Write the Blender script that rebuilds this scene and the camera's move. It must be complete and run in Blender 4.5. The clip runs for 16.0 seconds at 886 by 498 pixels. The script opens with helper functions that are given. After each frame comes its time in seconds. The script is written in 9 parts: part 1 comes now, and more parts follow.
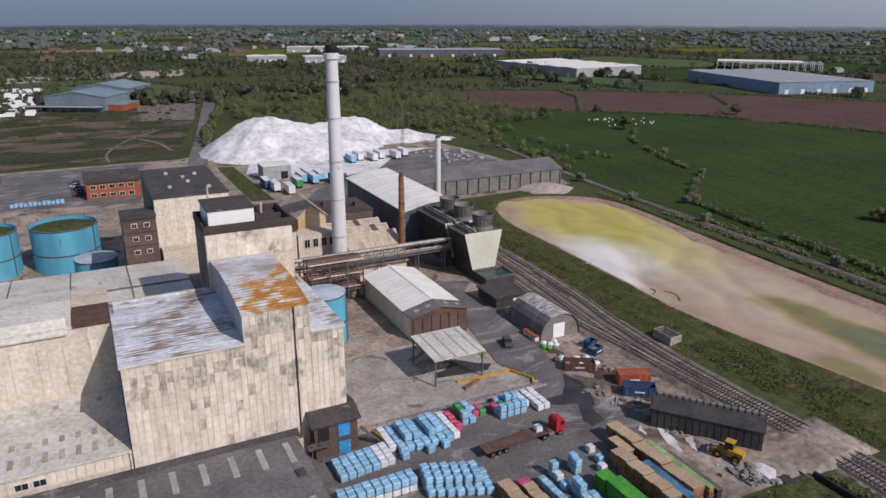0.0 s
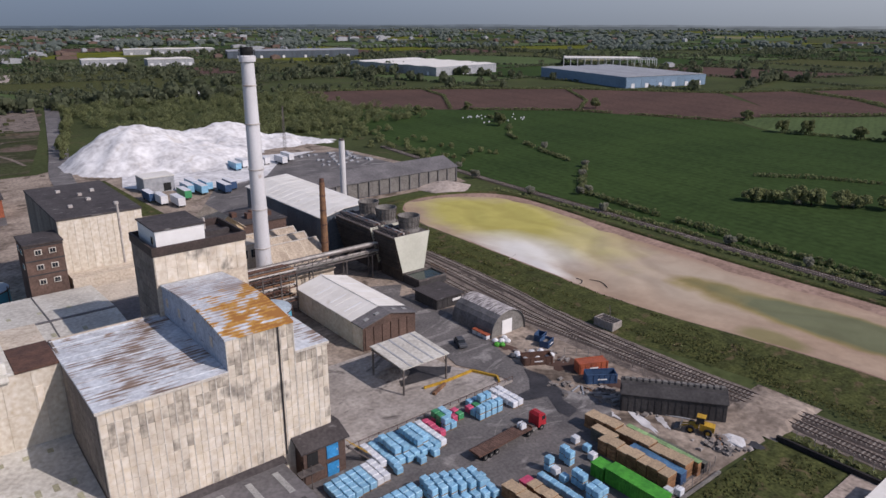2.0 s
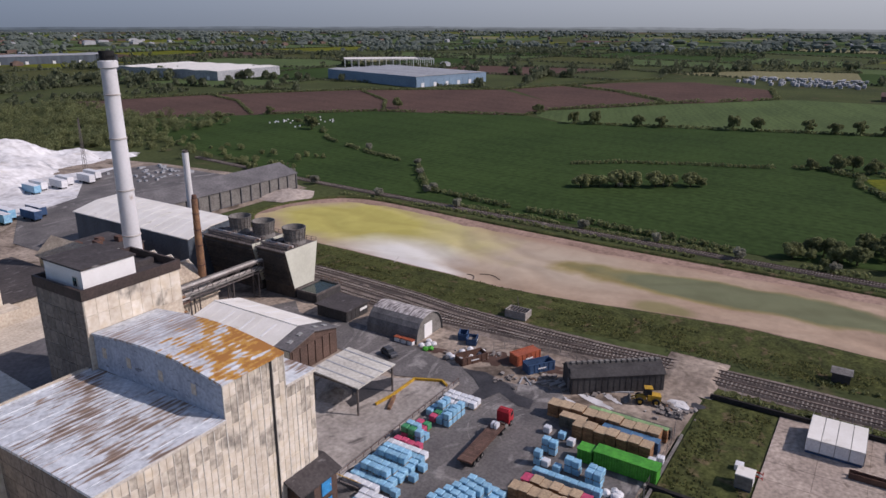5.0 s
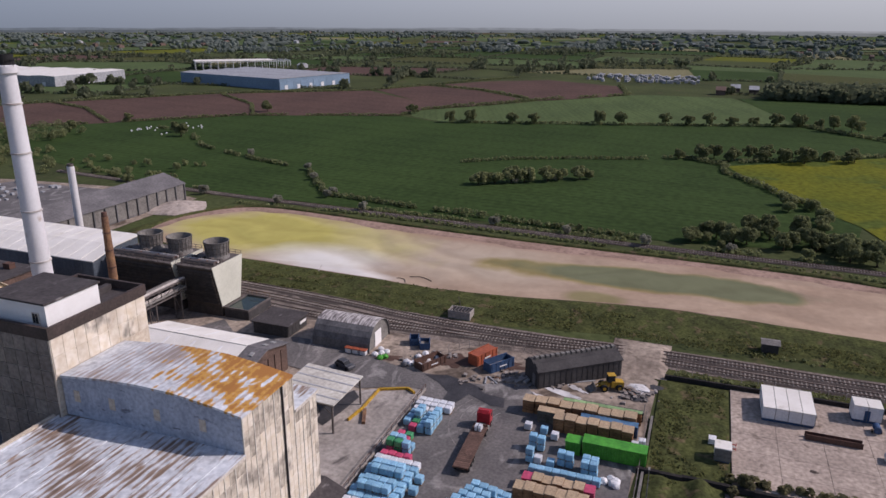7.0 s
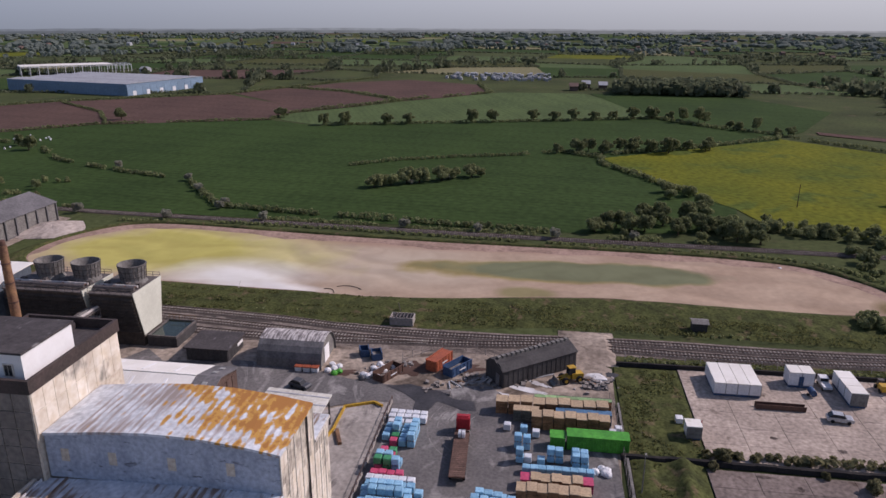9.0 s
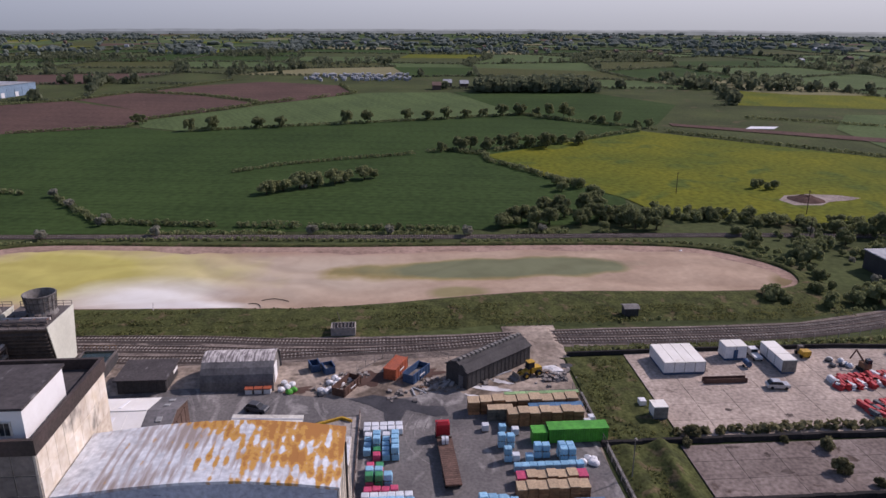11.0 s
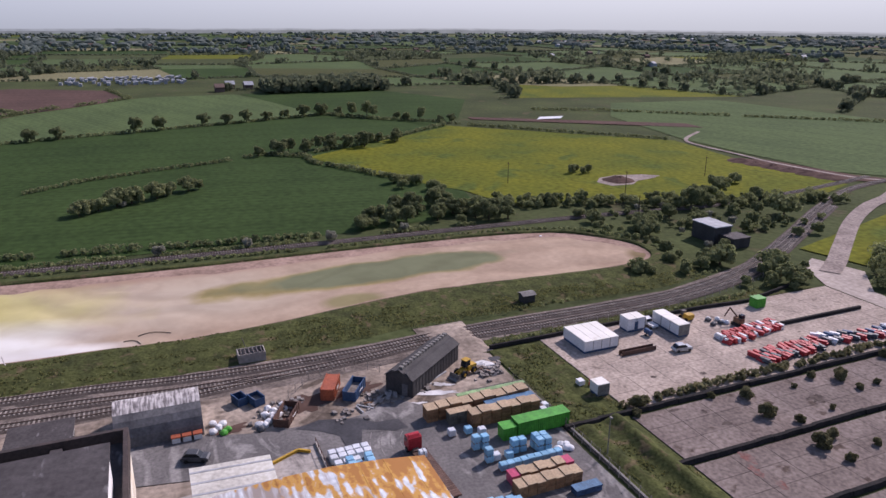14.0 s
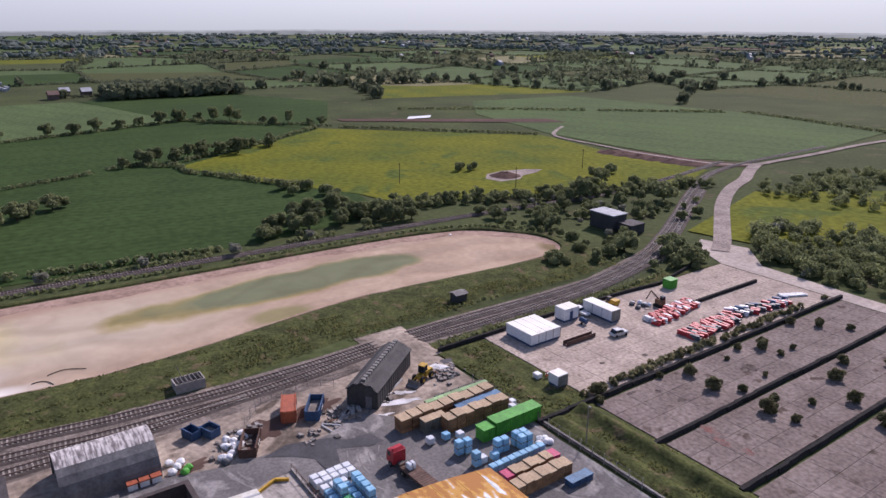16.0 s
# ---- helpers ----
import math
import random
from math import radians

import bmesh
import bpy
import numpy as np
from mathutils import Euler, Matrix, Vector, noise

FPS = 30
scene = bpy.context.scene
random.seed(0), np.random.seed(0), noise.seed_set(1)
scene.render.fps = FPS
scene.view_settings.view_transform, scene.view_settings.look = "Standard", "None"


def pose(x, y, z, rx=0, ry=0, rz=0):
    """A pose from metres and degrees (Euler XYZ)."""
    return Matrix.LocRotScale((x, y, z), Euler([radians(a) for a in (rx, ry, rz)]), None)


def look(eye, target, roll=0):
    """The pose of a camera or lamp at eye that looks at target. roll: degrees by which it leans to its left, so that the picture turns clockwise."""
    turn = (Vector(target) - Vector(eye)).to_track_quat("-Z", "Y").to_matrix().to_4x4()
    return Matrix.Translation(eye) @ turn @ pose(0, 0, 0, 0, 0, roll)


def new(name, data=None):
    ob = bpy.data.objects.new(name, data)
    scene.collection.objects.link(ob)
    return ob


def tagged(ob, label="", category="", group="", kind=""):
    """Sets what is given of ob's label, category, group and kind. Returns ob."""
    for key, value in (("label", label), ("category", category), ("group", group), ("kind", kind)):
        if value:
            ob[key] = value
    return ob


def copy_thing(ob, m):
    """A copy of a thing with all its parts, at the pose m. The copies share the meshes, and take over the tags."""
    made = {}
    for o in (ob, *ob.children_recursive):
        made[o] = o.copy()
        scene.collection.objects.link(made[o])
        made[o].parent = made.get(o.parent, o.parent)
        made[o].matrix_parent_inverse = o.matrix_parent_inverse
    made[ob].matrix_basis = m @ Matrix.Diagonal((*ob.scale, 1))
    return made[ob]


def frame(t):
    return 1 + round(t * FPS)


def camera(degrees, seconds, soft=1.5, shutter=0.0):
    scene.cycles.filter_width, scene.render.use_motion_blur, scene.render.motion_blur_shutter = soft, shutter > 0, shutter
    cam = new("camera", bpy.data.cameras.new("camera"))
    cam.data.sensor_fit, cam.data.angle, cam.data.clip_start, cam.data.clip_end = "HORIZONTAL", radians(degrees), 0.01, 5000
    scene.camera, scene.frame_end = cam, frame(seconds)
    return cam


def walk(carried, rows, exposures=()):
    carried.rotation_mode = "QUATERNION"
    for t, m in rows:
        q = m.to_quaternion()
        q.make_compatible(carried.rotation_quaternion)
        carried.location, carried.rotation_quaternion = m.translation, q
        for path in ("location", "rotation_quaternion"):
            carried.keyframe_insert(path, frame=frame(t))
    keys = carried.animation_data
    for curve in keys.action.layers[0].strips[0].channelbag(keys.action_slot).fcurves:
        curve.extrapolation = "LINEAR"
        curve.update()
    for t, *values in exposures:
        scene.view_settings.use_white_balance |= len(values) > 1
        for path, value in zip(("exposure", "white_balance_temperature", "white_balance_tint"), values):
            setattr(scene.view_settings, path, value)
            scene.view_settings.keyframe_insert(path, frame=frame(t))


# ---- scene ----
cam = camera(63.7, 16.0)
METRES, EYE, TILT, LEAN, TURN = 155.3, 68.0, 0.0, 0.0, -26.8
ROWS = [
    (0.0, 0.0, 0.0, 0.0, 0.05, -18.27, -0.14),
    (0.5, -0.0311, 0.0045, 0.0001, -2.95, -18.27, -0.14),
    (1.0, -0.062, 0.0109, -0.0004, -5.98, -18.27, -0.1),
    (1.5, -0.0924, 0.0187, -0.0004, -9.01, -18.27, -0.06),
    (2.0, -0.1237, 0.0284, 0.0, -12.18, -18.27, -0.06),
    (2.5, -0.1536, 0.0403, 0.0, -15.25, -18.26, -0.12),
    (3.0, -0.1823, 0.0527, -0.0007, -18.3, -18.21, -0.09),
    (3.5, -0.2103, 0.0671, -0.0015, -21.35, -18.19, -0.1),
    (4.0, -0.2389, 0.0832, -0.0021, -24.54, -18.16, -0.12),
    (6.5, -0.3612, 0.1825, -0.0052, -39.73, -18.03, -0.21),
    (7.0, -0.382, 0.2057, -0.0053, -42.77, -18.01, -0.23),
    (7.5, -0.4008, 0.2305, -0.0049, -45.83, -18.02, -0.21),
    (8.0, -0.4194, 0.2568, -0.0047, -49.02, -17.99, -0.17),
    (8.5, -0.436, 0.2833, -0.0045, -52.07, -17.98, -0.17),
    (9.0, -0.4503, 0.3094, -0.0043, -55.02, -17.97, -0.14),
    (11.5, -0.5017, 0.4548, -0.0072, -70.4, -17.91, -0.16),
    (12.0, -0.5073, 0.4861, -0.0078, -73.59, -17.9, -0.17),
    (12.5, -0.5112, 0.5166, -0.0079, -76.65, -17.91, -0.23),
    (13.0, -0.513, 0.5471, -0.0085, -79.7, -17.92, -0.25),
    (13.5, -0.5134, 0.5774, -0.0091, -82.78, -17.93, -0.22),
    (14.0, -0.5121, 0.6092, -0.0099, -85.99, -17.94, -0.22),
    (14.5, -0.5087, 0.6397, -0.0109, -89.08, -17.93, -0.22),
    (15.0, -0.5046, 0.669, -0.0113, -92.12, -17.91, -0.18),
    (15.5, -0.4982, 0.6989, -0.0122, -95.24, -17.86, -0.17),
    (16.0, -0.4902, 0.729, -0.0127, -98.49, -17.84, -0.14),
]
walk(cam, [(t, pose(0, 0, EYE, TILT, LEAN, TURN) @ pose(METRES * x, METRES * y, METRES * z, 90 + pitch, roll, yaw)) for t, x, y, z, yaw, pitch, roll in ROWS],
     [(0.0, -0.08, 6550, 20), (8.0, -0.04, 6600, 26), (12.0, 0.15, 6450, 29), (16.0, 0.45, 6350, 29)])

# ---- world, sun, exposure ----
SUN_DIR = Vector((0.31, -0.71, 0.63)).normalized()
world = bpy.data.worlds.new("sky")
scene.world = world
world.use_nodes = True
wn = world.node_tree.nodes
sky = wn.new("ShaderNodeTexSky")
sky.sky_type = "NISHITA"
sky.sun_disc = False
sky.sun_elevation = math.asin(SUN_DIR.z)
sky.sun_rotation = math.atan2(SUN_DIR.x, SUN_DIR.y)
sky.dust_density = 1.0
sky.ozone_density = 2.0
world.node_tree.links.new(sky.outputs[0], wn["Background"].inputs[0])
wn["Background"].inputs[1].default_value = 0.107
sun = new("sun", bpy.data.lights.new("sun", "SUN"))
sun.data.energy, sun.data.angle, sun.data.color = 3.45, radians(0.6), (1.0, 0.96, 0.92)
sun.matrix_world = look((0, 0, 200), Vector((0, 0, 200)) - SUN_DIR)


# ---- materials ----
def mat(name, col, col2=None, scale=0.3, rough=0.85, fine=3.0, bump=0.3, metal=0.0, contrast=0.5,
        stretch=(1, 1, 1), vary=0.0, island=0.0, stain=None, fine_mix=0.35, warp=0.0):
    """A surface with variation at two scales. col2: worn colour. stretch: noise scale by axis.
    vary / island: brightness spread from piece to piece. stain: (colour, scale, threshold, stretch). warp: how far the stains swirl."""
    m = bpy.data.materials.new(name)
    m.use_nodes = True
    n, l = m.node_tree.nodes, m.node_tree.links
    b = n["Principled BSDF"]
    col2 = col2 or tuple(c * 0.7 for c in col)
    geo = n.new("ShaderNodeNewGeometry")

    def noise_at(sc, st, detail=5, twist=0.0):
        mp = n.new("ShaderNodeMapping")
        mp.inputs["Scale"].default_value = st
        l.new(geo.outputs["Position"], mp.inputs["Vector"])
        t = n.new("ShaderNodeTexNoise")
        t.inputs["Scale"].default_value, t.inputs["Detail"].default_value, t.inputs["Distortion"].default_value = sc, detail, twist
        l.new(mp.outputs["Vector"], t.inputs["Vector"])
        return t.outputs["Fac"]

    def ramp(fac, p0, c0, p1, c1):
        r = n.new("ShaderNodeValToRGB")
        e = r.color_ramp.elements
        e[0].position, e[1].position, e[0].color, e[1].color = p0, p1, (*c0, 1), (*c1, 1)
        l.new(fac, r.inputs["Fac"])
        return r.outputs["Color"]

    def mix(kind, fac, a, c):
        x = n.new("ShaderNodeMix")
        x.data_type, x.blend_type = "RGBA", kind
        ins = {i.identifier: i for i in x.inputs}
        for sock, val in (("Factor_Float", fac), ("A_Color", a), ("B_Color", c)):
            if isinstance(val, (int, float)):
                ins[sock].default_value = val
            elif isinstance(val, tuple):
                ins[sock].default_value = (*val, 1)
            else:
                l.new(val, ins[sock])
        return next(o for o in x.outputs if o.identifier == "Result_Color")

    f1, f2 = noise_at(scale, stretch), noise_at(fine, (1, 1, 1), 4)
    out = ramp(f1, 0.5 - contrast / 3, col2, 0.5 + contrast / 3, col)
    if stain:
        sc, ssc, th, sst = stain
        mask = ramp(noise_at(ssc, sst, 6, warp), th, (0, 0, 0), th + 0.08, (1, 1, 1))
        out = mix("MIX", mask, out, sc)
    out = mix("OVERLAY", fine_mix, out, ramp(f2, 0.25, (0.1, 0.1, 0.1), 0.75, (0.9, 0.9, 0.9)))
    if vary or island:
        src = n.new("ShaderNodeObjectInfo").outputs["Random"] if vary else geo.outputs["Random Per Island"]
        k = vary or island
        out = mix("MULTIPLY", 1.0, out, ramp(src, 0.0, (1 - k,) * 3, 1.0, (1.0, 1.0, 1.0)))
    l.new(out, b.inputs["Base Color"])
    b.inputs["Roughness"].default_value, b.inputs["Metallic"].default_value = rough, metal
    b.inputs["Specular IOR Level"].default_value = 0.3 if rough < 0.88 else 0.04
    if bump:
        bp = n.new("ShaderNodeBump")
        bp.inputs["Strength"].default_value, bp.inputs["Distance"].default_value = bump, 0.08
        l.new(f2, bp.inputs["Height"])
        l.new(bp.outputs["Normal"], b.inputs["Normal"])
    return m


def zone_mat(name, base, zones, rough=0.9, fine=0.6, ripples=False):
    """A ground surface with soft-edged coloured zones: (colour, centre x, y, radius x, y, edge softness)."""
    m = mat(name, *base, rough=rough, fine=fine, bump=0.15, fine_mix=0.12)
    n, l = m.node_tree.nodes, m.node_tree.links
    b = n["Principled BSDF"]
    out = b.inputs["Base Color"].links[0].from_socket
    geo = n.new("ShaderNodeNewGeometry")
    nz = n.new("ShaderNodeTexNoise")
    nz.inputs["Scale"].default_value, nz.inputs["Detail"].default_value = 0.06, 6
    l.new(geo.outputs["Position"], nz.inputs["Vector"])
    for col, cx, cy, rx, ry, soft in zones:
        mp = n.new("ShaderNodeMapping")
        mp.vector_type = "TEXTURE"
        mp.inputs["Location"].default_value = (cx, cy, 0)
        mp.inputs["Scale"].default_value = (rx, ry, 1000)
        l.new(geo.outputs["Position"], mp.inputs["Vector"])
        ln = n.new("ShaderNodeVectorMath")
        ln.operation = "LENGTH"
        l.new(mp.outputs["Vector"], ln.inputs[0])
        ad = n.new("ShaderNodeMath")
        ad.operation = "MULTIPLY_ADD"
        l.new(nz.outputs["Fac"], ad.inputs[0])
        ad.inputs[1].default_value = 1.0
        l.new(ln.outputs["Value"], ad.inputs[2])
        mr = n.new("ShaderNodeMapRange")
        mr.inputs["From Min"].default_value, mr.inputs["From Max"].default_value = 1.5 - soft, 1.5 + soft
        mr.inputs["To Min"].default_value, mr.inputs["To Max"].default_value = 1.0, 0.0
        l.new(ad.outputs["Value"], mr.inputs["Value"])
        x = n.new("ShaderNodeMix")
        x.data_type = "RGBA"
        ins = {i.identifier: i for i in x.inputs}
        l.new(mr.outputs["Result"], ins["Factor_Float"])
        l.new(out, ins["A_Color"])
        ins["B_Color"].default_value = (*col, 1)
        out = next(o for o in x.outputs if o.identifier == "Result_Color")
    n3 = n.new("ShaderNodeTexNoise")
    n3.inputs["Scale"].default_value, n3.inputs["Detail"].default_value, n3.inputs["Distortion"].default_value = 0.16, 9, 0.7
    l.new(geo.outputs["Position"], n3.inputs["Vector"])
    r3 = n.new("ShaderNodeValToRGB")
    r3.color_ramp.elements[0].position, r3.color_ramp.elements[1].position = 0.33, 0.68
    r3.color_ramp.elements[0].color, r3.color_ramp.elements[1].color = (0.36, 0.34, 0.33, 1), (0.6, 0.6, 0.6, 1)
    l.new(n3.outputs["Fac"], r3.inputs["Fac"])
    x = n.new("ShaderNodeMix")
    x.data_type, x.blend_type = "RGBA", "OVERLAY"
    ins = {i.identifier: i for i in x.inputs}
    ins["Factor_Float"].default_value = 0.25
    l.new(out, ins["A_Color"])
    l.new(r3.outputs["Color"], ins["B_Color"])
    out = next(o for o in x.outputs if o.identifier == "Result_Color")
    if ripples:
        # flow lines where the slurry has settled in layers
        wv = n.new("ShaderNodeTexWave")
        wv.inputs["Scale"].default_value, wv.inputs["Distortion"].default_value = 0.022, 26
        wv.inputs["Detail"].default_value, wv.inputs["Detail Scale"].default_value, wv.inputs["Detail Roughness"].default_value = 3, 0.35, 0.6
        l.new(geo.outputs["Position"], wv.inputs["Vector"])
        r4 = n.new("ShaderNodeValToRGB")
        r4.color_ramp.elements[0].position, r4.color_ramp.elements[1].position = 0.0, 0.3
        r4.color_ramp.elements[0].color, r4.color_ramp.elements[1].color = (0.84, 0.82, 0.81, 1), (1, 1, 1, 1)
        l.new(wv.outputs["Fac"], r4.inputs["Fac"])
        x = n.new("ShaderNodeMix")
        x.data_type, x.blend_type = "RGBA", "MULTIPLY"
        ins = {i.identifier: i for i in x.inputs}
        ins["Factor_Float"].default_value = 0.5
        l.new(out, ins["A_Color"])
        l.new(r4.outputs["Color"], ins["B_Color"])
        bp = n.new("ShaderNodeBump")
        bp.inputs["Strength"].default_value, bp.inputs["Distance"].default_value = 0.7, 0.5
        l.new(wv.outputs["Fac"], bp.inputs["Height"])
        l.new(bp.outputs["Normal"], b.inputs["Normal"])
        out = next(o for o in x.outputs if o.identifier == "Result_Color")
    l.new(out, b.inputs["Base Color"])
    return m


def crop_mat(name, col, col2, rows, turn):
    """A field sown in rows: drill lines and wheel lines at a turn from the y axis, over broad patches of growth."""
    m = mat(name, col, col2, 0.014, 0.95, 0.35, 0.3, contrast=0.7, stretch=(1, 1.6, 1))
    n, l = m.node_tree.nodes, m.node_tree.links
    b = n["Principled BSDF"]
    out = b.inputs["Base Color"].links[0].from_socket
    geo = n.new("ShaderNodeNewGeometry")
    mp = n.new("ShaderNodeMapping")
    mp.inputs["Rotation"].default_value = (0, 0, turn)
    l.new(geo.outputs["Position"], mp.inputs["Vector"])
    for scale, k in ((0.075, rows), (0.0145, rows * 0.8)):
        wv = n.new("ShaderNodeTexWave")
        wv.inputs["Scale"].default_value, wv.inputs["Distortion"].default_value, wv.inputs["Detail"].default_value, wv.inputs["Detail Scale"].default_value = scale, 1.6, 2, 0.4
        l.new(mp.outputs["Vector"], wv.inputs["Vector"])
        r = n.new("ShaderNodeValToRGB")
        r.color_ramp.elements[0].position, r.color_ramp.elements[1].position = 0.0, 0.5
        r.color_ramp.elements[0].color, r.color_ramp.elements[1].color = (1 - k, 1 - k, 1 - k, 1), (1, 1, 1, 1)
        l.new(wv.outputs["Fac"], r.inputs["Fac"])
        x = n.new("ShaderNodeMix")
        x.data_type, x.blend_type = "RGBA", "MULTIPLY"
        ins = {i.identifier: i for i in x.inputs}
        ins["Factor_Float"].default_value = 1.0
        l.new(out, ins["A_Color"])
        l.new(r.outputs["Color"], ins["B_Color"])
        out = next(o for o in x.outputs if o.identifier == "Result_Color")
    l.new(out, b.inputs["Base Color"])
    return m


M_land = mat("rough_pasture", (0.072, 0.088, 0.034), (0.044, 0.054, 0.024), 0.02, 0.95, 0.5, 0.5, contrast=0.6, stain=((0.085, 0.078, 0.042), 0.06, 0.6, (1, 1, 1)))
M_grass = mat("grass", (0.09, 0.1, 0.034), (0.037, 0.043, 0.019), 0.35, 0.95, 1.6, 1.0, contrast=0.8, stain=((0.11, 0.088, 0.048), 0.3, 0.58, (1, 1, 1)), fine_mix=0.6, warp=0.6)
M_field = crop_mat("green_crop", (0.044, 0.075, 0.022), (0.03, 0.053, 0.0165), 0.11, 0.15)
M_field2 = crop_mat("pale_green_crop", (0.092, 0.13, 0.05), (0.068, 0.098, 0.04), 0.1, 1.2)
M_plough = crop_mat("ploughed_earth", (0.12, 0.075, 0.06), (0.085, 0.055, 0.046), 0.1, 0.2)
M_yellow = mat("yellow_flowering_meadow", (0.138, 0.14, 0.015), (0.088, 0.106, 0.016), 0.025, 0.95, 0.4, 0.3, stain=((0.075, 0.1, 0.02), 0.035, 0.57, (1, 1, 1)), warp=0.8, fine_mix=0.45)
M_dust = mat("dusty_ground", (0.37, 0.305, 0.245), (0.2, 0.16, 0.127), 0.11, 0.95, 0.9, 0.5, stain=((0.12, 0.095, 0.075), 0.07, 0.57, (1, 1, 1)), fine_mix=0.5, warp=1.5)
M_grit = mat("pale_gritty_concrete", (0.4, 0.362, 0.325), (0.255, 0.23, 0.205), 0.14, 0.9, 1.2, 0.3, stain=((0.14, 0.125, 0.115), 0.1, 0.58, (1, 1.6, 1)), warp=1.8)
M_asphalt = mat("asphalt", (0.162, 0.150, 0.142), (0.095, 0.088, 0.085), 0.1, 0.85, 2.0, 0.3, stain=((0.245, 0.23, 0.215), 0.06, 0.56, (1, 2.0, 1)), warp=2.2)
M_conc = mat("weathered_concrete", (0.235, 0.192, 0.168), (0.165, 0.132, 0.116), 0.12, 0.9, 1.4, 0.3, vary=0.16, stain=((0.1, 0.075, 0.062), 0.3, 0.62, (1, 1, 1)), warp=0.4, fine_mix=0.5)
M_conc1 = mat("pale_concrete", (0.44, 0.362, 0.3), (0.32, 0.262, 0.218), 0.14, 0.9, 1.4, 0.3, vary=0.1, stain=((0.2, 0.16, 0.13), 0.3, 0.63, (1, 1, 1)), warp=0.4, fine_mix=0.45)
M_derelict = mat("derelict_overgrown_ground", (0.058, 0.066, 0.03), (0.04, 0.045, 0.022), 0.03, 0.95, 0.4, 0.4, contrast=0.5, stain=((0.13, 0.098, 0.078), 0.022, 0.52, (1, 2.2, 1)), warp=0.6, fine_mix=0.5)
M_shore = mat("pink_brown_shore_mud", (0.36, 0.25, 0.195), (0.25, 0.17, 0.13), 0.12, 0.95, 0.8, 0.5)
M_gravel = mat("pinkish_road_gravel", (0.33, 0.275, 0.24), (0.22, 0.18, 0.158), 0.12, 0.95, 1.2, 0.5, fine_mix=0.5)
M_sand = mat("pale_trodden_sand", (0.44, 0.375, 0.325), (0.34, 0.29, 0.25), 0.08, 0.95, 0.8, 0.4)
M_bed = mat("trackside_dirt", (0.235, 0.195, 0.165), (0.125, 0.103, 0.088), 0.2, 0.95, 1.5, 0.5, stain=((0.07, 0.06, 0.053), 0.15, 0.57, (1.5, 0.6, 1)), fine_mix=0.5, warp=1.0)
M_ballast = mat("track_ballast", (0.125, 0.103, 0.09), (0.075, 0.062, 0.055), 0.3, 0.95, 3.0, 0.8)
M_mud = zone_mat("lagoon_mud", ((0.43, 0.325, 0.235), (0.355, 0.26, 0.185), 0.05), [
    ((0.44, 0.36, 0.27), 146, 120, 17, 34, 0.5), ((0.35, 0.24, 0.175), 168, 80, 6, 110, 0.3),
    ((0.48, 0.425, 0.2), 150, 178, 20, 44, 0.3), ((0.43, 0.385, 0.115), 151, 189, 19, 29, 0.22), ((0.66, 0.64, 0.58), 131.5, 156, 10.5, 16, 0.6),
    ((0.66, 0.63, 0.58), 123.5, 146, 4, 16, 0.3), ((0.29, 0.235, 0.1), 147.5, 67, 9.0, 42, 0.12), ((0.16, 0.17, 0.098), 148, 62, 8.0, 39, 0.14),
    ((0.25, 0.215, 0.11), 130, 77.5, 4.2, 7, 0.25), ((0.2, 0.15, 0.08), 131, -11, 6, 4, 0.4)], ripples=True)
M_clad = mat("weathered_cement_cladding", (0.75, 0.67, 0.545), (0.6, 0.53, 0.43), 0.4, 0.9, 1.2, 0.2, stretch=(1.3, 1.3, 0.35), vary=0.12, fine_mix=0.3,
             stain=((0.26, 0.235, 0.2), 0.22, 0.6, (1.0, 1.0, 0.7)))
M_cladgrey = mat("grey_weathered_cladding", (0.6, 0.535, 0.435), (0.36, 0.32, 0.265), 0.75, 0.9, 1.6, 0.2, stretch=(1.2, 1.2, 0.8), vary=0.2, fine_mix=0.4, contrast=0.35)
M_clad_plain = mat("cement_sheeting", (0.64, 0.56, 0.45), (0.5, 0.43, 0.34), 0.3, 0.9, 2.0, 0.2, stretch=(1, 1, 0.15), island=0.1)
M_pale = mat("pale_cladding", (0.7, 0.63, 0.52), (0.58, 0.52, 0.42), 0.25, 0.9, 1.5, 0.2, stretch=(1, 1, 0.2), vary=0.1)
M_paleroof = mat("pale_roof_sheet", (0.62, 0.6, 0.53), (0.48, 0.455, 0.4), 0.15, 0.9, 1.5, 0.2, vary=0.12)
M_batten = mat("pale_batten", (0.62, 0.58, 0.5), (0.5, 0.46, 0.4), 0.5, 0.85)
# darker, streaky cladding for west walls, with their shade painted into the colour
M_shadeside = mat("shade_side_sheeting", (0.3, 0.26, 0.22), (0.2, 0.172, 0.15), 0.4, 0.9, 2.0, 0.2, stretch=(1, 1, 0.2), vary=0.25)
M_bluewall = mat("faded_blue_boarding", (0.4, 0.44, 0.5), (0.3, 0.335, 0.395), 0.5, 0.8, 2.0, 0.2, stretch=(1, 1, 0.5), stain=((0.15, 0.16, 0.18), 0.7, 0.62, (1, 0.8, 2.5)), warp=0.5)
M_trim = mat("brown_trim", (0.07, 0.05, 0.045), (0.045, 0.035, 0.03), 0.5, 0.7)
M_white = mat("white_render", (0.78, 0.78, 0.76), (0.7, 0.69, 0.66), 0.3, 0.7, 2.0, 0.1, contrast=0.8, fine_mix=0.1)
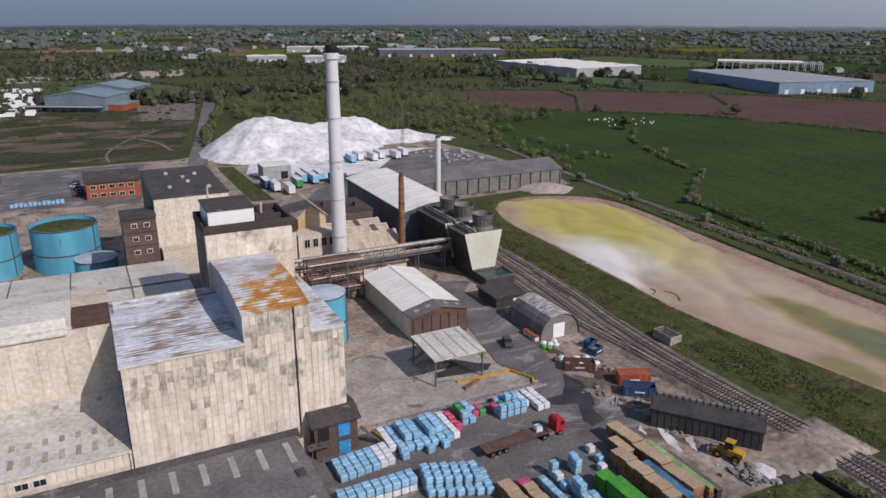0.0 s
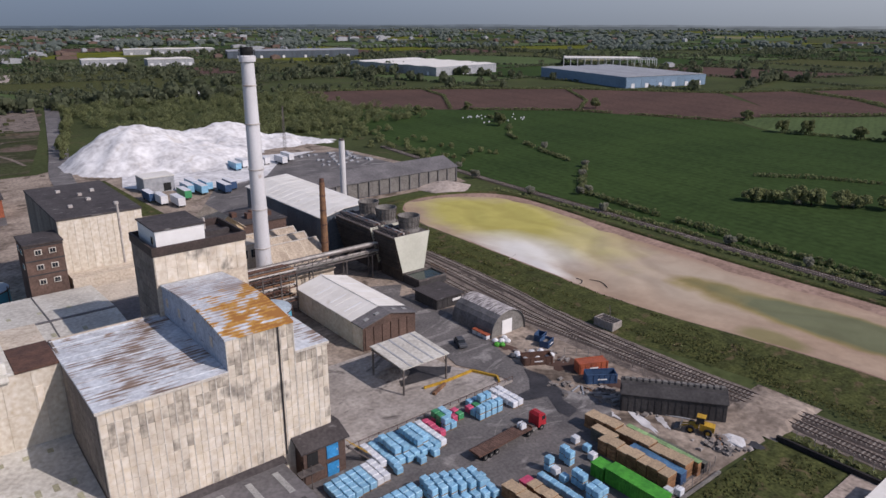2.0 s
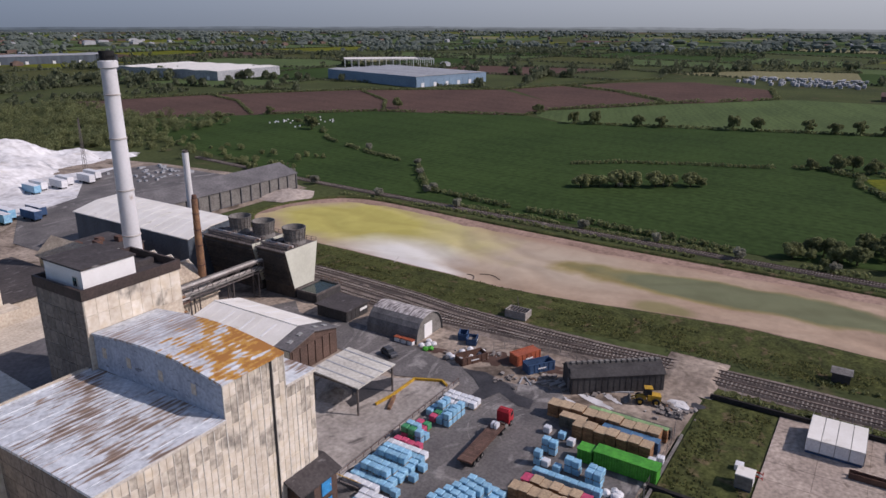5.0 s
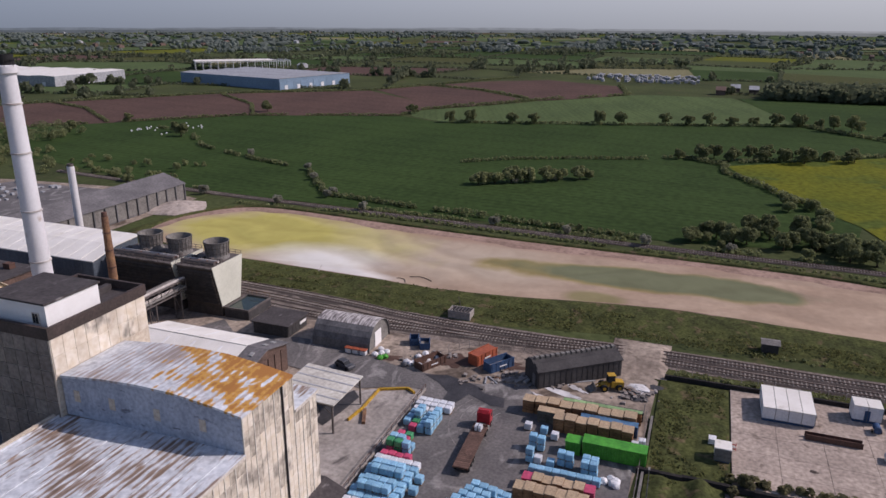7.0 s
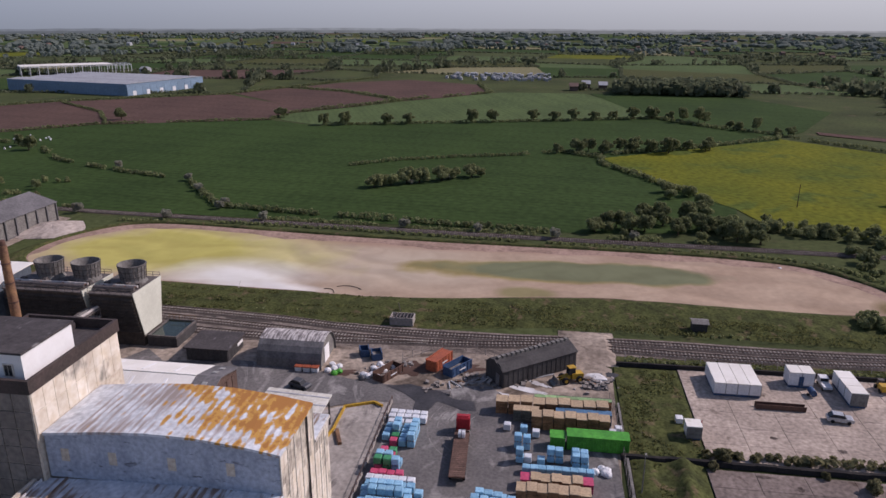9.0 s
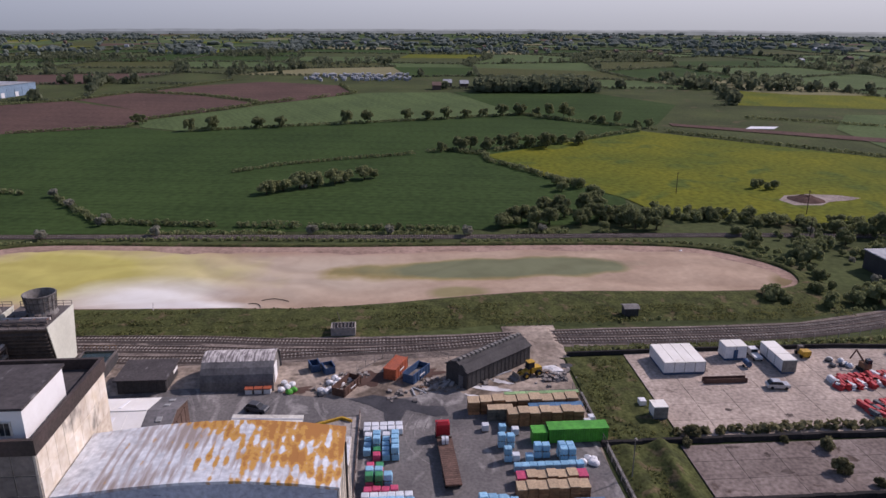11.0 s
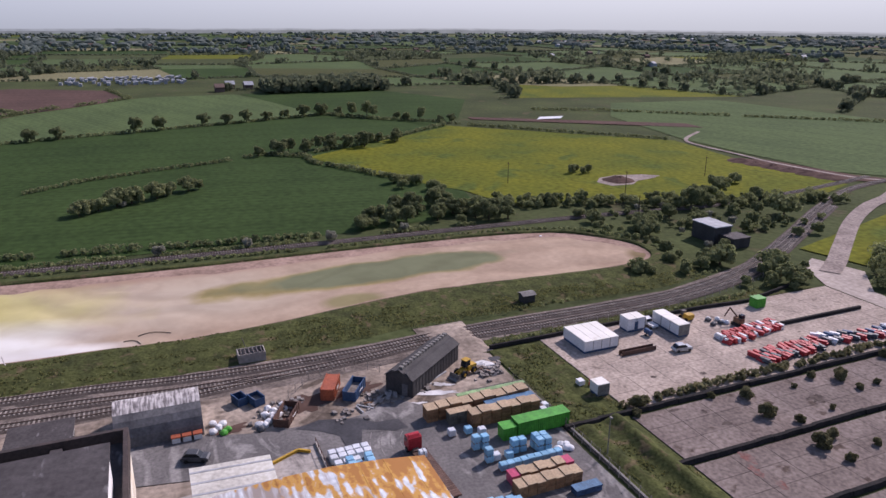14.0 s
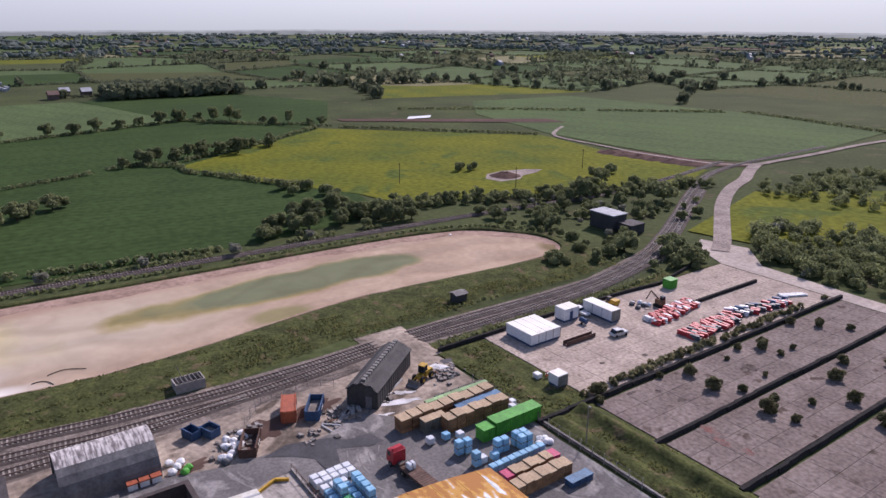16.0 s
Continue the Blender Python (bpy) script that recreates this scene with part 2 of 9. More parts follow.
M_whiteroof = mat("white_roof_sheet", (0.8, 0.775, 0.71), (0.7, 0.67, 0.6), 0.2, 0.7, 2.0, 0.08, vary=0.08, fine_mix=0.12, stain=((0.6, 0.56, 0.48), 0.3, 0.64, (1, 1, 1)))
M_felt = mat("dark_roof_felt", (0.075, 0.066, 0.064), (0.05, 0.043, 0.042), 0.25, 0.85, 2.0, 0.3, stain=((0.16, 0.15, 0.145), 0.3, 0.62, (1, 3, 1)))
M_dark = mat("dark_sheet", (0.07, 0.066, 0.064), (0.045, 0.042, 0.042), 0.3, 0.8, 2.0, 0.2, stretch=(1, 1, 0.3), vary=0.2)
M_greyroof = mat("grey_fibre_roof", (0.17, 0.16, 0.16), (0.11, 0.105, 0.105), 0.15, 0.85, 1.5, 0.2, vary=0.15)
M_slate = mat("slate_blue_sheet", (0.1, 0.125, 0.15), (0.075, 0.09, 0.11), 0.2, 0.6, 2.0, 0.1, stretch=(1, 1, 0.2), vary=0.1)
M_brown = mat("brown_brickwork", (0.15, 0.1, 0.08), (0.1, 0.07, 0.058), 0.3, 0.9, 2.5, 0.3, vary=0.15)
M_brick = mat("orange_red_brick", (0.33, 0.11, 0.06), (0.25, 0.085, 0.05), 0.3, 0.9, 3.0, 0.2)
M_cyan = mat("cyan_tank_paint", (0.1, 0.4, 0.52), (0.075, 0.3, 0.42), 0.25, 0.5, 2.0, 0.1, stretch=(1, 1, 0.3), stain=((0.2, 0.16, 0.12), 0.6, 0.68, (1, 1, 0.2)), fine_mix=0.1)
M_powder = mat("white_powder", (0.75, 0.745, 0.73), (0.48, 0.47, 0.465), 0.1, 0.95, 0.4, 1.0, contrast=0.6, fine_mix=0.4, stain=((0.58, 0.555, 0.52), 0.12, 0.6, (1, 1, 0.5)), warp=0.8)
M_steel = mat("grimy_steel", (0.14, 0.12, 0.11), (0.08, 0.07, 0.065), 0.5, 0.7, 2.0, 0.2)
M_pipe = mat("pipe_lagging", (0.52, 0.49, 0.45), (0.34, 0.3, 0.27), 0.5, 0.6)
M_rust = mat("rusty_iron", (0.27, 0.15, 0.075), (0.14, 0.075, 0.05), 0.6, 0.85, 3.0, 0.3)
M_rustdark = mat("dark_rust", (0.13, 0.07, 0.05), (0.08, 0.045, 0.035), 0.6, 0.85, 3.0, 0.3)
M_chim = mat("chimney_paint", (0.66, 0.66, 0.67), (0.52, 0.51, 0.5), 0.15, 0.6, 2.0, 0.05, stretch=(1, 1, 0.3), stain=((0.4, 0.33, 0.27), 0.35, 0.66, (1, 1, 0.5)), fine_mix=0.1)
# black for sooty and black parts, and for painted shade in openings
M_black = mat("soot_and_shade_black", (0.02, 0.02, 0.02), None, 0.5, 0.8)
M_cool = mat("cream_panel", (0.6, 0.6, 0.5), (0.52, 0.52, 0.43), 0.2, 0.6, 2.0, 0.05, fine_mix=0.1)
M_louvre = mat("brown_timber_louvre", (0.1, 0.08, 0.065), (0.06, 0.05, 0.042), 0.6, 0.85, 3.0, 0.2, vary=0.3)
M_fan = mat("grey_fan_stack", (0.2, 0.19, 0.17), (0.14, 0.13, 0.12), 0.5, 0.8, 2.0, 0.2)
M_water = mat("dark_water", (0.03, 0.045, 0.04), None, 0.3, 0.1, 2.0, 0.05)
M_arch = mat("streaked_corrugated_iron", (0.17, 0.165, 0.165), (0.1, 0.098, 0.1), 0.5, 0.75, 2.0, 0.3, stretch=(1, 1, 0.2), vary=0.15)
M_archtop = mat("lime_streaked_iron", (0.6, 0.56, 0.53), (0.17, 0.15, 0.145), 1.1, 0.85, 2.0, 0.3, stretch=(0.35, 2.2, 0.5), vary=0.12, contrast=0.3)
M_blue = mat("bright_blue_paint", (0.04, 0.27, 0.55), None, 0.5, 0.5)
M_navy = mat("navy_blue_steel", (0.045, 0.095, 0.19), (0.03, 0.06, 0.12), 0.6, 0.6)
M_orange = mat("orange_red_steel", (0.4, 0.1, 0.045), (0.27, 0.075, 0.04), 0.6, 0.65)
M_green = mat("bright_green_tarpaulin", (0.075, 0.36, 0.04), (0.05, 0.27, 0.03), 0.6, 0.55, 2.0, 0.1, vary=0.15)
M_wrapb = mat("light_blue_shrink_wrap", (0.3, 0.545, 0.7), (0.22, 0.46, 0.64), 0.9, 0.35, 3.0, 0.4, vary=0.25)
M_wrapw = mat("white_shrink_wrap", (0.72, 0.74, 0.76), (0.6, 0.62, 0.64), 0.9, 0.35, 3.0, 0.4, vary=0.15)
M_wrapp = mat("pink_shrink_wrap", (0.6, 0.09, 0.17), (0.5, 0.075, 0.14), 0.9, 0.35, 3.0, 0.3, vary=0.2)
M_wrapg = mat("green_shrink_wrap", (0.06, 0.3, 0.13), (0.05, 0.24, 0.1), 0.9, 0.35, 3.0, 0.3, vary=0.2)
M_crate = mat("tan_timber", (0.36, 0.195, 0.095), (0.23, 0.118, 0.06), 0.8, 0.85, 3.0, 0.3, vary=0.4)
M_cratetop = mat("bleached_timber", (0.47, 0.35, 0.22), (0.42, 0.31, 0.2), 0.8, 0.85, 3.0, 0.3, vary=0.2)
M_wood = mat("pallet_timber", (0.32, 0.22, 0.13), None, 1.0, 0.9)
M_redpl = mat("red_plastic", (0.5, 0.035, 0.035), (0.4, 0.03, 0.03), 0.8, 0.45, vary=0.2)
M_whitepl = mat("white_plastic", (0.75, 0.75, 0.75), (0.65, 0.65, 0.65), 0.8, 0.45, vary=0.1)
M_greypl = mat("dark_grey_plastic", (0.09, 0.095, 0.105), None, 0.8, 0.5, vary=0.3)
M_yellowp = mat("yellow_paint", (0.5, 0.3, 0.03), (0.4, 0.23, 0.03), 0.7, 0.55)
M_tyre = mat("tyre_rubber", (0.02, 0.02, 0.021), None, 1.0, 0.85)
M_glass = mat("dark_window_glass", (0.025, 0.03, 0.035), None, 1.0, 0.1, 3.0, 0.0)
M_red = mat("red_cab_paint", (0.42, 0.03, 0.04), (0.34, 0.025, 0.03), 0.8, 0.35)
M_silver = mat("silver_car_paint", (0.45, 0.46, 0.47), (0.4, 0.41, 0.42), 0.8, 0.3, metal=0.3)
M_wallblack = mat("black_barrier", (0.025, 0.024, 0.024), (0.04, 0.036, 0.034), 0.5, 0.9)
M_rubble = mat("mixed_rubble", (0.4, 0.37, 0.34), (0.2, 0.17, 0.15), 0.6, 0.95, 2.0, 0.5, island=0.5)
M_teal = mat("teal_grey_sheet", (0.16, 0.22, 0.25), (0.13, 0.18, 0.2), 0.1, 0.7, 1.0, 0.1, vary=0.1)
M_bluewh = mat("pale_blue_cladding", (0.2, 0.29, 0.38), (0.17, 0.25, 0.33), 0.05, 0.6, 1.0, 0.1, vary=0.1)
M_greywh = mat("light_grey_roofing", (0.34, 0.35, 0.36), (0.29, 0.3, 0.31), 0.03, 0.7, 0.5, 0.1)
M_bark = mat("bark", (0.09, 0.065, 0.045), None, 0.9, 0.95)


def leaf_mat(name, col, spread=0.5):
    m = mat(name, col, tuple(c * 0.75 for c in col), 0.15, 0.85, 1.2, 0.0, island=spread, fine_mix=0.2)
    n, l = m.node_tree.nodes, m.node_tree.links
    b = n["Principled BSDF"]
    b.inputs["Specular IOR Level"].default_value = 0.15
    tr = n.new("ShaderNodeBsdfTranslucent")
    l.new(b.inputs["Base Color"].links[0].from_socket, tr.inputs["Color"])
    ms = n.new("ShaderNodeMixShader")
    ms.inputs[0].default_value = 0.5
    l.new(b.outputs[0], ms.inputs[1])
    l.new(tr.outputs[0], ms.inputs[2])
    l.new(ms.outputs[0], n["Material Output"].inputs["Surface"])
    return m


M_leaf = leaf_mat("dark_green_foliage", (0.27, 0.3, 0.14), 0.45)
M_leaf2 = leaf_mat("mid_green_foliage", (0.34, 0.37, 0.17), 0.45)
M_tuft = leaf_mat("grass_tuft", (0.2, 0.205, 0.078), 0.5)
M_blossom = leaf_mat("hawthorn_blossom", (0.5, 0.49, 0.38), 0.5)
M_farleaf = leaf_mat("distant_foliage", (0.18, 0.205, 0.12), 0.35)
# far trees painted paler and bluer to stand in for haze
M_farwood = leaf_mat("haze_paled_far_woods", (0.23, 0.272, 0.235), 0.15)
M_scrub = leaf_mat("olive_scrub", (0.28, 0.265, 0.14), 0.5)


def mottled_roof(name, lichen):
    """Old white-washed sheeting: brown dashes along the sheets where the wash has worn off; lichen: (x, y, reach) of the orange growth, or None."""
    m = mat(name, (0.62, 0.655, 0.68), (0.46, 0.475, 0.49), 0.4, 0.86, 1.6, 0.2, contrast=0.6)
    n, l = m.node_tree.nodes, m.node_tree.links
    b = n["Principled BSDF"]
    out = b.inputs["Base Color"].links[0].from_socket
    geo = n.new("ShaderNodeNewGeometry")

    def nz(scale, stretch, detail):
        mp = n.new("ShaderNodeMapping")
        mp.inputs["Scale"].default_value = stretch
        l.new(geo.outputs["Position"], mp.inputs["Vector"])
        t = n.new("ShaderNodeTexNoise")
        t.inputs["Scale"].default_value, t.inputs["Detail"].default_value = scale, detail
        l.new(mp.outputs["Vector"], t.inputs["Vector"])
        return t.outputs["Fac"]

    def math_node(op, a, c):
        t = n.new("ShaderNodeMath")
        t.operation = op
        for s, v in zip(t.inputs, (a, c)):
            if isinstance(v, float):
                s.default_value = v
            else:
                l.new(v, s)
        return t.outputs[0]

    def layer(mask, lo, hi, col):
        mr = n.new("ShaderNodeMapRange")
        mr.inputs["From Min"].default_value, mr.inputs["From Max"].default_value = lo, hi
        l.new(mask, mr.inputs["Value"])
        x = n.new("ShaderNodeMix")
        x.data_type = "RGBA"
        ins = {i.identifier: i for i in x.inputs}
        l.new(mr.outputs["Result"], ins["Factor_Float"])
        l.new(out, ins["A_Color"])
        ins["B_Color"].default_value = (*col, 1)
        return next(o for o in x.outputs if o.identifier == "Result_Color")

    # rust-brown rows along the sheets, thick in some patches and thin in others
    patch = nz(0.13, (1, 1, 1), 3)
    wv = n.new("ShaderNodeTexWave")
    wv.bands_direction = "Y"
    wv.inputs["Scale"].default_value, wv.inputs["Distortion"].default_value, wv.inputs["Detail"].default_value = 0.36, 1.2, 3
    l.new(geo.outputs["Position"], wv.inputs["Vector"])
    rowsum = math_node("ADD", math_node("MULTIPLY", wv.outputs["Fac"], 0.13), math_node("ADD", math_node("MULTIPLY", nz(1.5, (0.22, 1.5, 1), 5), 0.75), math_node("MULTIPLY", patch, 1.15)))
    out = layer(rowsum, 1.03, 1.14, (0.4, 0.37, 0.36) if lichen else (0.27, 0.2, 0.155))
    out = layer(rowsum, 1.16, 1.27, (0.3, 0.25, 0.22) if lichen else (0.16, 0.11, 0.08))
    if lichen:
        ds = n.new("ShaderNodeVectorMath")
        ds.operation = "DISTANCE"
        l.new(geo.outputs["Position"], ds.inputs[0])
        ds.inputs[1].default_value = (lichen[0], lichen[1], 27)
        near = math_node("MULTIPLY", ds.outputs["Value"], -0.3 / lichen[2])
        spread = math_node("ADD", math_node("ADD", nz(0.55, (0.65, 0.9, 1), 9), math_node("MULTIPLY", wv.outputs["Fac"], 0.1)), near)
        out = layer(spread, 0.365, 0.425, (0.47, 0.25, 0.06))
        out = layer(math_node("ADD", spread, math_node("MULTIPLY", nz(2.5, (1, 1, 1), 3), 0.25)), 0.6, 0.66, (0.34, 0.15, 0.04))
    l.new(out, b.inputs["Base Color"])
    return m


M_mottle = mottled_roof("worn_whitewashed_roof", None)
M_lichen = mottled_roof("lichen_covered_roof", (27, 101, 17))


# ---- building helpers ----
def thing(name, x, y, z, label, cat, group="", kind=""):
    ob = new(name)
    ob.empty_display_size = 0.5
    ob.location = (x, y, z)
    return tagged(ob, label, cat, group, kind)


def part(name, bm, m, parent, label=""):
    """Links a bmesh, given in the world's coordinates, as one mesh under a thing or a part."""
    bmesh.ops.recalc_face_normals(bm, faces=bm.faces)
    me = bpy.data.meshes.new(name)
    bm.to_mesh(me)
    bm.free()
    me.materials.append(m)
    ob = new(name, me)
    if parent:
        ob.parent = parent
        if parent.type == "EMPTY":
            ob.matrix_parent_inverse = parent.matrix_basis.inverted()
    if label:
        tagged(ob, label)
    return ob


def alone(name, bm, m, label, cat, group="", kind=""):
    return tagged(part(name, bm, m, None), label, cat, group, kind)


def hexa(bm, v):
    """A block from its eight corners, the lower four first."""
    q = [bm.verts.new(p) for p in v]
    for f in ((3, 2, 1, 0), (4, 5, 6, 7), (0, 1, 5, 4), (1, 2, 6, 5), (2, 3, 7, 6), (3, 0, 4, 7)):
        bm.faces.new([q[i] for i in f])
    return bm


def box(x0, x1, y0, y1, z0, z1, bm=None):
    return hexa(bm or bmesh.new(), [(x, y, z) for z in (z0, z1) for x, y in ((x0, y0), (x1, y0), (x1, y1), (x0, y1))])


def rod(p, q, r, r2=None, seg=8, bm=None):
    """A round bar from p to q."""
    bm = bm or bmesh.new()
    p, q = Vector(p), Vector(q)
    d = (q - p).normalized()
    a = d.orthogonal().normalized()
    c = d.cross(a)
    r2 = r if r2 is None else r2
    rows = [[bm.verts.new(o + rr * (math.cos(t) * a + math.sin(t) * c)) for t in [2 * math.pi * i / seg for i in range(seg)]] for o, rr in ((p, r), (q, r2))]
    for i in range(seg):
        j = (i + 1) % seg
        bm.faces.new((rows[0][i], rows[0][j], rows[1][j], rows[1][i]))
    bm.faces.new(rows[0])
    bm.faces.new(rows[1])
    return bm


def tube(x, y, prof, seg=40, bm=None, close=True):
    """A turned form: prof is a list of (radius, z)."""
    bm = bm or bmesh.new()
    rows = [[bm.verts.new((x + r * math.cos(t), y + r * math.sin(t), z)) for t in [2 * math.pi * i / seg for i in range(seg)]] for r, z in prof]
    for a, c in zip(rows, rows[1:]):
        for i in range(seg):
            j = (i + 1) % seg
            bm.faces.new((a[i], a[j], c[j], c[i]))
    if close:
        bm.faces.new(rows[0])
        bm.faces.new(rows[-1])
    return bm


def extrude(prof, axis, a0, a1, bm=None):
    """A profile of (u, z) drawn along axis x (u is y) or y (u is x)."""
    bm = bm or bmesh.new()
    mk = (lambda a, u, z: (a, u, z)) if axis == "x" else (lambda a, u, z: (u, a, z))
    r0, r1 = [bm.verts.new(mk(a0, u, z)) for u, z in prof], [bm.verts.new(mk(a1, u, z)) for u, z in prof]
    k = len(prof)
    for i in range(k):
        j = (i + 1) % k
        bm.faces.new((r0[i], r0[j], r1[j], r1[i]))
    bm.faces.new(r0)
    bm.faces.new(r1)
    return bm


def slab(prof, thick, axis, a0, a1, bm=None):
    """A bent sheet: open profile of (u, z), with thickness downwards."""
    return extrude(list(prof) + [(u, z - thick) for u, z in reversed(prof)], axis, a0, a1, bm)


PIECES = {}


def piece(name, sx, sy, sz, m, parent, matrix):
    """A bevel-edged piece, centred on its lower face, that shares its mesh with alike pieces."""
    key = (name, round(sx, 3), round(sy, 3), round(sz, 3), m.name)
    if key not in PIECES:
        bm = bmesh.new()
        b = min(0.03, sz * 0.45, sx * 0.2, sy * 0.2)
        x, y = sx / 2, sy / 2
        rows = [[bm.verts.new((p * (x - i), q * (y - i), z)) for p, q in ((-1, -1), (1, -1), (1, 1), (-1, 1))] for i, z in ((0, 0), (0, sz - b), (b, sz))]
        for a, c in zip(rows, rows[1:]):
            for i in range(4):
                j = (i + 1) % 4
                bm.faces.new((a[i], a[j], c[j], c[i]))
        bm.faces.new(rows[0])
        bm.faces.new(rows[2])
        bmesh.ops.recalc_face_normals(bm, faces=bm.faces)
        me = bpy.data.meshes.new(name)
        bm.to_mesh(me)
        bm.free()
        me.materials.append(m)
        PIECES[key] = me
    ob = new(name, PIECES[key])
    ob.parent = parent
    if parent.type == "EMPTY":
        ob.matrix_parent_inverse = parent.matrix_basis.inverted()
    ob.matrix_basis = matrix
    return ob


FACING = {"south": Matrix(((1, 0, 0), (0, 0, -1), (0, 1, 0))), "north": Matrix(((-1, 0, 0), (0, 0, 1), (0, 1, 0))),
          "west": Matrix(((0, 0, -1), (-1, 0, 0), (0, 1, 0))), "east": Matrix(((0, 0, 1), (1, 0, 0), (0, 1, 0)))}


def panels(parent, side, at, u0, u1, z0, z1, cols, rows, m, gap=0.07, thick=0.07, name="panel", top=None, other=None, share=0.0):
    """Wall panels on a face: side names the way it looks, at its plane. top(u): where the wall's head is not level."""
    w, h = (u1 - u0) / cols, (z1 - z0) / rows
    rot = FACING[side].to_4x4()
    for i in range(cols):
        for j in range(rows):
            u, z = u0 + (i + 0.5) * w, z0 + (j + 0.5) * h
            if top and z + h / 2 > top(u) + 0.05:
                continue
            p = (u, at, z) if side in ("south", "north") else (at, u, z)
            piece(name, w - gap, h - gap, thick * (1 + 0.4 * random.random() // 0.2 * 0.2), other if other and random.random() < share else m, parent, Matrix.Translation(p) @ rot)


def sheet(name, pts, z, m, label, cat, kind="structure"):
    """A flat piece of ground with a closed outline and a low edge."""
    bm = bmesh.new()
    f = bm.faces.new([bm.verts.new((x, y, z)) for x, y in pts])
    bm.normal_update()
    if f.normal.z < 0:
        f.normal_flip()
    bmesh.ops.triangulate(bm, faces=[f])
    me = bpy.data.meshes.new(name)
    bm.to_mesh(me)
    bm.free()
    me.materials.append(m)
    return tagged(new(name, me), label, cat, kind=kind)


def inside(x, y, poly):
    c = False
    for (x0, y0), (x1, y1) in zip(poly, poly[1:] + poly[:1]):
        if (y0 > y) != (y1 > y) and x < (x1 - x0) * (y - y0) / (y1 - y0) + x0:
            c = not c
    return c


def along(path, step):
    """Points and headings at even steps along a broken line."""
    out, left = [], 0.0
    for (x0, y0), (x1, y1) in zip(path, path[1:]):
        d = math.hypot(x1 - x0, y1 - y0)
        s = left
        while s < d:
            out.append((x0 + (x1 - x0) * s / d, y0 + (y1 - y0) * s / d, math.atan2(y1 - y0, x1 - x0)))
            s += step
        left = s - d
    return out


def smooth(path, n=6):
    """A rounded line through the given points."""
    p = [path[0], *path, path[-1]]
    out = []
    for a, b, c, d in zip(p, p[1:], p[2:], p[3:]):
        for i in range(n):
            t = i / n
            out.append(tuple(0.5 * (2 * b[k] + (c[k] - a[k]) * t + (2 * a[k] - 5 * b[k] + 4 * c[k] - d[k]) * t * t + (3 * b[k] - a[k] - 3 * c[k] + d[k]) * t ** 3) for k in (0, 1)))
    return out + [path[-1]]


def ribbon(path, half, z, bm=None):
    """A band of ground along a line; half: half its width."""
    bm = bm or bmesh.new()
    prev = None
    for i, (x, y) in enumerate(path):
        a, b = path[max(0, i - 1)], path[min(len(path) - 1, i + 1)]
        d = math.hypot(b[0] - a[0], b[1] - a[1]) or 1
        nx, ny = -(b[1] - a[1]) / d, (b[0] - a[0]) / d
        row = [bm.verts.new((x + nx * half, y + ny * half, z)), bm.verts.new((x - nx * half, y - ny * half, z))]
        if prev:
            bm.faces.new((prev[0], prev[1], row[1], row[0]))
        prev = row
    return bm


# ---- ground, fields, lagoon ----
def drop(x, y):
    """The land's far fall towards the horizon."""
    r = math.hypot(x - 100, y - 100)
    return -5 * (max(0, r - 1500) / 3400) ** 2


rings = [40, 90, 160, 250, 400, 700, 1000, 1500, 1900, 2300, 2700, 3100, 3500, 3900, 4300, 4800]
bm = bmesh.new()
rows = [[bm.verts.new((100 + r * math.cos(a), 100 + r * math.sin(a), -0.12 + drop(100 + r, 100))) for a in [2 * math.pi * i / 96 for i in range(96)]] for r in rings]
bm.faces.new(rows[0])
for a, c in zip(rows, rows[1:]):
    for i in range(96):
        j = (i + 1) % 96
        bm.faces.new((a[i], a[j], c[j], c[i]))
alone("ground", bm, M_land, "green farmland reaching to the horizon", "ground", kind="structure")

# hazy sky low over the horizon
bm = bmesh.new()
for k in range(128):
    a0, a1 = 2 * math.pi * k / 128, 2 * math.pi * (k + 1) / 128
    for z0, z1 in ((-120, 40), (40, 300), (300, 620)):
        bm.faces.new([bm.verts.new((100 + 4780 * math.cos(a), 100 + 4780 * math.sin(a), z)) for a, z in ((a0, z0), (a1, z0), (a1, z1), (a0, z1))])
M_haze = bpy.data.materials.new("hazy_sky")
M_haze.use_nodes = True
hn, hl = M_haze.node_tree.nodes, M_haze.node_tree.links
hn.remove(hn["Principled BSDF"])
em = hn.new("ShaderNodeEmission")
hg = hn.new("ShaderNodeNewGeometry")
dt = hn.new("ShaderNodeVectorMath")
dt.operation = "DOT_PRODUCT"
dt.inputs[1].default_value = (0.45 / 4780, -0.89 / 4780, 0)
hl.new(hg.outputs["Position"], dt.inputs[0])
hr = hn.new("ShaderNodeValToRGB")
hr.color_ramp.elements[0].position, hr.color_ramp.elements[1].position = 0.0, 1.0
hr.color_ramp.elements[0].color, hr.color_ramp.elements[1].color = (0.185, 0.25, 0.325, 1), (0.5, 0.555, 0.57, 1)
hm = hn.new("ShaderNodeMapRange")
hm.inputs["From Min"].default_value, hm.inputs["From Max"].default_value = -0.7, 0.9
hl.new(dt.outputs["Value"], hm.inputs["Value"])
hl.new(hm.outputs["Result"], hr.inputs["Fac"])
hs = hn.new("ShaderNodeSeparateXYZ")
hl.new(hg.outputs["Position"], hs.inputs[0])
hv = hn.new("ShaderNodeMapRange")
hv.inputs["From Min"].default_value, hv.inputs["From Max"].default_value = -10, 190
hv.inputs["To Min"].default_value, hv.inputs["To Max"].default_value = 0.84, 1.06
hl.new(hs.outputs["Z"], hv.inputs["Value"])
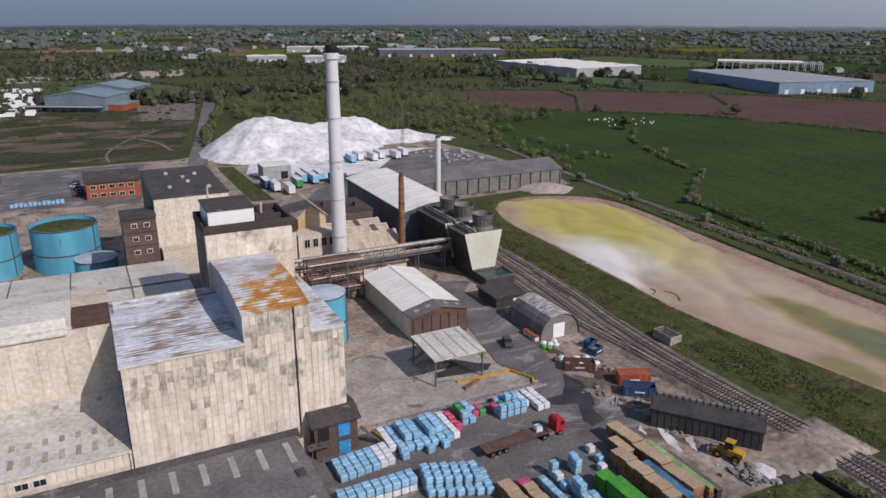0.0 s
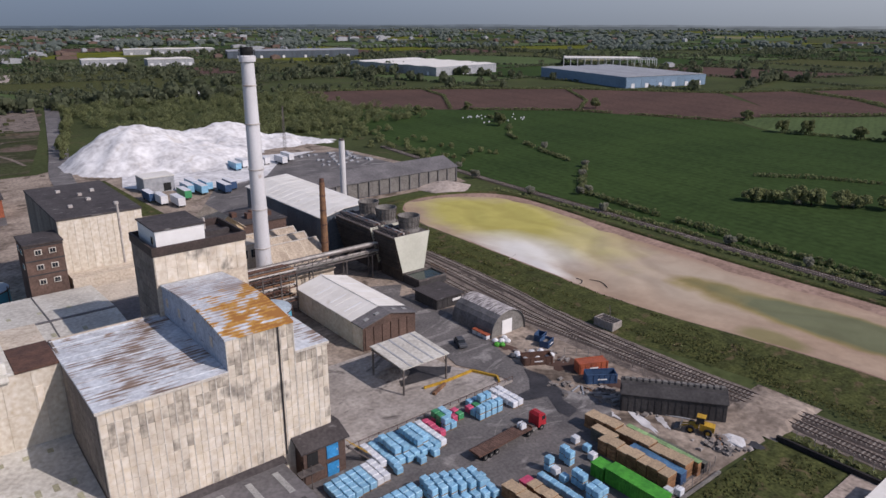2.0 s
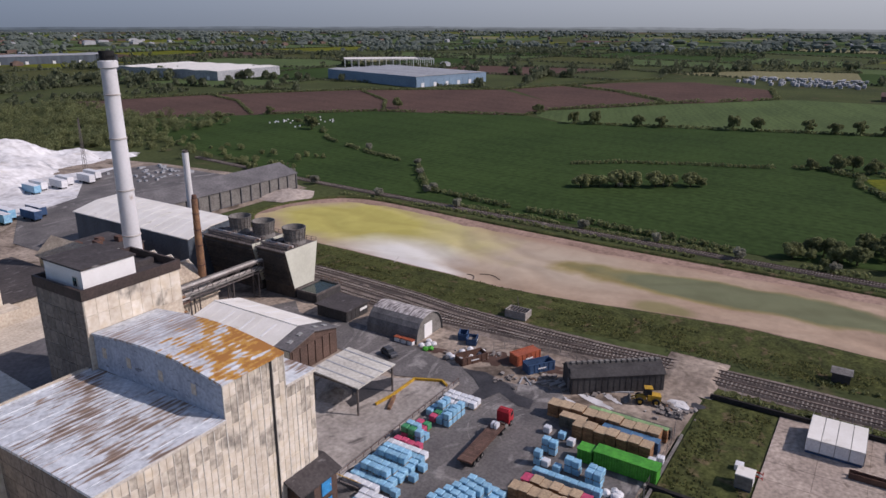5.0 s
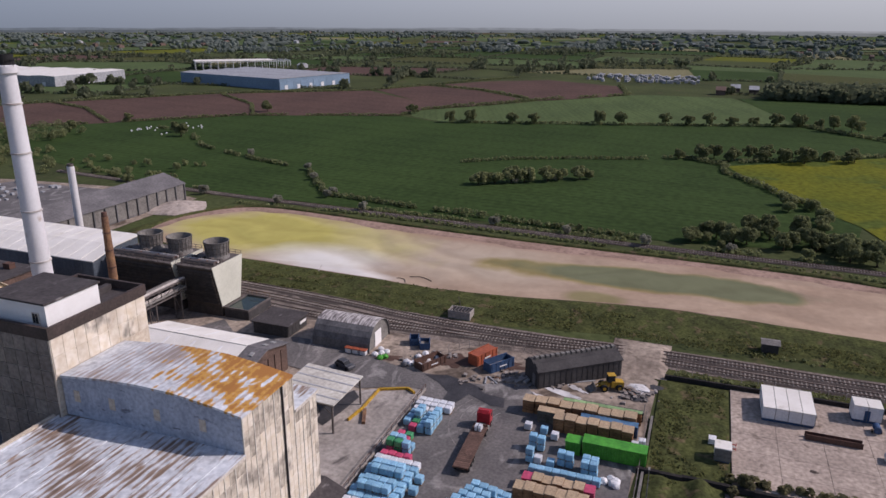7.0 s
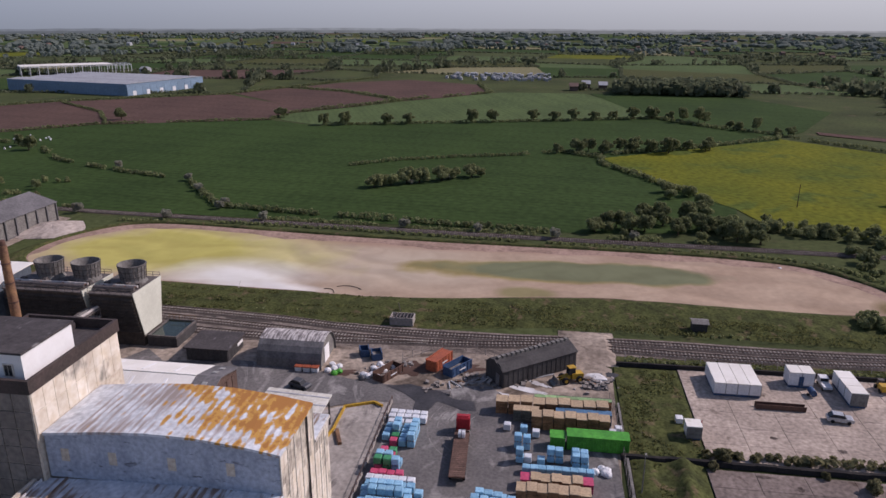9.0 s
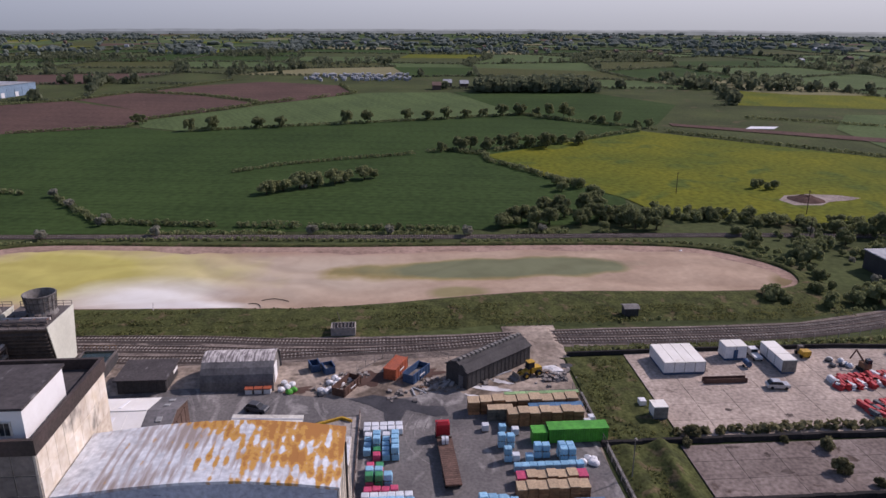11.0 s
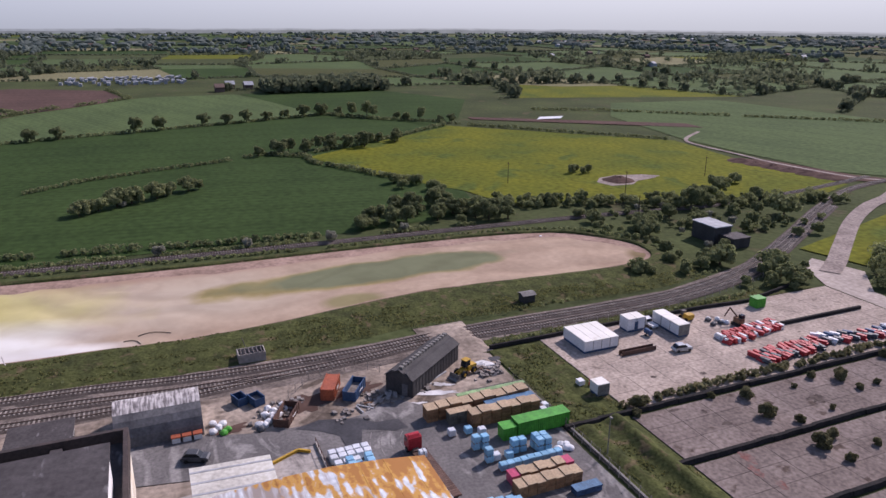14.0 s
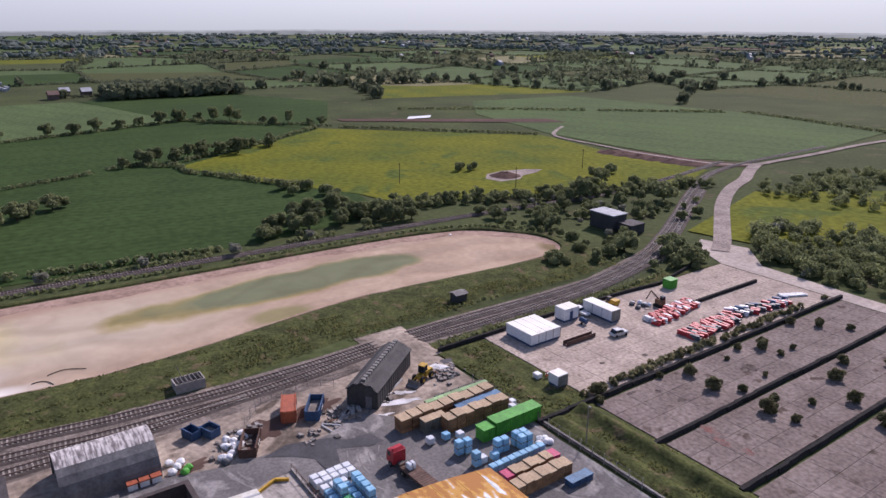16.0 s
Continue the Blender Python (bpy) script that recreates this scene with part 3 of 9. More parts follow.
hl.new(hv.outputs["Result"], em.inputs["Strength"])
hl.new(hr.outputs["Color"], em.inputs["Color"])
hl.new(em.outputs["Emission"], hn["Material Output"].inputs["Surface"])
ob = alone("backdrop_sky", bm, M_haze, "pale grey-blue hazy sky low over the horizon", "sky", kind="structure")

# glowing backdrop rings: wooded ridges with the blue-grey of haze painted in
def ridge(radius, top, c0, c1, seed):
    bm = bmesh.new()
    prev = None
    for k in range(721):
        a = 2 * math.pi * k / 720
        x, y = 100 + radius * math.cos(a), 100 + radius * math.sin(a)
        z = top + 5 * noise.noise((6 * math.cos(a), 6 * math.sin(a), seed)) + 2.5 * noise.noise((40 * math.cos(a), 40 * math.sin(a), seed))
        row = [bm.verts.new((x, y, -40)), bm.verts.new((x, y, z))]
        if prev:
            bm.faces.new((prev[0], row[0], row[1], prev[1]))
        prev = row
    # emission carries the painted haze, darker northward and brighter towards the sun
    m = bpy.data.materials.new("haze_glow")
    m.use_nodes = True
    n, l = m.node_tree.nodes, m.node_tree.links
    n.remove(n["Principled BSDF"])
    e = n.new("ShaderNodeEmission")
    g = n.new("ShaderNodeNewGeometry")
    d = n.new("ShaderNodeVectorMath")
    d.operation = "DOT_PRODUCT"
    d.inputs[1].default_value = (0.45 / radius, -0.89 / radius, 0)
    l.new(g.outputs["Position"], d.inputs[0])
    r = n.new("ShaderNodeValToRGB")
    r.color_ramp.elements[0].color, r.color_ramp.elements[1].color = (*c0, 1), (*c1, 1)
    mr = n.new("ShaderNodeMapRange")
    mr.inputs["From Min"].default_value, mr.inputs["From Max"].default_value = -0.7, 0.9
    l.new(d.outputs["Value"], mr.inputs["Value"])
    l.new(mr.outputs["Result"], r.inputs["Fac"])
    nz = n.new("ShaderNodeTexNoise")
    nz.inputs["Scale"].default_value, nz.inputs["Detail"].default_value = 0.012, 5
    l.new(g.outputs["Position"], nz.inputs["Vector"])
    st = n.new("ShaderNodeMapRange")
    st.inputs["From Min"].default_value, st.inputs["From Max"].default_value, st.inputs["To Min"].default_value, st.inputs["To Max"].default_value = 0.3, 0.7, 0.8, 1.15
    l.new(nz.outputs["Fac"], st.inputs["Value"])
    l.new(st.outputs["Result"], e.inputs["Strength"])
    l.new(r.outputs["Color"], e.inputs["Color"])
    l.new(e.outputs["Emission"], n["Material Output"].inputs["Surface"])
    alone("backdrop_ridge", bm, m, "glowing backdrop ridge, far haze painted in as blue-grey", "hills", kind="structure")


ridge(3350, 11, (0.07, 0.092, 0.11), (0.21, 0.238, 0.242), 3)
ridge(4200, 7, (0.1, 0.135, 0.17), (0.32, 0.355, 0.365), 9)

M_wet = mat("damp_dark_asphalt", (0.055, 0.052, 0.053), (0.035, 0.033, 0.034), 0.3, 0.55, 2.0, 0.2)
M_tyremark = mat("scuffed_dust", (0.235, 0.22, 0.205), (0.13, 0.12, 0.115), 0.5, 0.92, contrast=0.3)
M_redstain = mat("brick_red_stain", (0.2, 0.1, 0.085), (0.17, 0.125, 0.11), 0.8, 0.95, 2.0, 0.2, contrast=0.3)
M_darkstain = mat("black_burnt_patch", (0.07, 0.055, 0.048), (0.13, 0.105, 0.092), 0.9, 0.95, 2.0, 0.3, contrast=0.3)
FIELDS = [
    ("field_1", M_field, 0.0, [(192, 262), (232, 420), (268, 484), (330, 425), (393, 367), (433, 263), (410, 222), (437, 136), (480, 1), (443, -30), (413, -66), (396, -61), (323, 46), (268, 25), (228, 3), (196, 10), (188, 60), (190, 160)], "dark green crop field with faint tramlines"),
    ("field_2", M_plough, 0.03, [(305, 607), (267, 484), (330, 425), (393, 367), (433, 263), (454, 267), (526, 289), (560, 330), (590, 364), (509, 478), (400, 560)], "bare ploughed red-brown field"),
    ("field_3", M_plough, 0.06, [(454, 267), (471, 262), (520, 224), (568, 205), (630, 268), (657, 332), (600, 362), (526, 289)], "bare ploughed dark brown field"),
    ("field_9", M_plough, 0.06, [(565, 194), (586, 173), (641, 130), (729, 149), (777, 231), (727, 295), (664, 327), (636, 264)], "bare ploughed brown field beyond a hedge"),
    ("field_4", M_field2, 0.09, [(412, 221), (437, 136), (480, 1), (520, -5), (650, 40), (650, 110), (641, 126), (584, 169), (562, 192), (545, 202), (518, 220), (470, 258), (452, 262), (433, 255)], "pale green crop field"),
    ("field_5", M_yellow, 0.12, [(323, 46), (268, 25), (228, 3), (203, -3), (190, -45), (180, -82), (166, -120), (178, -153), (240, -152), (297, -161), (402, -60), (396, -61)], "green meadow thick with yellow flowers"),
    ("field_6", M_field2, 0.15, [(300, -169), (248, -168), (200, -170), (176, -190), (175, -240), (185, -341), (290, -362), (456, -340), (470, -240), (400, -190)], "pale green cereal field with tramlines"),
    ("field_7", M_field, 0.18, [(402, -58), (443, -32), (480, 0), (650, 35), (640, -95), (537, -138), (430, -84)], "green pasture"),
    ("field_8", M_yellow, 0.21, [(120, -60), (60, -75), (40, -170), (100, -190), (140, -130)], "rough yellow-green meadow"),
]
for name, m, z, pts, label in FIELDS:
    sheet(name, pts, z, m, label, "field")
NEAR = [(-120, 30), (20, -60), (60, -80), (40, -190), (180, -350), (300, -370), (470, -350), (480, -250), (545, -140), (650, -95), (660, 30), (780, 130), (800, 275), (600, 375), (510, 485), (310, 612), (250, 600), (60, 600), (-60, 560), (-120, 400)]

WORKS = [(-120, 40), (28, 40), (28, 62), (61, 60), (92, 59), (98, 66), (96, 80), (95, 100), (96, 135), (104, 170), (112, 235), (180, 238), (186, 262), (180, 330), (170, 378), (60, 380), (40, 366), (-120, 366)]
sheet("ground_works", WORKS, 0.05, M_dust, "dusty trodden works ground of grit and spilt powder", "ground")
sheet("yard_concrete", [(32, 100.2), (73, 100.2), (73, 104), (68, 112), (66, 128), (36, 128), (33, 112)], 0.09, M_grit, "pale worn concrete apron beside the canopy", "yard")
sheet("yard_asphalt", [(24, 60), (61, 60.5), (77, 61), (73, 76), (72, 84), (74.5, 92), (73.5, 99.9), (24, 99.9)], 0.13, M_asphalt, "dark worn asphalt storage yard with tyre marks", "yard")
sheet("road_works", [(70.3, 81), (77, 79), (81, 82.5), (80.6, 87), (78.6, 91), (78.2, 95), (79, 101), (79.4, 107), (81, 113), (84, 122), (84.6, 134), (82, 150), (87, 156), (79, 160), (73, 150), (72, 128), (69, 112), (72.6, 104), (73, 92)], 0.17, M_asphalt, "grey asphalt works road between the sheds", "road")
sheet("yard_north", [(104, 244), (180, 264), (176, 330), (125, 350), (96, 300), (74, 262), (74, 246)], 0.17, M_asphalt, "dark asphalt yard in front of the powder heaps", "yard")
sheet("car_park", [(-60, 296), (16, 284), (24, 364), (-60, 358)], 0.13, M_asphalt, "dark asphalt car park with parked cars", "car park")
alone("road_north", ribbon(smooth([(44, 300), (47, 352), (62, 430), (90, 582), (104, 653), (130, 760)]), 4.5, 0.21), M_asphalt, "straight grey road running away to the north", "road", kind="structure")
sheet("verge_1", [(53, 337), (60, 335), (62, 266), (53.5, 267)], 0.21, M_grass, "long strip of mown green grass", "grass")
sheet("verge_2", [(-120, 375), (38, 372), (52, 430), (60, 520), (-120, 520)], 0.02, M_derelict, "rough overgrown ground beside the road", "ground")
sheet("scrubland", [(-120, 440), (52, 430), (85, 590), (-120, 700)], 0.05, M_derelict, "derelict brown concrete ground with weeds", "ground")

sheet("brown_yard", [(40, 613), (91, 656), (68, 505), (35, 512)], 0.09, M_bed, "bare brown yard beside the hangar", "yard")
sheet("verge_4", [(-60, 287), (-33, 290), (-34, 352), (-60, 352)], 0.17, M_grass, "bright mown grass beside the car park", "grass")
alone("footpath", ribbon(smooth([(-80, 476), (-30, 462), (14, 452), (34, 425), (40, 392)]), 0.9, 0.1), M_bed, "pale trodden path over the overgrown ground", "path", kind="structure")
alone("footpath", ribbon(smooth([(9, 372), (10, 400), (24, 440), (44, 470)]), 0.7, 0.13), M_bed, "pale trodden path over the overgrown ground", "path", kind="structure")
sheet("wet_patch", [(78.5, 102.4), (79.8, 97.9), (77.7, 91.4), (75.4, 89.2), (75, 85.1), (71.7, 84.4), (71.7, 87), (74.1, 91.8), (70.4, 93), (67.6, 95.6), (73.5, 95.8), (76.2, 98.6)], 0.21, M_wet, "dark wet patch across the yard entrance", "puddle")
sheet("oil_stain", [(55, 112), (57, 116), (62, 117.5), (65.5, 114), (68, 112.5), (66, 110.5), (61, 111)], 0.13, M_wet, "dark oily stain beside the canopy", "stain")
sheet("quarry_strip", [(-90, 835), (-48, 850), (1, 880), (60, 850), (110, 880), (129, 985), (60, 960), (-60, 930)], -0.02, M_sand, "pale bare strip of disturbed ground", "ground")
sheet("bare_plot", [(280, 842), (328, 818), (378, 922), (334, 985)], -0.02, M_plough, "bare brown building plot", "ground")
bm = bmesh.new()
for k in range(5):
    r0 = 9 + 2.7 * k
    pts = [(66.5 + r0 * 0.62 * math.cos(a), 80 + r0 * 0.62 * math.sin(a)) for a in [0.9 + 0.16 * i for i in range(12)]]
    ribbon(pts, 0.1, 0.145, bm)
alone("tyre_marks", bm, M_tyremark, "faint curved tyre marks on the yard surface", "tyre marks", kind="stuff")
# concrete pads with low barriers between them
for name, x0, x1, y0, y1 in (("pad_1", 62.3, 94, -40, 46), ("pad_2", 46.3, 60, -40, 47), ("pad_3", 31, 44.5, -40, 47), ("pad_4", 0, 29, -40, 47)):
    ob = sheet(name, [(x0, y0), (x1, y0), (x1, y1), (x0, y1)], 0.02, M_dust, "old concrete hardstanding in cracked bays", "pavement")
    nx, ny = max(2, round((x1 - x0) / 5.2)), 12
    w, h = (x1 - x0) / nx, (y1 - y0) / ny
    for i in range(nx):
        for j in range(ny):
            piece("slab", w - 0.035, h - 0.035, 0.1, M_conc1 if name == "pad_1" else M_conc, ob, Matrix.Translation((x0 + (i + 0.5) * w, y0 + (j + 0.5) * h, 0.0)))
for k, (x, y, rx, ry, m, label) in enumerate(((43, 37.5, 2.6, 1.2, M_redstain, "brick-red stain on the concrete pad"), (39.5, 39, 2.2, 0.9, M_redstain, "brick-red stain on the concrete pad"), (35.5, 38, 1.6, 1.0, M_redstain, "brick-red stain on the concrete pad"),
                                             (52.2, 11.5, 2.0, 2.4, M_darkstain, "dark burnt patch on the concrete pad"), (59, 38.5, 0.5, 1.8, M_darkstain, "dark broken patch in the concrete pad"), (56.5, 34, 1.0, 0.7, M_darkstain, "dark broken patch in the concrete pad"), (52, 33, 0.8, 1.4, M_darkstain, "dark broken patch in the concrete pad"), (70.5, 34, 0.6, 0.8, M_darkstain, "dark patch on the pale pad"), (68, 24, 0.7, 1.0, M_darkstain, "dark patch on the pale pad"))):
    sheet("pad_stain", [(x + rx * f * math.cos(a), y + ry * f * math.sin(a)) for a, f in [(i * math.pi / 9, 0.75 + 0.55 * noise.noise((i * 0.9, k * 3.7, 2))) for i in range(18)]], 0.124, m, label, "stain")
sheet("sand_apron", [(60, -40.5), (94, -40.5), (108, -48), (112, -56), (98, -60), (86, -48), (60, -46.5), (20, -46), (20, -40.5)], 0.06, M_sand, "pale trodden sand at the site entrance", "ground")
alone("road_site", ribbon(smooth([(101, -50), (107, -60), (118, -76), (136, -103), (149, -128), (156, -148), (165, -166), (172, -182)]), 2.7, 0.25), M_gravel, "pale gravelled site road winding away", "road", kind="structure")
alone("track_farm", ribbon(smooth([(170, -190), (178, -174), (192, -166), (225, -161), (249, -162), (284, -163), (300, -172), (318, -197)]), 1.2, 0.29), M_gravel, "pale farm track along the meadow's edge", "track", kind="structure")
alone("track_farm", ribbon(smooth([(172, -180), (171, -231), (170, -310), (150, -420)]), 1.8, 0.33), M_gravel, "pale gravelled farm track", "track", kind="structure")

bm = bmesh.new()
rows = [[bm.verts.new((x, y, z)) for x, z in ((93, 0.06), (97.5, 0.3), (99.5, 0.64), (104, 0.66), (107, 0.5), (109.5, 0.03))] for y in (57.5, 59.5, 63, 66.5, 69.5)]
for v in rows[0] + rows[-1]:
    v.co.z = 0.03
for a, c in zip(rows, rows[1:]):
    for i in range(5):
        bm.faces.new((a[i], a[i + 1], c[i + 1], c[i]))
alone("dirt_crossing", bm, M_dust, "pale dirt heaped across the rails as a crossing", "ground", kind="structure")
# grass strips beside the yard
def lumpy(name, x0, x1, y0, y1, z, amp, m, label, rise=lambda y: 0.0):
    bm = bmesh.new()
    nx, ny = max(2, int((x1 - x0) / 0.8)), max(2, int((y1 - y0) / 0.6))
    g = [[bm.verts.new((x0 + (x1 - x0) * i / nx, y0 + (y1 - y0) * j / ny, z + (rise(y0 + (y1 - y0) * j / ny) + amp * max(0, noise.noise((i * 0.35, j * 0.35, z)))) * (0 < i < nx and 0 < j < ny))) for j in range(ny + 1)] for i in range(nx + 1)]
    for i in range(nx):
        for j in range(ny):
            bm.faces.new((g[i][j], g[i + 1][j], g[i + 1][j + 1], g[i][j + 1])).smooth = True
    return alone(name, bm, m, label, "grass", kind="structure")


lumpy("grass_bank_1", 62, 93, 46.3, 58.6, 0.1, 0.5, M_grass, "rough green grass strip beside the yard")
lumpy("grass_bank_2", 25, 61, 47.3, 58.6, 0.1, 0.5, M_grass, "rough green grass bank with a ridge along it", lambda y: 1.5 * math.exp(-((y - 50.6) / 1.6) ** 2) + 0.6 * math.exp(-((y - 56.2) / 1.4) ** 2))
lumpy("verge_3", 94.3, 99, -36, 58, 0.05, 0.3, M_grass, "grass verge beside the railway")

# lagoon with its banks
POND = [(130, 215), (124.5, 197), (123, 165), (121.8, 135), (120.8, 118), (122, 100), (125, 82), (128, 60), (127, 35), (125.5, 10), (126.5, -5), (130.5, -12.5), (140, -14.5), (150, -9.5), (160.5, 2), (165.5, 25), (167.5, 60), (168.5, 100), (170, 130), (172.5, 160), (175.5, 192), (174, 208), (166, 218), (151, 224), (138, 223)]
EDGE = smooth(POND + [POND[0]], 5)[:-1]
bm = bmesh.new()
cx, cy = 148, 105
rows = []
for f in (1.0, 0.93, 0.8, 0.6, 0.4, 0.2):
    rows.append([bm.verts.new((cx + (x - cx) * f, cy + (y - cy) * f, 0.75 - 0.35 * (1 - f) ** 0.5 + 0.16 * noise.noise((x * f * 0.08, y * f * 0.08, f)))) for x, y in EDGE])
for a, c in zip(rows, rows[1:]):
    for i in range(len(EDGE)):
        j = (i + 1) % len(EDGE)
        bm.faces.new((a[i], a[j], c[j], c[i]))
bm.faces.new(rows[-1])
shore = bmesh.new()
sr = []
for d_in, z in ((-0.2, 0.82), (1.6, 0.78), (3.6, 0.75), (6.0, 0.45)):
    row = []
    for i, (x, y) in enumerate(EDGE):
        a, b = EDGE[i - 1], EDGE[(i + 1) % len(EDGE)]
        d = math.hypot(b[0] - a[0], b[1] - a[1])
        nx, ny = -(b[1] - a[1]) / d, (b[0] - a[0]) / d
        if nx * (x - cx) + ny * (y - cy) > 0:
            nx, ny = -nx, -ny
        k = d_in * (1 + 0.5 * noise.noise((x * 0.1, y * 0.1, 3))) * (1.0 if nx < 0.3 else 0.3)
        row.append(shore.verts.new((x + nx * k, y + ny * k, z)))
    sr.append(row)
for a, c in zip(sr, sr[1:]):
    for i in range(len(EDGE)):
        j = (i + 1) % len(EDGE)
        shore.faces.new((a[i], a[j], c[j], c[i]))
alone("lagoon_shore", shore, M_shore, "pink-brown drying shore of the lagoon", "shore", kind="structure")
alone("lagoon", bm, M_mud, "drying settling lagoon of pink-beige mud, yellow at its end", "lagoon", kind="structure")
bm = bmesh.new()
rows = []
for d_w, d_e, z in ((0, 0, 0.7), (0.5, 0.5, 1.3), (2.2, 1.3, 1.5), (5, 2.2, 1.35), (10, 3.2, 0.75), (16, 4.4, -0.1)):
    row = []
    for i, (x, y) in enumerate(EDGE):
        a, b = EDGE[i - 1], EDGE[(i + 1) % len(EDGE)]
        d = math.hypot(b[0] - a[0], b[1] - a[1])
        nx, ny = -(b[1] - a[1]) / d, (b[0] - a[0]) / d
        if nx * (x - cx) + ny * (y - cy) < 0:
            nx, ny = -nx, -ny
        w = max(0.0, min(1.0, 0.5 - nx * 0.9))
        dd = d_e + (d_w - d_e) * w
        row.append(bm.verts.new((x + nx * dd, y + ny * dd * 0.6, z + 0.25 * noise.noise((x * 0.2, y * 0.2, dd * 0.3)) * (z > 0.7))))
    rows.append(row)
for a, c in zip(rows, rows[1:]):
    for i in range(len(EDGE)):
        j = (i + 1) % len(EDGE)
        bm.faces.new((a[i], a[j], c[j], c[i]))
alone("bank", bm, M_grass, "rough grass bank round the lagoon", "bank", kind="structure")


for pts in ([(127.2, 126.3), (128, 124.6), (128.1, 123), (127.3, 121.2), (126.2, 119.6)], [(125.2, 129.2), (125.4, 127.8), (124.6, 126.6), (122.8, 125.8)]):
    bm = bmesh.new()
    for a, b in zip(smooth(pts, 4), smooth(pts, 4)[1:]):
        rod((*a, 0.72), (*b, 0.72), 0.09, seg=6, bm=bm)
    alone("hose", bm, M_black, "curved black hose lying on the lagoon mud", "hose", "hoses on the mud")


# ---- railway ----
sheet("railway_bed", [(114, 240), (102, 240), (98, 190), (94, 150), (94.5, 120), (94.2, 100), (94.8, 85), (96, 70), (98, 60), (98.2, 30), (99, 4), (105, -26), (113, -45), (121, -49), (113.5, -26), (107.3, 0), (106.8, 25), (107.2, 45), (106.8, 65), (105.8, 80), (105.8, 100), (107, 119), (109.5, 136), (111.5, 165), (113, 205)], 0.08, M_bed, "grey-brown trackside dirt and spilt ballast", "ground")
def track(name, path, label, sleepers=True):
    t = thing(name, *path[0], 0, label, "railway", kind="structure")
    line = smooth(path, 8)
    bm = bmesh.new()
    prev = None
    for i, (x, y) in enumerate(line):
        a, b = line[max(0, i - 1)], line[min(len(line) - 1, i + 1)]
        d = math.hypot(b[0] - a[0], b[1] - a[1]) or 1
        nx, ny = -(b[1] - a[1]) / d, (b[0] - a[0]) / d
        row = [bm.verts.new((x + nx * o, y + ny * o, z)) for o, z in ((2.0, 0.02), (1.5, 0.3), (-1.5, 0.3), (-2.0, 0.02))]
        if prev:
            for k in range(3):
                bm.faces.new((prev[k], prev[k + 1], row[k + 1], row[k]))
        prev = row
    part("ballast", bm, M_ballast, t, "brown stone ballast")
    for side in (-1, 1):
        bm = bmesh.new()
        prev = None
        for i, (x, y) in enumerate(line):
            a, b = line[max(0, i - 1)], line[min(len(line) - 1, i + 1)]
            d = math.hypot(b[0] - a[0], b[1] - a[1]) or 1
            nx, ny = -(b[1] - a[1]) / d, (b[0] - a[0]) / d
            row = [bm.verts.new((x + nx * o, y + ny * o, z)) for o, z in ((side * 0.75 - 0.05, 0.4), (side * 0.75 - 0.05, 0.58), (side * 0.75 + 0.05, 0.58), (side * 0.75 + 0.05, 0.4))]
            if prev:
                for k in range(4):
                    bm.faces.new((prev[k], prev[(k + 1) % 4], row[(k + 1) % 4], row[k]))
            prev = row
        part("rail", bm, M_rail, t, "steel rail with rusted web")
    if sleepers:
        bm = bmesh.new()
        for x, y, a in along(line, 0.78):
            c, s = math.cos(a), math.sin(a)
            hexa(bm, [(x + c * u - s * v, y + s * u + c * v, z) for z in (0.28, 0.41) for u, v in ((-0.14, -1.3), (0.14, -1.3), (0.14, 1.3), (-0.14, 1.3))])
        tagged(part("sleepers", bm, M_sleeper, t, "pale concrete sleepers"), kind="stuff")
    return t


M_rail = mat("rail_steel", (0.2, 0.14, 0.11), (0.12, 0.08, 0.065), 0.6, 0.5)
M_sleeper = mat("concrete_sleeper", (0.36, 0.32, 0.28), (0.25, 0.22, 0.19), 0.5, 0.9, island=0.4)
track("railway_track", [(112, 240), (109.5, 205), (108.5, 165), (106.6, 136), (104.3, 119), (103.0, 100), (103.2, 80), (104.3, 65), (104.6, 45), (104.2, 25), (105, 0), (111, -26), (122, -50), (135, -74), (158, -116), (176, -165), (180, -260)], "railway track with pale sleepers curving past the yard")
track("railway_track", [(108, 240), (105.5, 205), (104, 165), (101.5, 136), (99.6, 120), (98.8, 101), (99.6, 85), (101.2, 72), (101.0, 58), (100.3, 35), (101.2, 4), (107.3, -25), (118, -49), (131, -73), (154, -115)], "railway track with pale sleepers beside the works")
track("railway_siding", [(103.5, 210), (101.8, 190), (99.5, 165), (97.5, 147), (96.9, 136), (96.9, 126), (97.3, 117), (98.2, 107), (98.8, 98)], "rusty siding joining the track beside the arched shed")
track("railway_line", [(200, 330), (190.5, 245), (187, 190), (184, 140), (181.5, 100), (179.5, 60), (178, 15), (175.5, -30), (172, -70), (176, -120), (186, -175)], "far single railway line between hedges")


# ---- the works' buildings ----
def windows(parent, side, at, spots, w, h, name="window"):
    """Windows with a frame, a sill and dark panes, on a face."""
    rot = FACING[side].to_4x4()
    for u, z in spots:
        p = (u, at, z) if side in ("south", "north") else (at, u, z)
        fr = piece(name, w + 0.25, h + 0.25, 0.1, M_batten, parent, Matrix.Translation(p) @ rot)
        for k in (-1, 1):
            q = new("pane", piece_mesh("pane", w / 2 - 0.06, h, 0.03, M_glass))
            q.parent = fr
            q.location = (k * w / 4, 0, 0.1)


def piece_mesh(name, sx, sy, sz, m):
    ob = piece(name, sx, sy, sz, m, HOLDER, Matrix())
    me = ob.data
    bpy.data.objects.remove(ob)
    return me


HOLDER = new("holder")


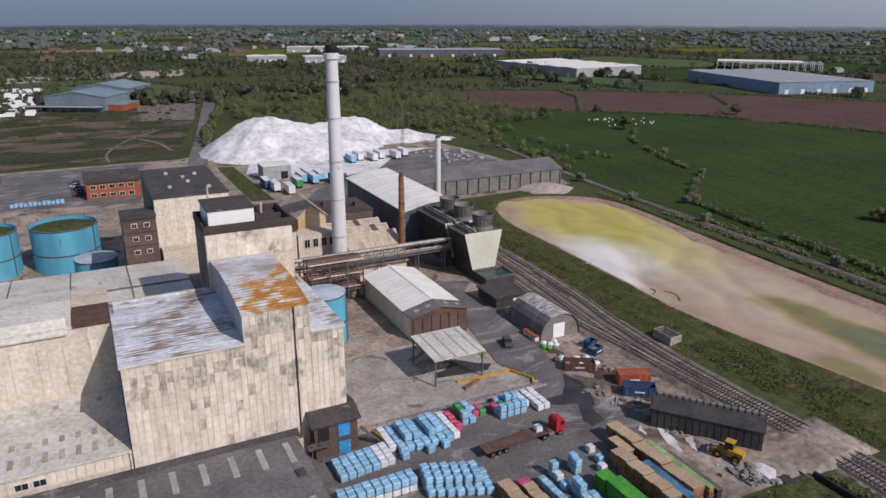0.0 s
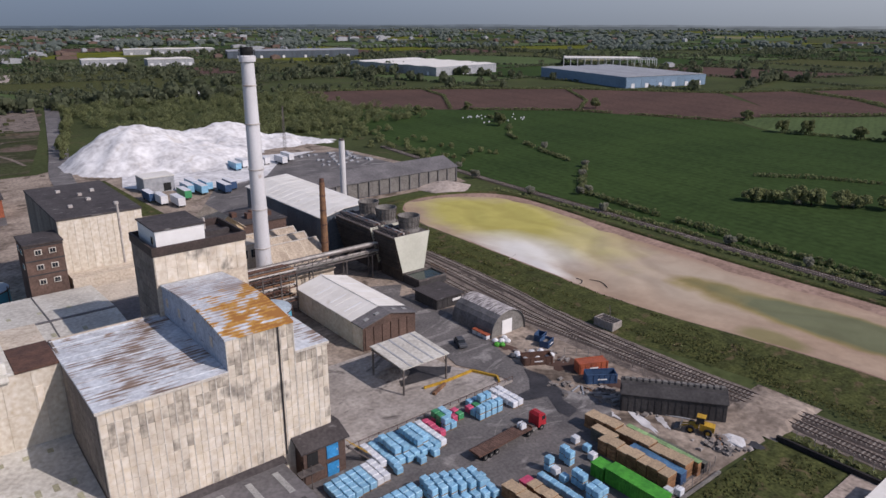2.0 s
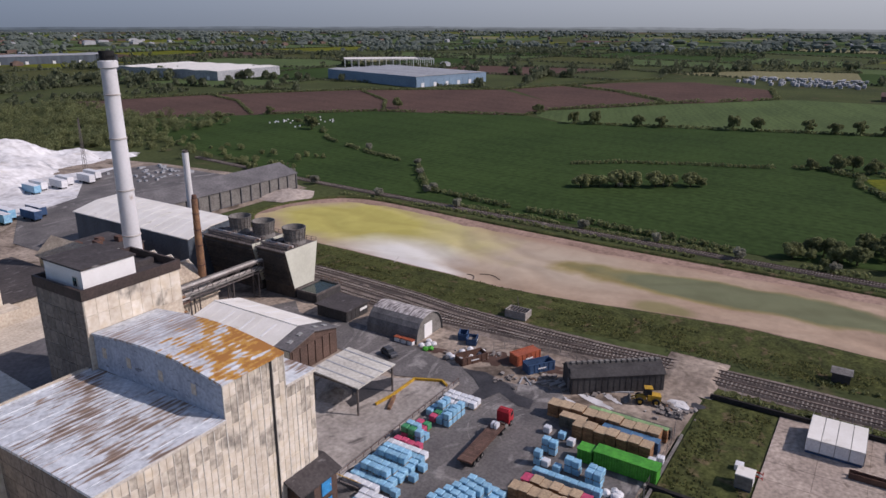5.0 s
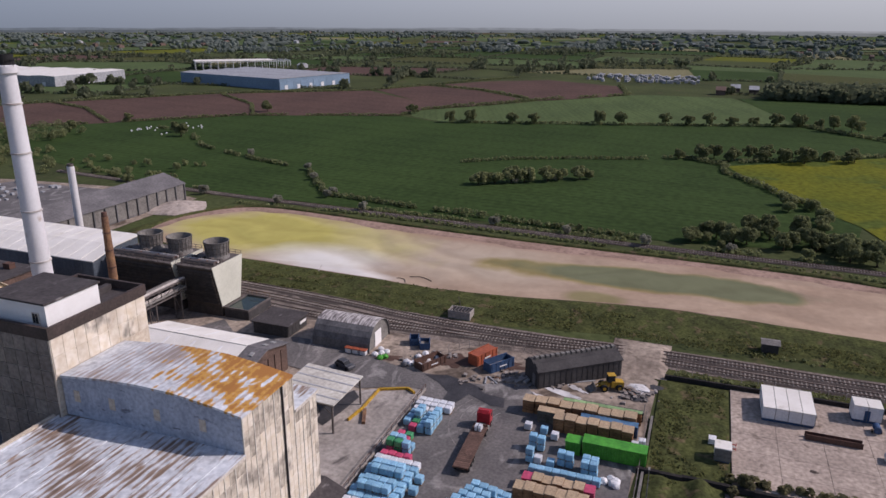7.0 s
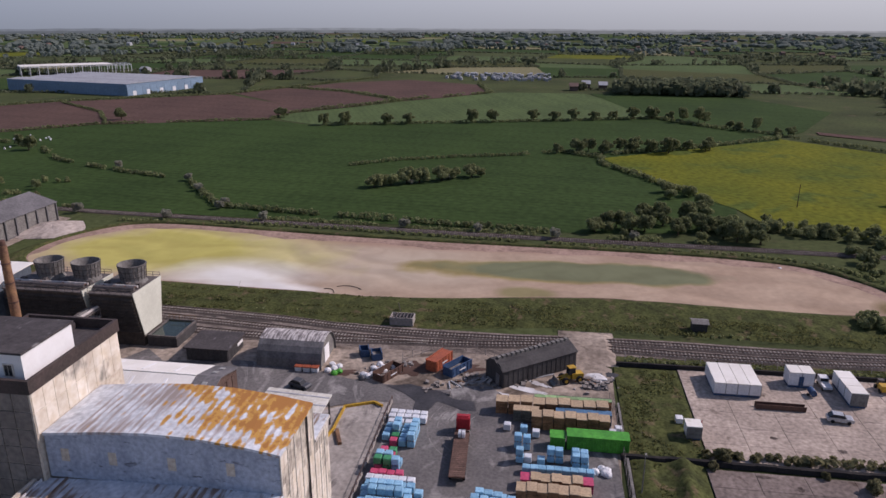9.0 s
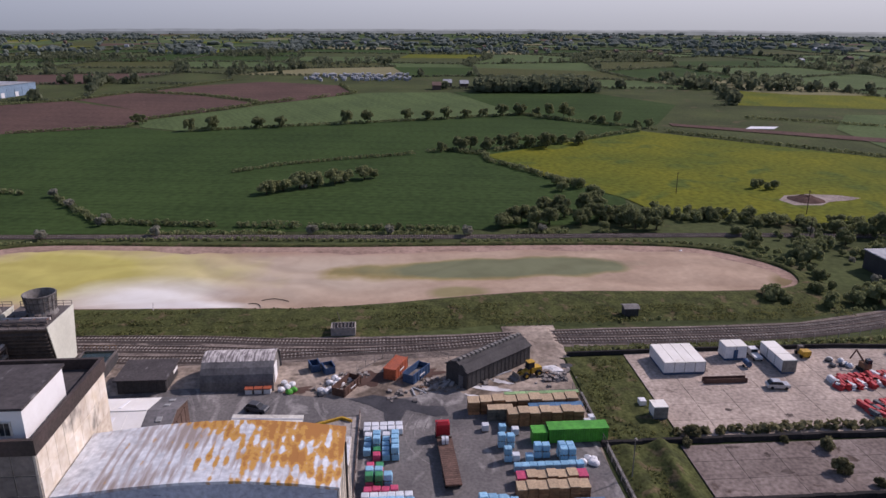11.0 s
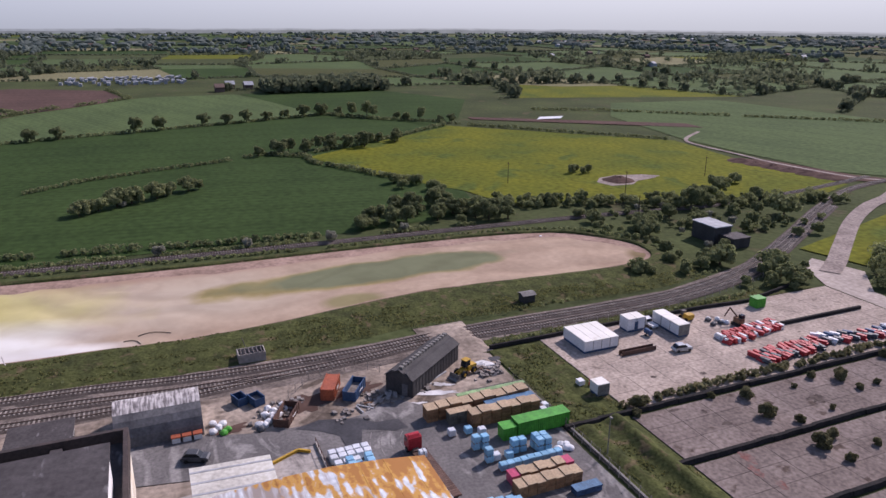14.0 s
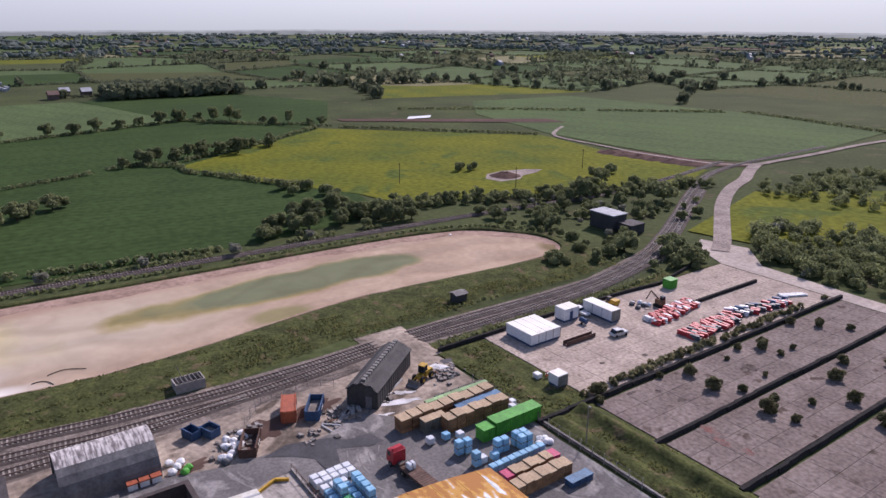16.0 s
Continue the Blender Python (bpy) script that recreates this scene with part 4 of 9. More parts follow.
def main_hall():
    t = thing("factory_building", 16, 112, 0, "tall cement-clad factory building with worn whitewashed and lichened roofs", "building")
    f = part("front_wall", box(0, 32.4, 99, 99.4, 0, 21.2), M_clad_plain, t, "stained grey and cream wall of cement panels")
    for u0, u1, z1, n, rows in ((0.1, 17, 21.2, 9, 9), (17, 27, 26.0, 5, 11), (27.1, 32.3, 21.2, 3, 9)):
        h = (z1 - 5.2) / rows
        panels(f, "south", 98.99, u0, u1, 5.2, z1 - 3 * h, 2 * n, rows - 3, M_clad, gap=0.03, other=M_cladgrey, share=0.05)
        panels(f, "south", 98.99, u0, u1, z1 - 3 * h, z1, 2 * n, 3, M_clad, gap=0.03, other=M_cladgrey, share=0.45)
    for i in range(17):
        u = 0.1 + 16.9 * i / 9 if i < 10 else 17 + 2 * (i - 9) if i < 15 else 27.1 + 1.73 * (i - 14)
        part("batten", box(u - 0.07, u + 0.07, 98.84, 98.98, 5.2, 21.2 if i < 9 or i > 14 else 26.0), M_batten, f)
    w = part("west_wall", box(0, 0.4, 99.4, 126, 0, 21.2), M_shadeside, t, "streaky grey side wall, shade painted into its colour")
    panels(w, "west", -0.01, 99.5, 125.8, 9, 21.0, 12, 6, M_shadeside)
    e = part("east_wall", box(32, 32.4, 99.4, 126, 0, 21.2), M_clad_plain, t)
    panels(e, "east", 32.41, 99.5, 125.8, 1, 21.0, 12, 9, M_clad, gap=0.03, other=M_cladgrey, share=0.15)
    part("back_wall", box(0.4, 32, 125.6, 126, 0, 21.2), M_clad_plain, t)
    part("low_roof", slab([(98.8, 21.55), (108, 21.6), (118, 21.3), (126.2, 20.9)], 0.35, "x", -0.2, 17), M_mottle, t, "worn whitewashed roof with brown sheet lines")
    part("east_roof", slab([(98.8, 21.55), (108, 21.6), (118, 21.3), (126.2, 20.9)], 0.35, "x", 27.05, 32.6), M_mottle, t, "narrow worn whitewashed roof")
    arc = [(98.8, 26.3), (103, 26.95), (108, 27.45), (113, 27.5), (118, 27.2), (124.4, 26.5)]
    u = part("upper_storey", extrude([(99.1, 21.0), (99.1, 26.2)] + [(y, z - 0.32) for y, z in arc[1:]] + [(124.4, 21.0)], "x", 17.25, 26.95), M_clad_plain, t)
    b = part("blue_side_wall", extrude([(99.05, 21.5), (99.05, 26.1)] + [(y, z - 0.34) for y, z in arc[1:]] + [(124.4, 21.2)], "x", 17.0, 17.22), M_bluewall, t, "faded blue-grey boarded side wall")
    for y in (104.2, 110.5, 117, 122.3):
        piece("vent_hatch", 0.9, 1.5, 0.06, M_clad_plain, b, Matrix.Translation((16.99, y, 24.0)) @ FACING["west"].to_4x4())
    r = part("upper_roof", slab(arc, 0.3, "x", 16.8, 27.1), M_lichen, t, "curved roof, whitewashed and blotched with orange lichen")
    for i in range(10):
        y = 100.5 + 2.5 * i
        z = np.interp(y, [a for a, _ in arc], [c for _, c in arc])
        part("roof_seam", box(16.8, 27.1, y - 0.025, y + 0.025, z - 0.05, z + 0.02), M_lichen, r)
    for i in range(11):
        part("roof_seam", box(0, 17, 100.5 + 2.45 * i - 0.05, 100.5 + 2.45 * i + 0.05, 21.3, float(np.interp(100.5 + 2.45 * i, (98.8, 108, 118, 126), (21.55, 21.6, 21.3, 20.9))) + 0.06), M_mottle, t)
    part("downpipe", rod((24.6, 98.75, 5.3), (24.6, 98.75, 26.0), 0.12), M_dark, t, "dark rainwater pipe")
    part("edge_trim", box(-0.25, 17, 98.7, 98.85, 21.15, 21.5), M_batten, t)
    part("gutter", box(27.05, 32.6, 98.7, 98.85, 21.15, 21.5), M_batten, t)


def tower():
    t = thing("tower_block", 24, 130, 0, "square cement-clad tower with a white penthouse and brown parapet", "building")
    b = part("shaft", box(16.4, 31.8, 124.6, 136.0, 0, 31.2), M_clad_plain, t, "cream stained cement cladding")
    panels(b, "south", 124.58, 16.5, 31.7, 26.5, 31.2, 9, 2, M_clad, gap=0.02)
    # west face takes the darker colour that has shade painted in
    panels(b, "west", 16.38, 124.8, 135.9, 12.5, 31.2, 6, 9, M_shadeside)
    panels(b, "east", 31.82, 124.8, 135.9, 12.5, 31.2, 6, 6, M_clad)
    for x0, x1, y0, y1 in ((16.2, 32, 124.4, 124.8), (16.2, 32, 135.8, 136.2), (16.2, 16.6, 124.8, 135.8), (31.6, 32, 124.8, 135.8)):
        part("parapet", box(x0, x1, y0, y1, 31.2, 32.7), M_trim, t, "dark brown parapet")
    part("flat_roof", box(16.6, 31.6, 124.8, 135.8, 31.2, 31.5), M_felt, t, "dark felted flat roof")
    p = part("penthouse", box(17.4, 25.4, 125.6, 134.6, 31.5, 35.0), M_white, t, "bright white rendered penthouse")
    part("penthouse_roof", box(17.2, 25.6, 125.4, 134.8, 35.0, 35.25), M_felt, t, "black felt roof with worn grey patches")
    windows(p, "west", 17.38, [(127.2, 33.2)], 0.9, 1.2)
    part("vent_pipe", rod((28.5, 134.2, 31.5), (28.5, 134.2, 33.6), 0.25), M_pipe, t)
    part("duct", box(26.5, 31.2, 129.5, 130.4, 31.5, 32.3), M_felt, t)


def west_hall():
    t = thing("warehouse_hall", -30, 126, 0, "long pale-clad hall with stained cream walls", "building")
    f = part("front_wall", box(-60, -0.05, 117.6, 118.0, 0, 21.2), M_pale, t, "pale cream panelled wall with rust streaks")
    panels(f, "south", 117.58, -44.0, -0.3, 8.4, 21.1, 12, 2, M_pale, gap=0.025)
    for u in (-33.5, -27.2, -21.5, -15.6, -9.4, -3.2):
        piece("stained_strip", 0.95, 7.5, 0.1, M_clad, f, Matrix.Translation((u, 117.5, 14.6)) @ FACING["south"].to_4x4())
    part("roof", slab([(117.3, 21.3), (128, 21.9), (136, 21.0)], 0.35, "x", -60, -5.9), M_paleroof, t, "pale grey fibre-cement roof")
    part("roof_patch", slab([(117.3, 21.35), (122, 21.6), (126, 21.3)], 0.4, "x", -5.8, -0.25), M_rustdark, t, "rust-brown stained roof corner")
    part("corrugated_hood", slab([(117.0, 20.4), (118.4, 22.6), (125, 22.9)], 0.25, "x", -60, -6.6), M_paleroof, t, "corrugated grey-brown roof upstand")
    part("body", box(-60, -0.1, 118.0, 135.4, 0, 20.7), M_clad_plain, t)
    t = thing("lean_to", -30, 108, 0, "low pale lean-to with rows of yellowed rooflights", "building")
    part("body", box(-60, -0.1, 99.8, 117.5, 0, 7.6), M_clad_plain, t)
    r = part("roof", slab([(99.2, 8.15), (112.5, 8.6), (117.5, 9.4)], 0.3, "x", -60, -0.15), M_paleroof, t, "pale cream sheet roof")
    for i in range(14):
        for y in (102.5, 106.6):
            piece("rooflight", 0.75, 2.6 if y < 105 else 1.7, 0.05, M_lightpanel, r, Matrix.Translation((-2.6 - 2.15 * i, y, 8.15 + 0.034 * (y - 99.2) + 0.0)))
        piece("rooflight", 0.8, 0.9, 0.05, M_lightpanel, r, Matrix.Translation((-3.6 - 3.1 * i, 115.3, 9.06)) @ pose(0, 0, 0, 9))
    w = part("front_wall", box(-60, -0.1, 99.3, 99.7, 4.5, 7.85), M_clad_plain, t, "grimy cream front wall under the gutter")
    panels(w, "south", 99.28, -44, -0.2, 5.6, 7.7, 36, 1, M_clad)
    windows(w, "south", 99.2, [(-14.2, 6.5), (-12.0, 6.5), (-24.0, 6.5)], 1.6, 0.9)
    part("gutter", box(-60, -0.1, 98.9, 99.2, 7.9, 8.1), M_batten, t)
    part("downpipe", rod((-0.35, 98.95, 4.6), (-0.35, 98.95, 8.0), 0.12), M_batten, t)
    # roofs behind
    t = thing("north_hall", -20, 154, 0, "wide low hall with a pale weathered sheet roof", "building")
    part("body", box(-60, 38, 136.4, 171.5, 0, 12.0), M_clad_plain, t)
    r = part("roof", slab([(136.2, 12.4), (153, 13.6), (171.8, 12.4)], 0.35, "x", -60, 16.2), M_paleroof, t, "pale grey-green sheet roof in bays")
    part("east_roof", slab([(136.4, 12.1), (160, 12.3)], 0.3, "x", 16.4, 36), M_greyroof, t)
    for x in (-42.0, -30.0, -18.5, -7.0, 4.5):
        part("roof_joint", slab([(136.2, 12.5), (153, 13.7), (171.8, 12.5)], 0.12, "x", x, x + 0.25), M_greyroof, r)
    part("ridge_cap", box(-60, 16.2, 152.6, 153.4, 13.55, 13.72), M_greyroof, r)
    for i in range(12):
        for y, z in ((147.0, 13.19), (159.5, 13.19)):
            piece("rooflight", 0.8, 1.5, 0.05, M_lightpanel, r, Matrix.Translation((-48 + 5.2 * i, y, z)) @ pose(0, 0, 0, 4 if y < 150 else -4))
    # low dark building in front
    t = thing("low_shed", -18, 88, 0, "low shed with a dark grey roof and pale rooflight strips", "building")
    part("body", box(-60, 23.0, 70, 98.6, 0, 4.0), M_brown, t)
    r = part("roof", slab([(69.8, 4.0), (84, 5.0), (97.6, 4.75)], 0.3, "x", -60, 23.4), M_greyroof, t, "dark grey fibre-cement roof")
    part("flashing", slab([(97.7, 4.6), (98.8, 5.25)], 0.2, "x", -60, 24.0), M_felt, t, "dark felt flashing along the tall wall")
    for i in range(14):
        piece("rooflight", 0.95, 5.6, 0.06, M_rooflight, r, Matrix.Translation((21.2 - 4.15 * i, 93.4, 4.83)) @ pose(0, 0, 0, -1.0))
        piece("rooflight", 0.95, 5.6, 0.06, M_rooflight, r, Matrix.Translation((21.2 - 4.15 * i, 79.0, 4.66)) @ pose(0, 0, 0, 4.0))
    piece("roof_hatch", 1.3, 1.8, 0.3, M_dark, r, Matrix.Translation((21.3, 87.5, 4.9)))


M_lightpanel = mat("yellowed_rooflight", (0.45, 0.44, 0.3), (0.36, 0.34, 0.23), 0.6, 0.5, vary=0.3)
M_rooflight = mat("grey_rooflight", (0.36, 0.36, 0.34), (0.28, 0.28, 0.27), 0.5, 0.5, vary=0.2)


def annex():
    t = thing("brick_annex", 29, 100, 0, "small dark brick annex with bright blue doors", "building")
    part("shell", box(26, 33.2, 96.4, 102.6, 0, 6.2), M_brown, t)
    part("roof", slab([(95.8, 6.2), (99.0, 7.6), (103.2, 7.0)], 0.25, "x", 25.4, 33.7), M_felt, t, "black felt roof")
    for z in (0.1, 3.3):
        d = part("door", box(29.9, 31.9, 96.26, 96.38, z, z + 2.3), M_blue, t, "bright blue door")
        part("door_frame", box(29.75, 32.05, 96.3, 96.39, z + 2.32, z + 2.5), M_dark, t)
        part("handle", box(31.6, 31.7, 96.18, 96.26, z + 1.0, z + 1.25), M_batten, d)
    # black panel on the wall paints the shade inside the hatch
    part("porch_opening", box(26.6, 28.4, 96.3, 96.39, 3.2, 5.4), M_black, t, "open loading hatch, its shade a black panel")
    for x in (25.2, 26.6):
        part("porch_post", rod((x, 95.2, 0), (x, 95.2, 4.2), 0.08), M_steel, t)
    part("porch_floor", box(24.6, 28.6, 94.8, 96.3, 3.0, 3.15), M_steel, t)
    st = thing("steel_stair", 34.5, 98, 0, "yellow-railed steel escape stair against the annex", "stairs")
    for s in (95.2, 96.3):
        part("stringer", rod((34.2, s + 1.6, 3.2), (37.6, s + 0.2, 0.05), 0.09), M_steel, st)
        part("handrail", rod((34.2, s + 1.6, 4.2), (37.6, s + 0.2, 1.05), 0.05), M_yellowp, st, "yellow handrail")
    for i in range(12):
        f = (i + 0.5) / 12
        part("tread", box(34.1 + 3.4 * f - 0.1, 34.1 + 3.4 * f + 0.2, 96.7 - 1.4 * f, 97.8 - 1.4 * f, 3.15 - 3.1 * f, 3.2 - 3.1 * f), M_steel, st)


def blocks():
    t = thing("cream_block", 21, 195, 0, "tall windowless cream block with a flat brown-black roof", "building")
    b = part("shell", box(12.6, 30, 177.2, 212, 0, 26.0), M_pale, t, "cream cement walls with faint streaks")
    panels(b, "south", 177.18, 12.7, 29.9, 12.5, 25.8, 11, 1, M_pale, gap=0.04)
    # cream block's west side, darkened in colour for shade
    panels(b, "west", 12.58, 177.4, 211.8, 12.5, 25.8, 12, 1, M_shadeside, gap=0.04)
    part("flat_roof", box(12.4, 30.2, 177.0, 212.2, 26.0, 26.35), M_felt, t, "brown-black felt roof")
    for x, y in ((17, 186), (22, 191), (26, 183), (25, 200), (18, 203), (21.5, 197)):
        part("roof_vent", box(x, x + 0.9, y, y + 0.9, 26.35, 26.95), M_pipe, t)
    part("pipe", rod((25, 177.0, 13), (25, 177.0, 28), 0.25), M_pipe, t)
    part("low_lean_to", box(13, 31, 172.5, 177, 0, 14.2), M_clad_plain, t)
    t = thing("brown_brick_block", 9, 176, 0, "narrow brown brick block of three storeys with small windows", "building")
    b = part("shell", box(5, 12.3, 172.6, 181, 0, 23.0), M_brown, t)
    part("flat_roof", box(4.8, 12.5, 172.4, 181.2, 23.0, 23.35), M_felt, t)
    for z in (15.2, 18.3, 21.3):
        part("band", box(4.95, 12.35, 172.5, 172.58, z + 1.25, z + 1.5), M_dark, t)
    windows(b, "south", 172.5, [(7.5, 21.4), (10.2, 21.4), (7.5, 18.2), (10.2, 18.2), (7.5, 15.0), (10.2, 15.0)], 1.1, 0.9)
    windows(b, "west", 4.95, [(175, 21.4), (178.5, 21.4), (175, 18.2)], 1.1, 0.9)
    t = thing("red_brick_office", 6, 305, 0, "two-storey orange-red brick office with white windows", "building")
    b = part("shell", box(-2, 17, 296, 316, 0, 6.8), M_brick, t)
    part("roof", slab([(295.4, 6.8), (306, 9.3), (316.6, 6.8)], 0.3, "x", -2.6, 17.6), M_felt, t, "dark slate roof")
    windows(b, "south", 295.95, [(x, z) for x in (0.5, 3.8, 7.1, 10.4, 13.7) for z in (1.7, 4.9)], 1.9, 1.3)
    for i in range(12):
        stack("b", -27 + 1.5 * i, 295.5)
        if i % 3:
            stack("b", -27 + 1.5 * i, 297)
    for i, (x, y) in enumerate(((-5, 306), (-5, 311), (-5.5, 316), (-6, 322), (-6, 328))):
        car(x, y, 0.2, (M_greypl, M_red, M_navy, M_silver, M_greypl)[i], ("dark grey", "dark red", "navy blue", "silver", "dark grey")[i] + " parked car in the asphalt car park")
    t = thing("teal_hangar", 15, 605, 0, "large teal-grey sheet-clad hangar in two stepped bays", "building")
    mh = Matrix.Translation((-22, 597, 0)) @ Matrix.Rotation(math.radians(-30), 4, "Z")
    for k, (y0, y1, h) in enumerate(((0, 36, 10.5), (36.2, 76, 13.0))):
        sh = part("bay", place(box(0, 45, y0, y1, 0, h), mh), M_teal, t)
        part("bay_roof", place(slab([(-0.6, h), (22.5, h + 3.6), (45.6, h)], 0.35, "y", y0 - 0.5, y1 + 0.3), mh), M_tealroof, t, "pale teal-grey sheet roof")
        part("gable", place(extrude([(0.1, h - 0.2), (22.5, h + 3.2), (44.9, h - 0.2)], "y", y0 + 0.02, y0 + 0.3), mh), M_teal, t)
        for i in range(8):
            part("wall_sheet", place(box(0.3 + 5.6 * i, 5.5 + 5.6 * i, y0 - 0.12, y0 - 0.02, 0.4, h - 0.4), mh), M_teal, sh)
    part("canopy_roof", place(box(-14, 44, -7, -1, 3.6, 4.0), mh), M_greywh, t, "low pale canopy along the front")
    for i in range(9):
        part("canopy_post", place(box(-13.5 + 7 * i, -13.2 + 7 * i, -6.8, -6.5, 0, 3.6), mh), M_steel, t)
    part("side_store", place(box(45.2, 56, 4, 30, 0, 4.5), mh), M_brick, t, "low brick side store")
    part("side_store_roof", place(box(45.0, 56.3, 3.7, 30.3, 4.5, 4.8), mh), M_tealroof, t)
    bm = bmesh.new()
    rng = random.Random(13)
    for i in range(140):
        x, y = rng.uniform(-110, 70), rng.uniform(445, 575)
        if x > 45 + (y - 430) * 0.2 - 6:
            continue
        w, d = rng.uniform(1, 9), rng.uniform(0.8, 3)
        box(x, x + w, y, y + d, 0.05, rng.uniform(0.3, 1.6), bm)
    alone("derelict_walls", bm, M_derelict, "broken walls and slabs of derelict yards", "ruins", kind="stuff")
    bm = bmesh.new()
    rng = random.Random(3)
    for i in range(70):
        x, y = rng.uniform(-75, -28), rng.uniform(565, 760)
        box(x, x + 6, y, y + 2.4, 0.05, 2.6, bm)
    alone("caravan_rows", bm, M_white, "rows of parked white caravans", "caravans", kind="stuff")


M_tealroof = mat("pale_teal_roof", (0.2, 0.27, 0.3), (0.16, 0.22, 0.24), 0.1, 0.7, 1.0, 0.1)
M_tanklid = mat("pale_tank_lid", (0.42, 0.5, 0.54), (0.33, 0.38, 0.41), 0.3, 0.7)


def tank(x, y, r, h, label, rusty=True):
    t = thing("storage_tank", x, y, 0, label, "tank", "cyan storage tanks")
    part("shell", tube(x, y, [(r, 0), (r, h), (r - 0.12, h), (r - 0.12, h - 1.0)]), M_cyan, t)
    for z in (h * 0.42, h - 0.15):
        part("hoop", tube(x, y, [(r, z - 0.12), (r + 0.14, z - 0.1), (r + 0.14, z + 0.1), (r, z + 0.12)], close=False), M_rustdark, t, "rusty hoop")
    if rusty:
        part("lid", tube(x, y, [(r - 0.15, h - 1.0), (r * 0.5, h - 0.7), (0.3, h - 0.55)]), M_grass, t, "green-stained sunken top")
    else:
        part("lid", tube(x, y, [(r + 0.05, h - 0.05), (r + 0.05, h + 0.1), (r * 0.5, h + 0.5), (0.3, h + 0.7)]), M_tanklid, t, "pale blue-grey domed top")
    for k in range(3):
        a = -0.6 + k * 1.5
        part("ladder_rail", rod((x + (r + 0.25) * math.cos(a), y + (r + 0.25) * math.sin(a), 0), (x + (r + 0.25) * math.cos(a), y + (r + 0.25) * math.sin(a), h + 0.8), 0.1), M_rustdark, t)


def chimneys():
    x, y = 57.1, 174.2
    t = thing("chimney", x, y, 0, "tall pale grey steel chimney with a blackened tip", "chimney")
    z0 = 0
    for i, z1 in enumerate((12, 22, 32, 43, 52, 58.2)):
        ra, rb = 2.05 - 0.0095 * z0 * 1.0, 2.05 - 0.0095 * z1
        part("section", tube(x, y, [(ra, z0), (rb, z1)]), M_chim, t)
        part("flange", tube(x, y, [(rb, z1 - 0.2), (rb + 0.16, z1 - 0.15), (rb + 0.16, z1 + 0.1), (rb, z1 + 0.15)], close=False), M_pipe, t)
        z0 = z1
    part("collar", tube(x, y, [(1.55, 57.2), (1.95, 57.4), (1.95, 58.6), (1.55, 58.8)]), M_chim, t)
    part("tip", tube(x, y, [(1.5, 58.8), (1.5, 60.6), (1.25, 60.6), (1.25, 59.2)]), M_black, t, "soot-black chimney tip")
    for k in range(8):
        a = k * math.pi / 4
        part("rail_post", rod((x + 1.9 * math.cos(a), y + 1.9 * math.sin(a), 58.6), (x + 1.9 * math.cos(a), y + 1.9 * math.sin(a), 59.9), 0.06, seg=5), M_black, t)
    part("guard_rail", tube(x, y, [(1.84, 59.8), (1.96, 59.8), (1.96, 59.95), (1.84, 59.95)], close=False), M_black, t)
    x, y = 110, 222
    t = thing("chimney", x, y, 0, "slim pale grey steel chimney beside the grey shed", "chimney")
    part("shaft", tube(x, y, [(1.05, 0), (0.98, 27)]), M_chim, t)
    part("tip", tube(x, y, [(0.85, 27), (0.85, 27.7), (0.7, 27.7), (0.7, 27.2)]), M_steel, t)
    x, y = 76.2, 176.5
    t = thing("rusty_stack", x, y, 0, "slender rusty brown iron stack", "chimney")
    part("shaft", tube(x, y, [(1.05, 0), (0.95, 9), (0.85, 18), (0.72, 25.6)]), M_rust, t)
    part("cap", tube(x, y, [(0.62, 25.6), (0.55, 26.6), (0.4, 26.6)]), M_rustdark, t)
    for z in (9, 14, 18, 22):
        part("band", tube(x, y, [(0.95 - (z - 9) * 0.013, z - 0.15), (1.05 - (z - 9) * 0.013, z - 0.1), (1.05 - (z - 9) * 0.013, z + 0.1), (0.95 - (z - 9) * 0.013, z + 0.15)], close=False), M_rustdark, t)


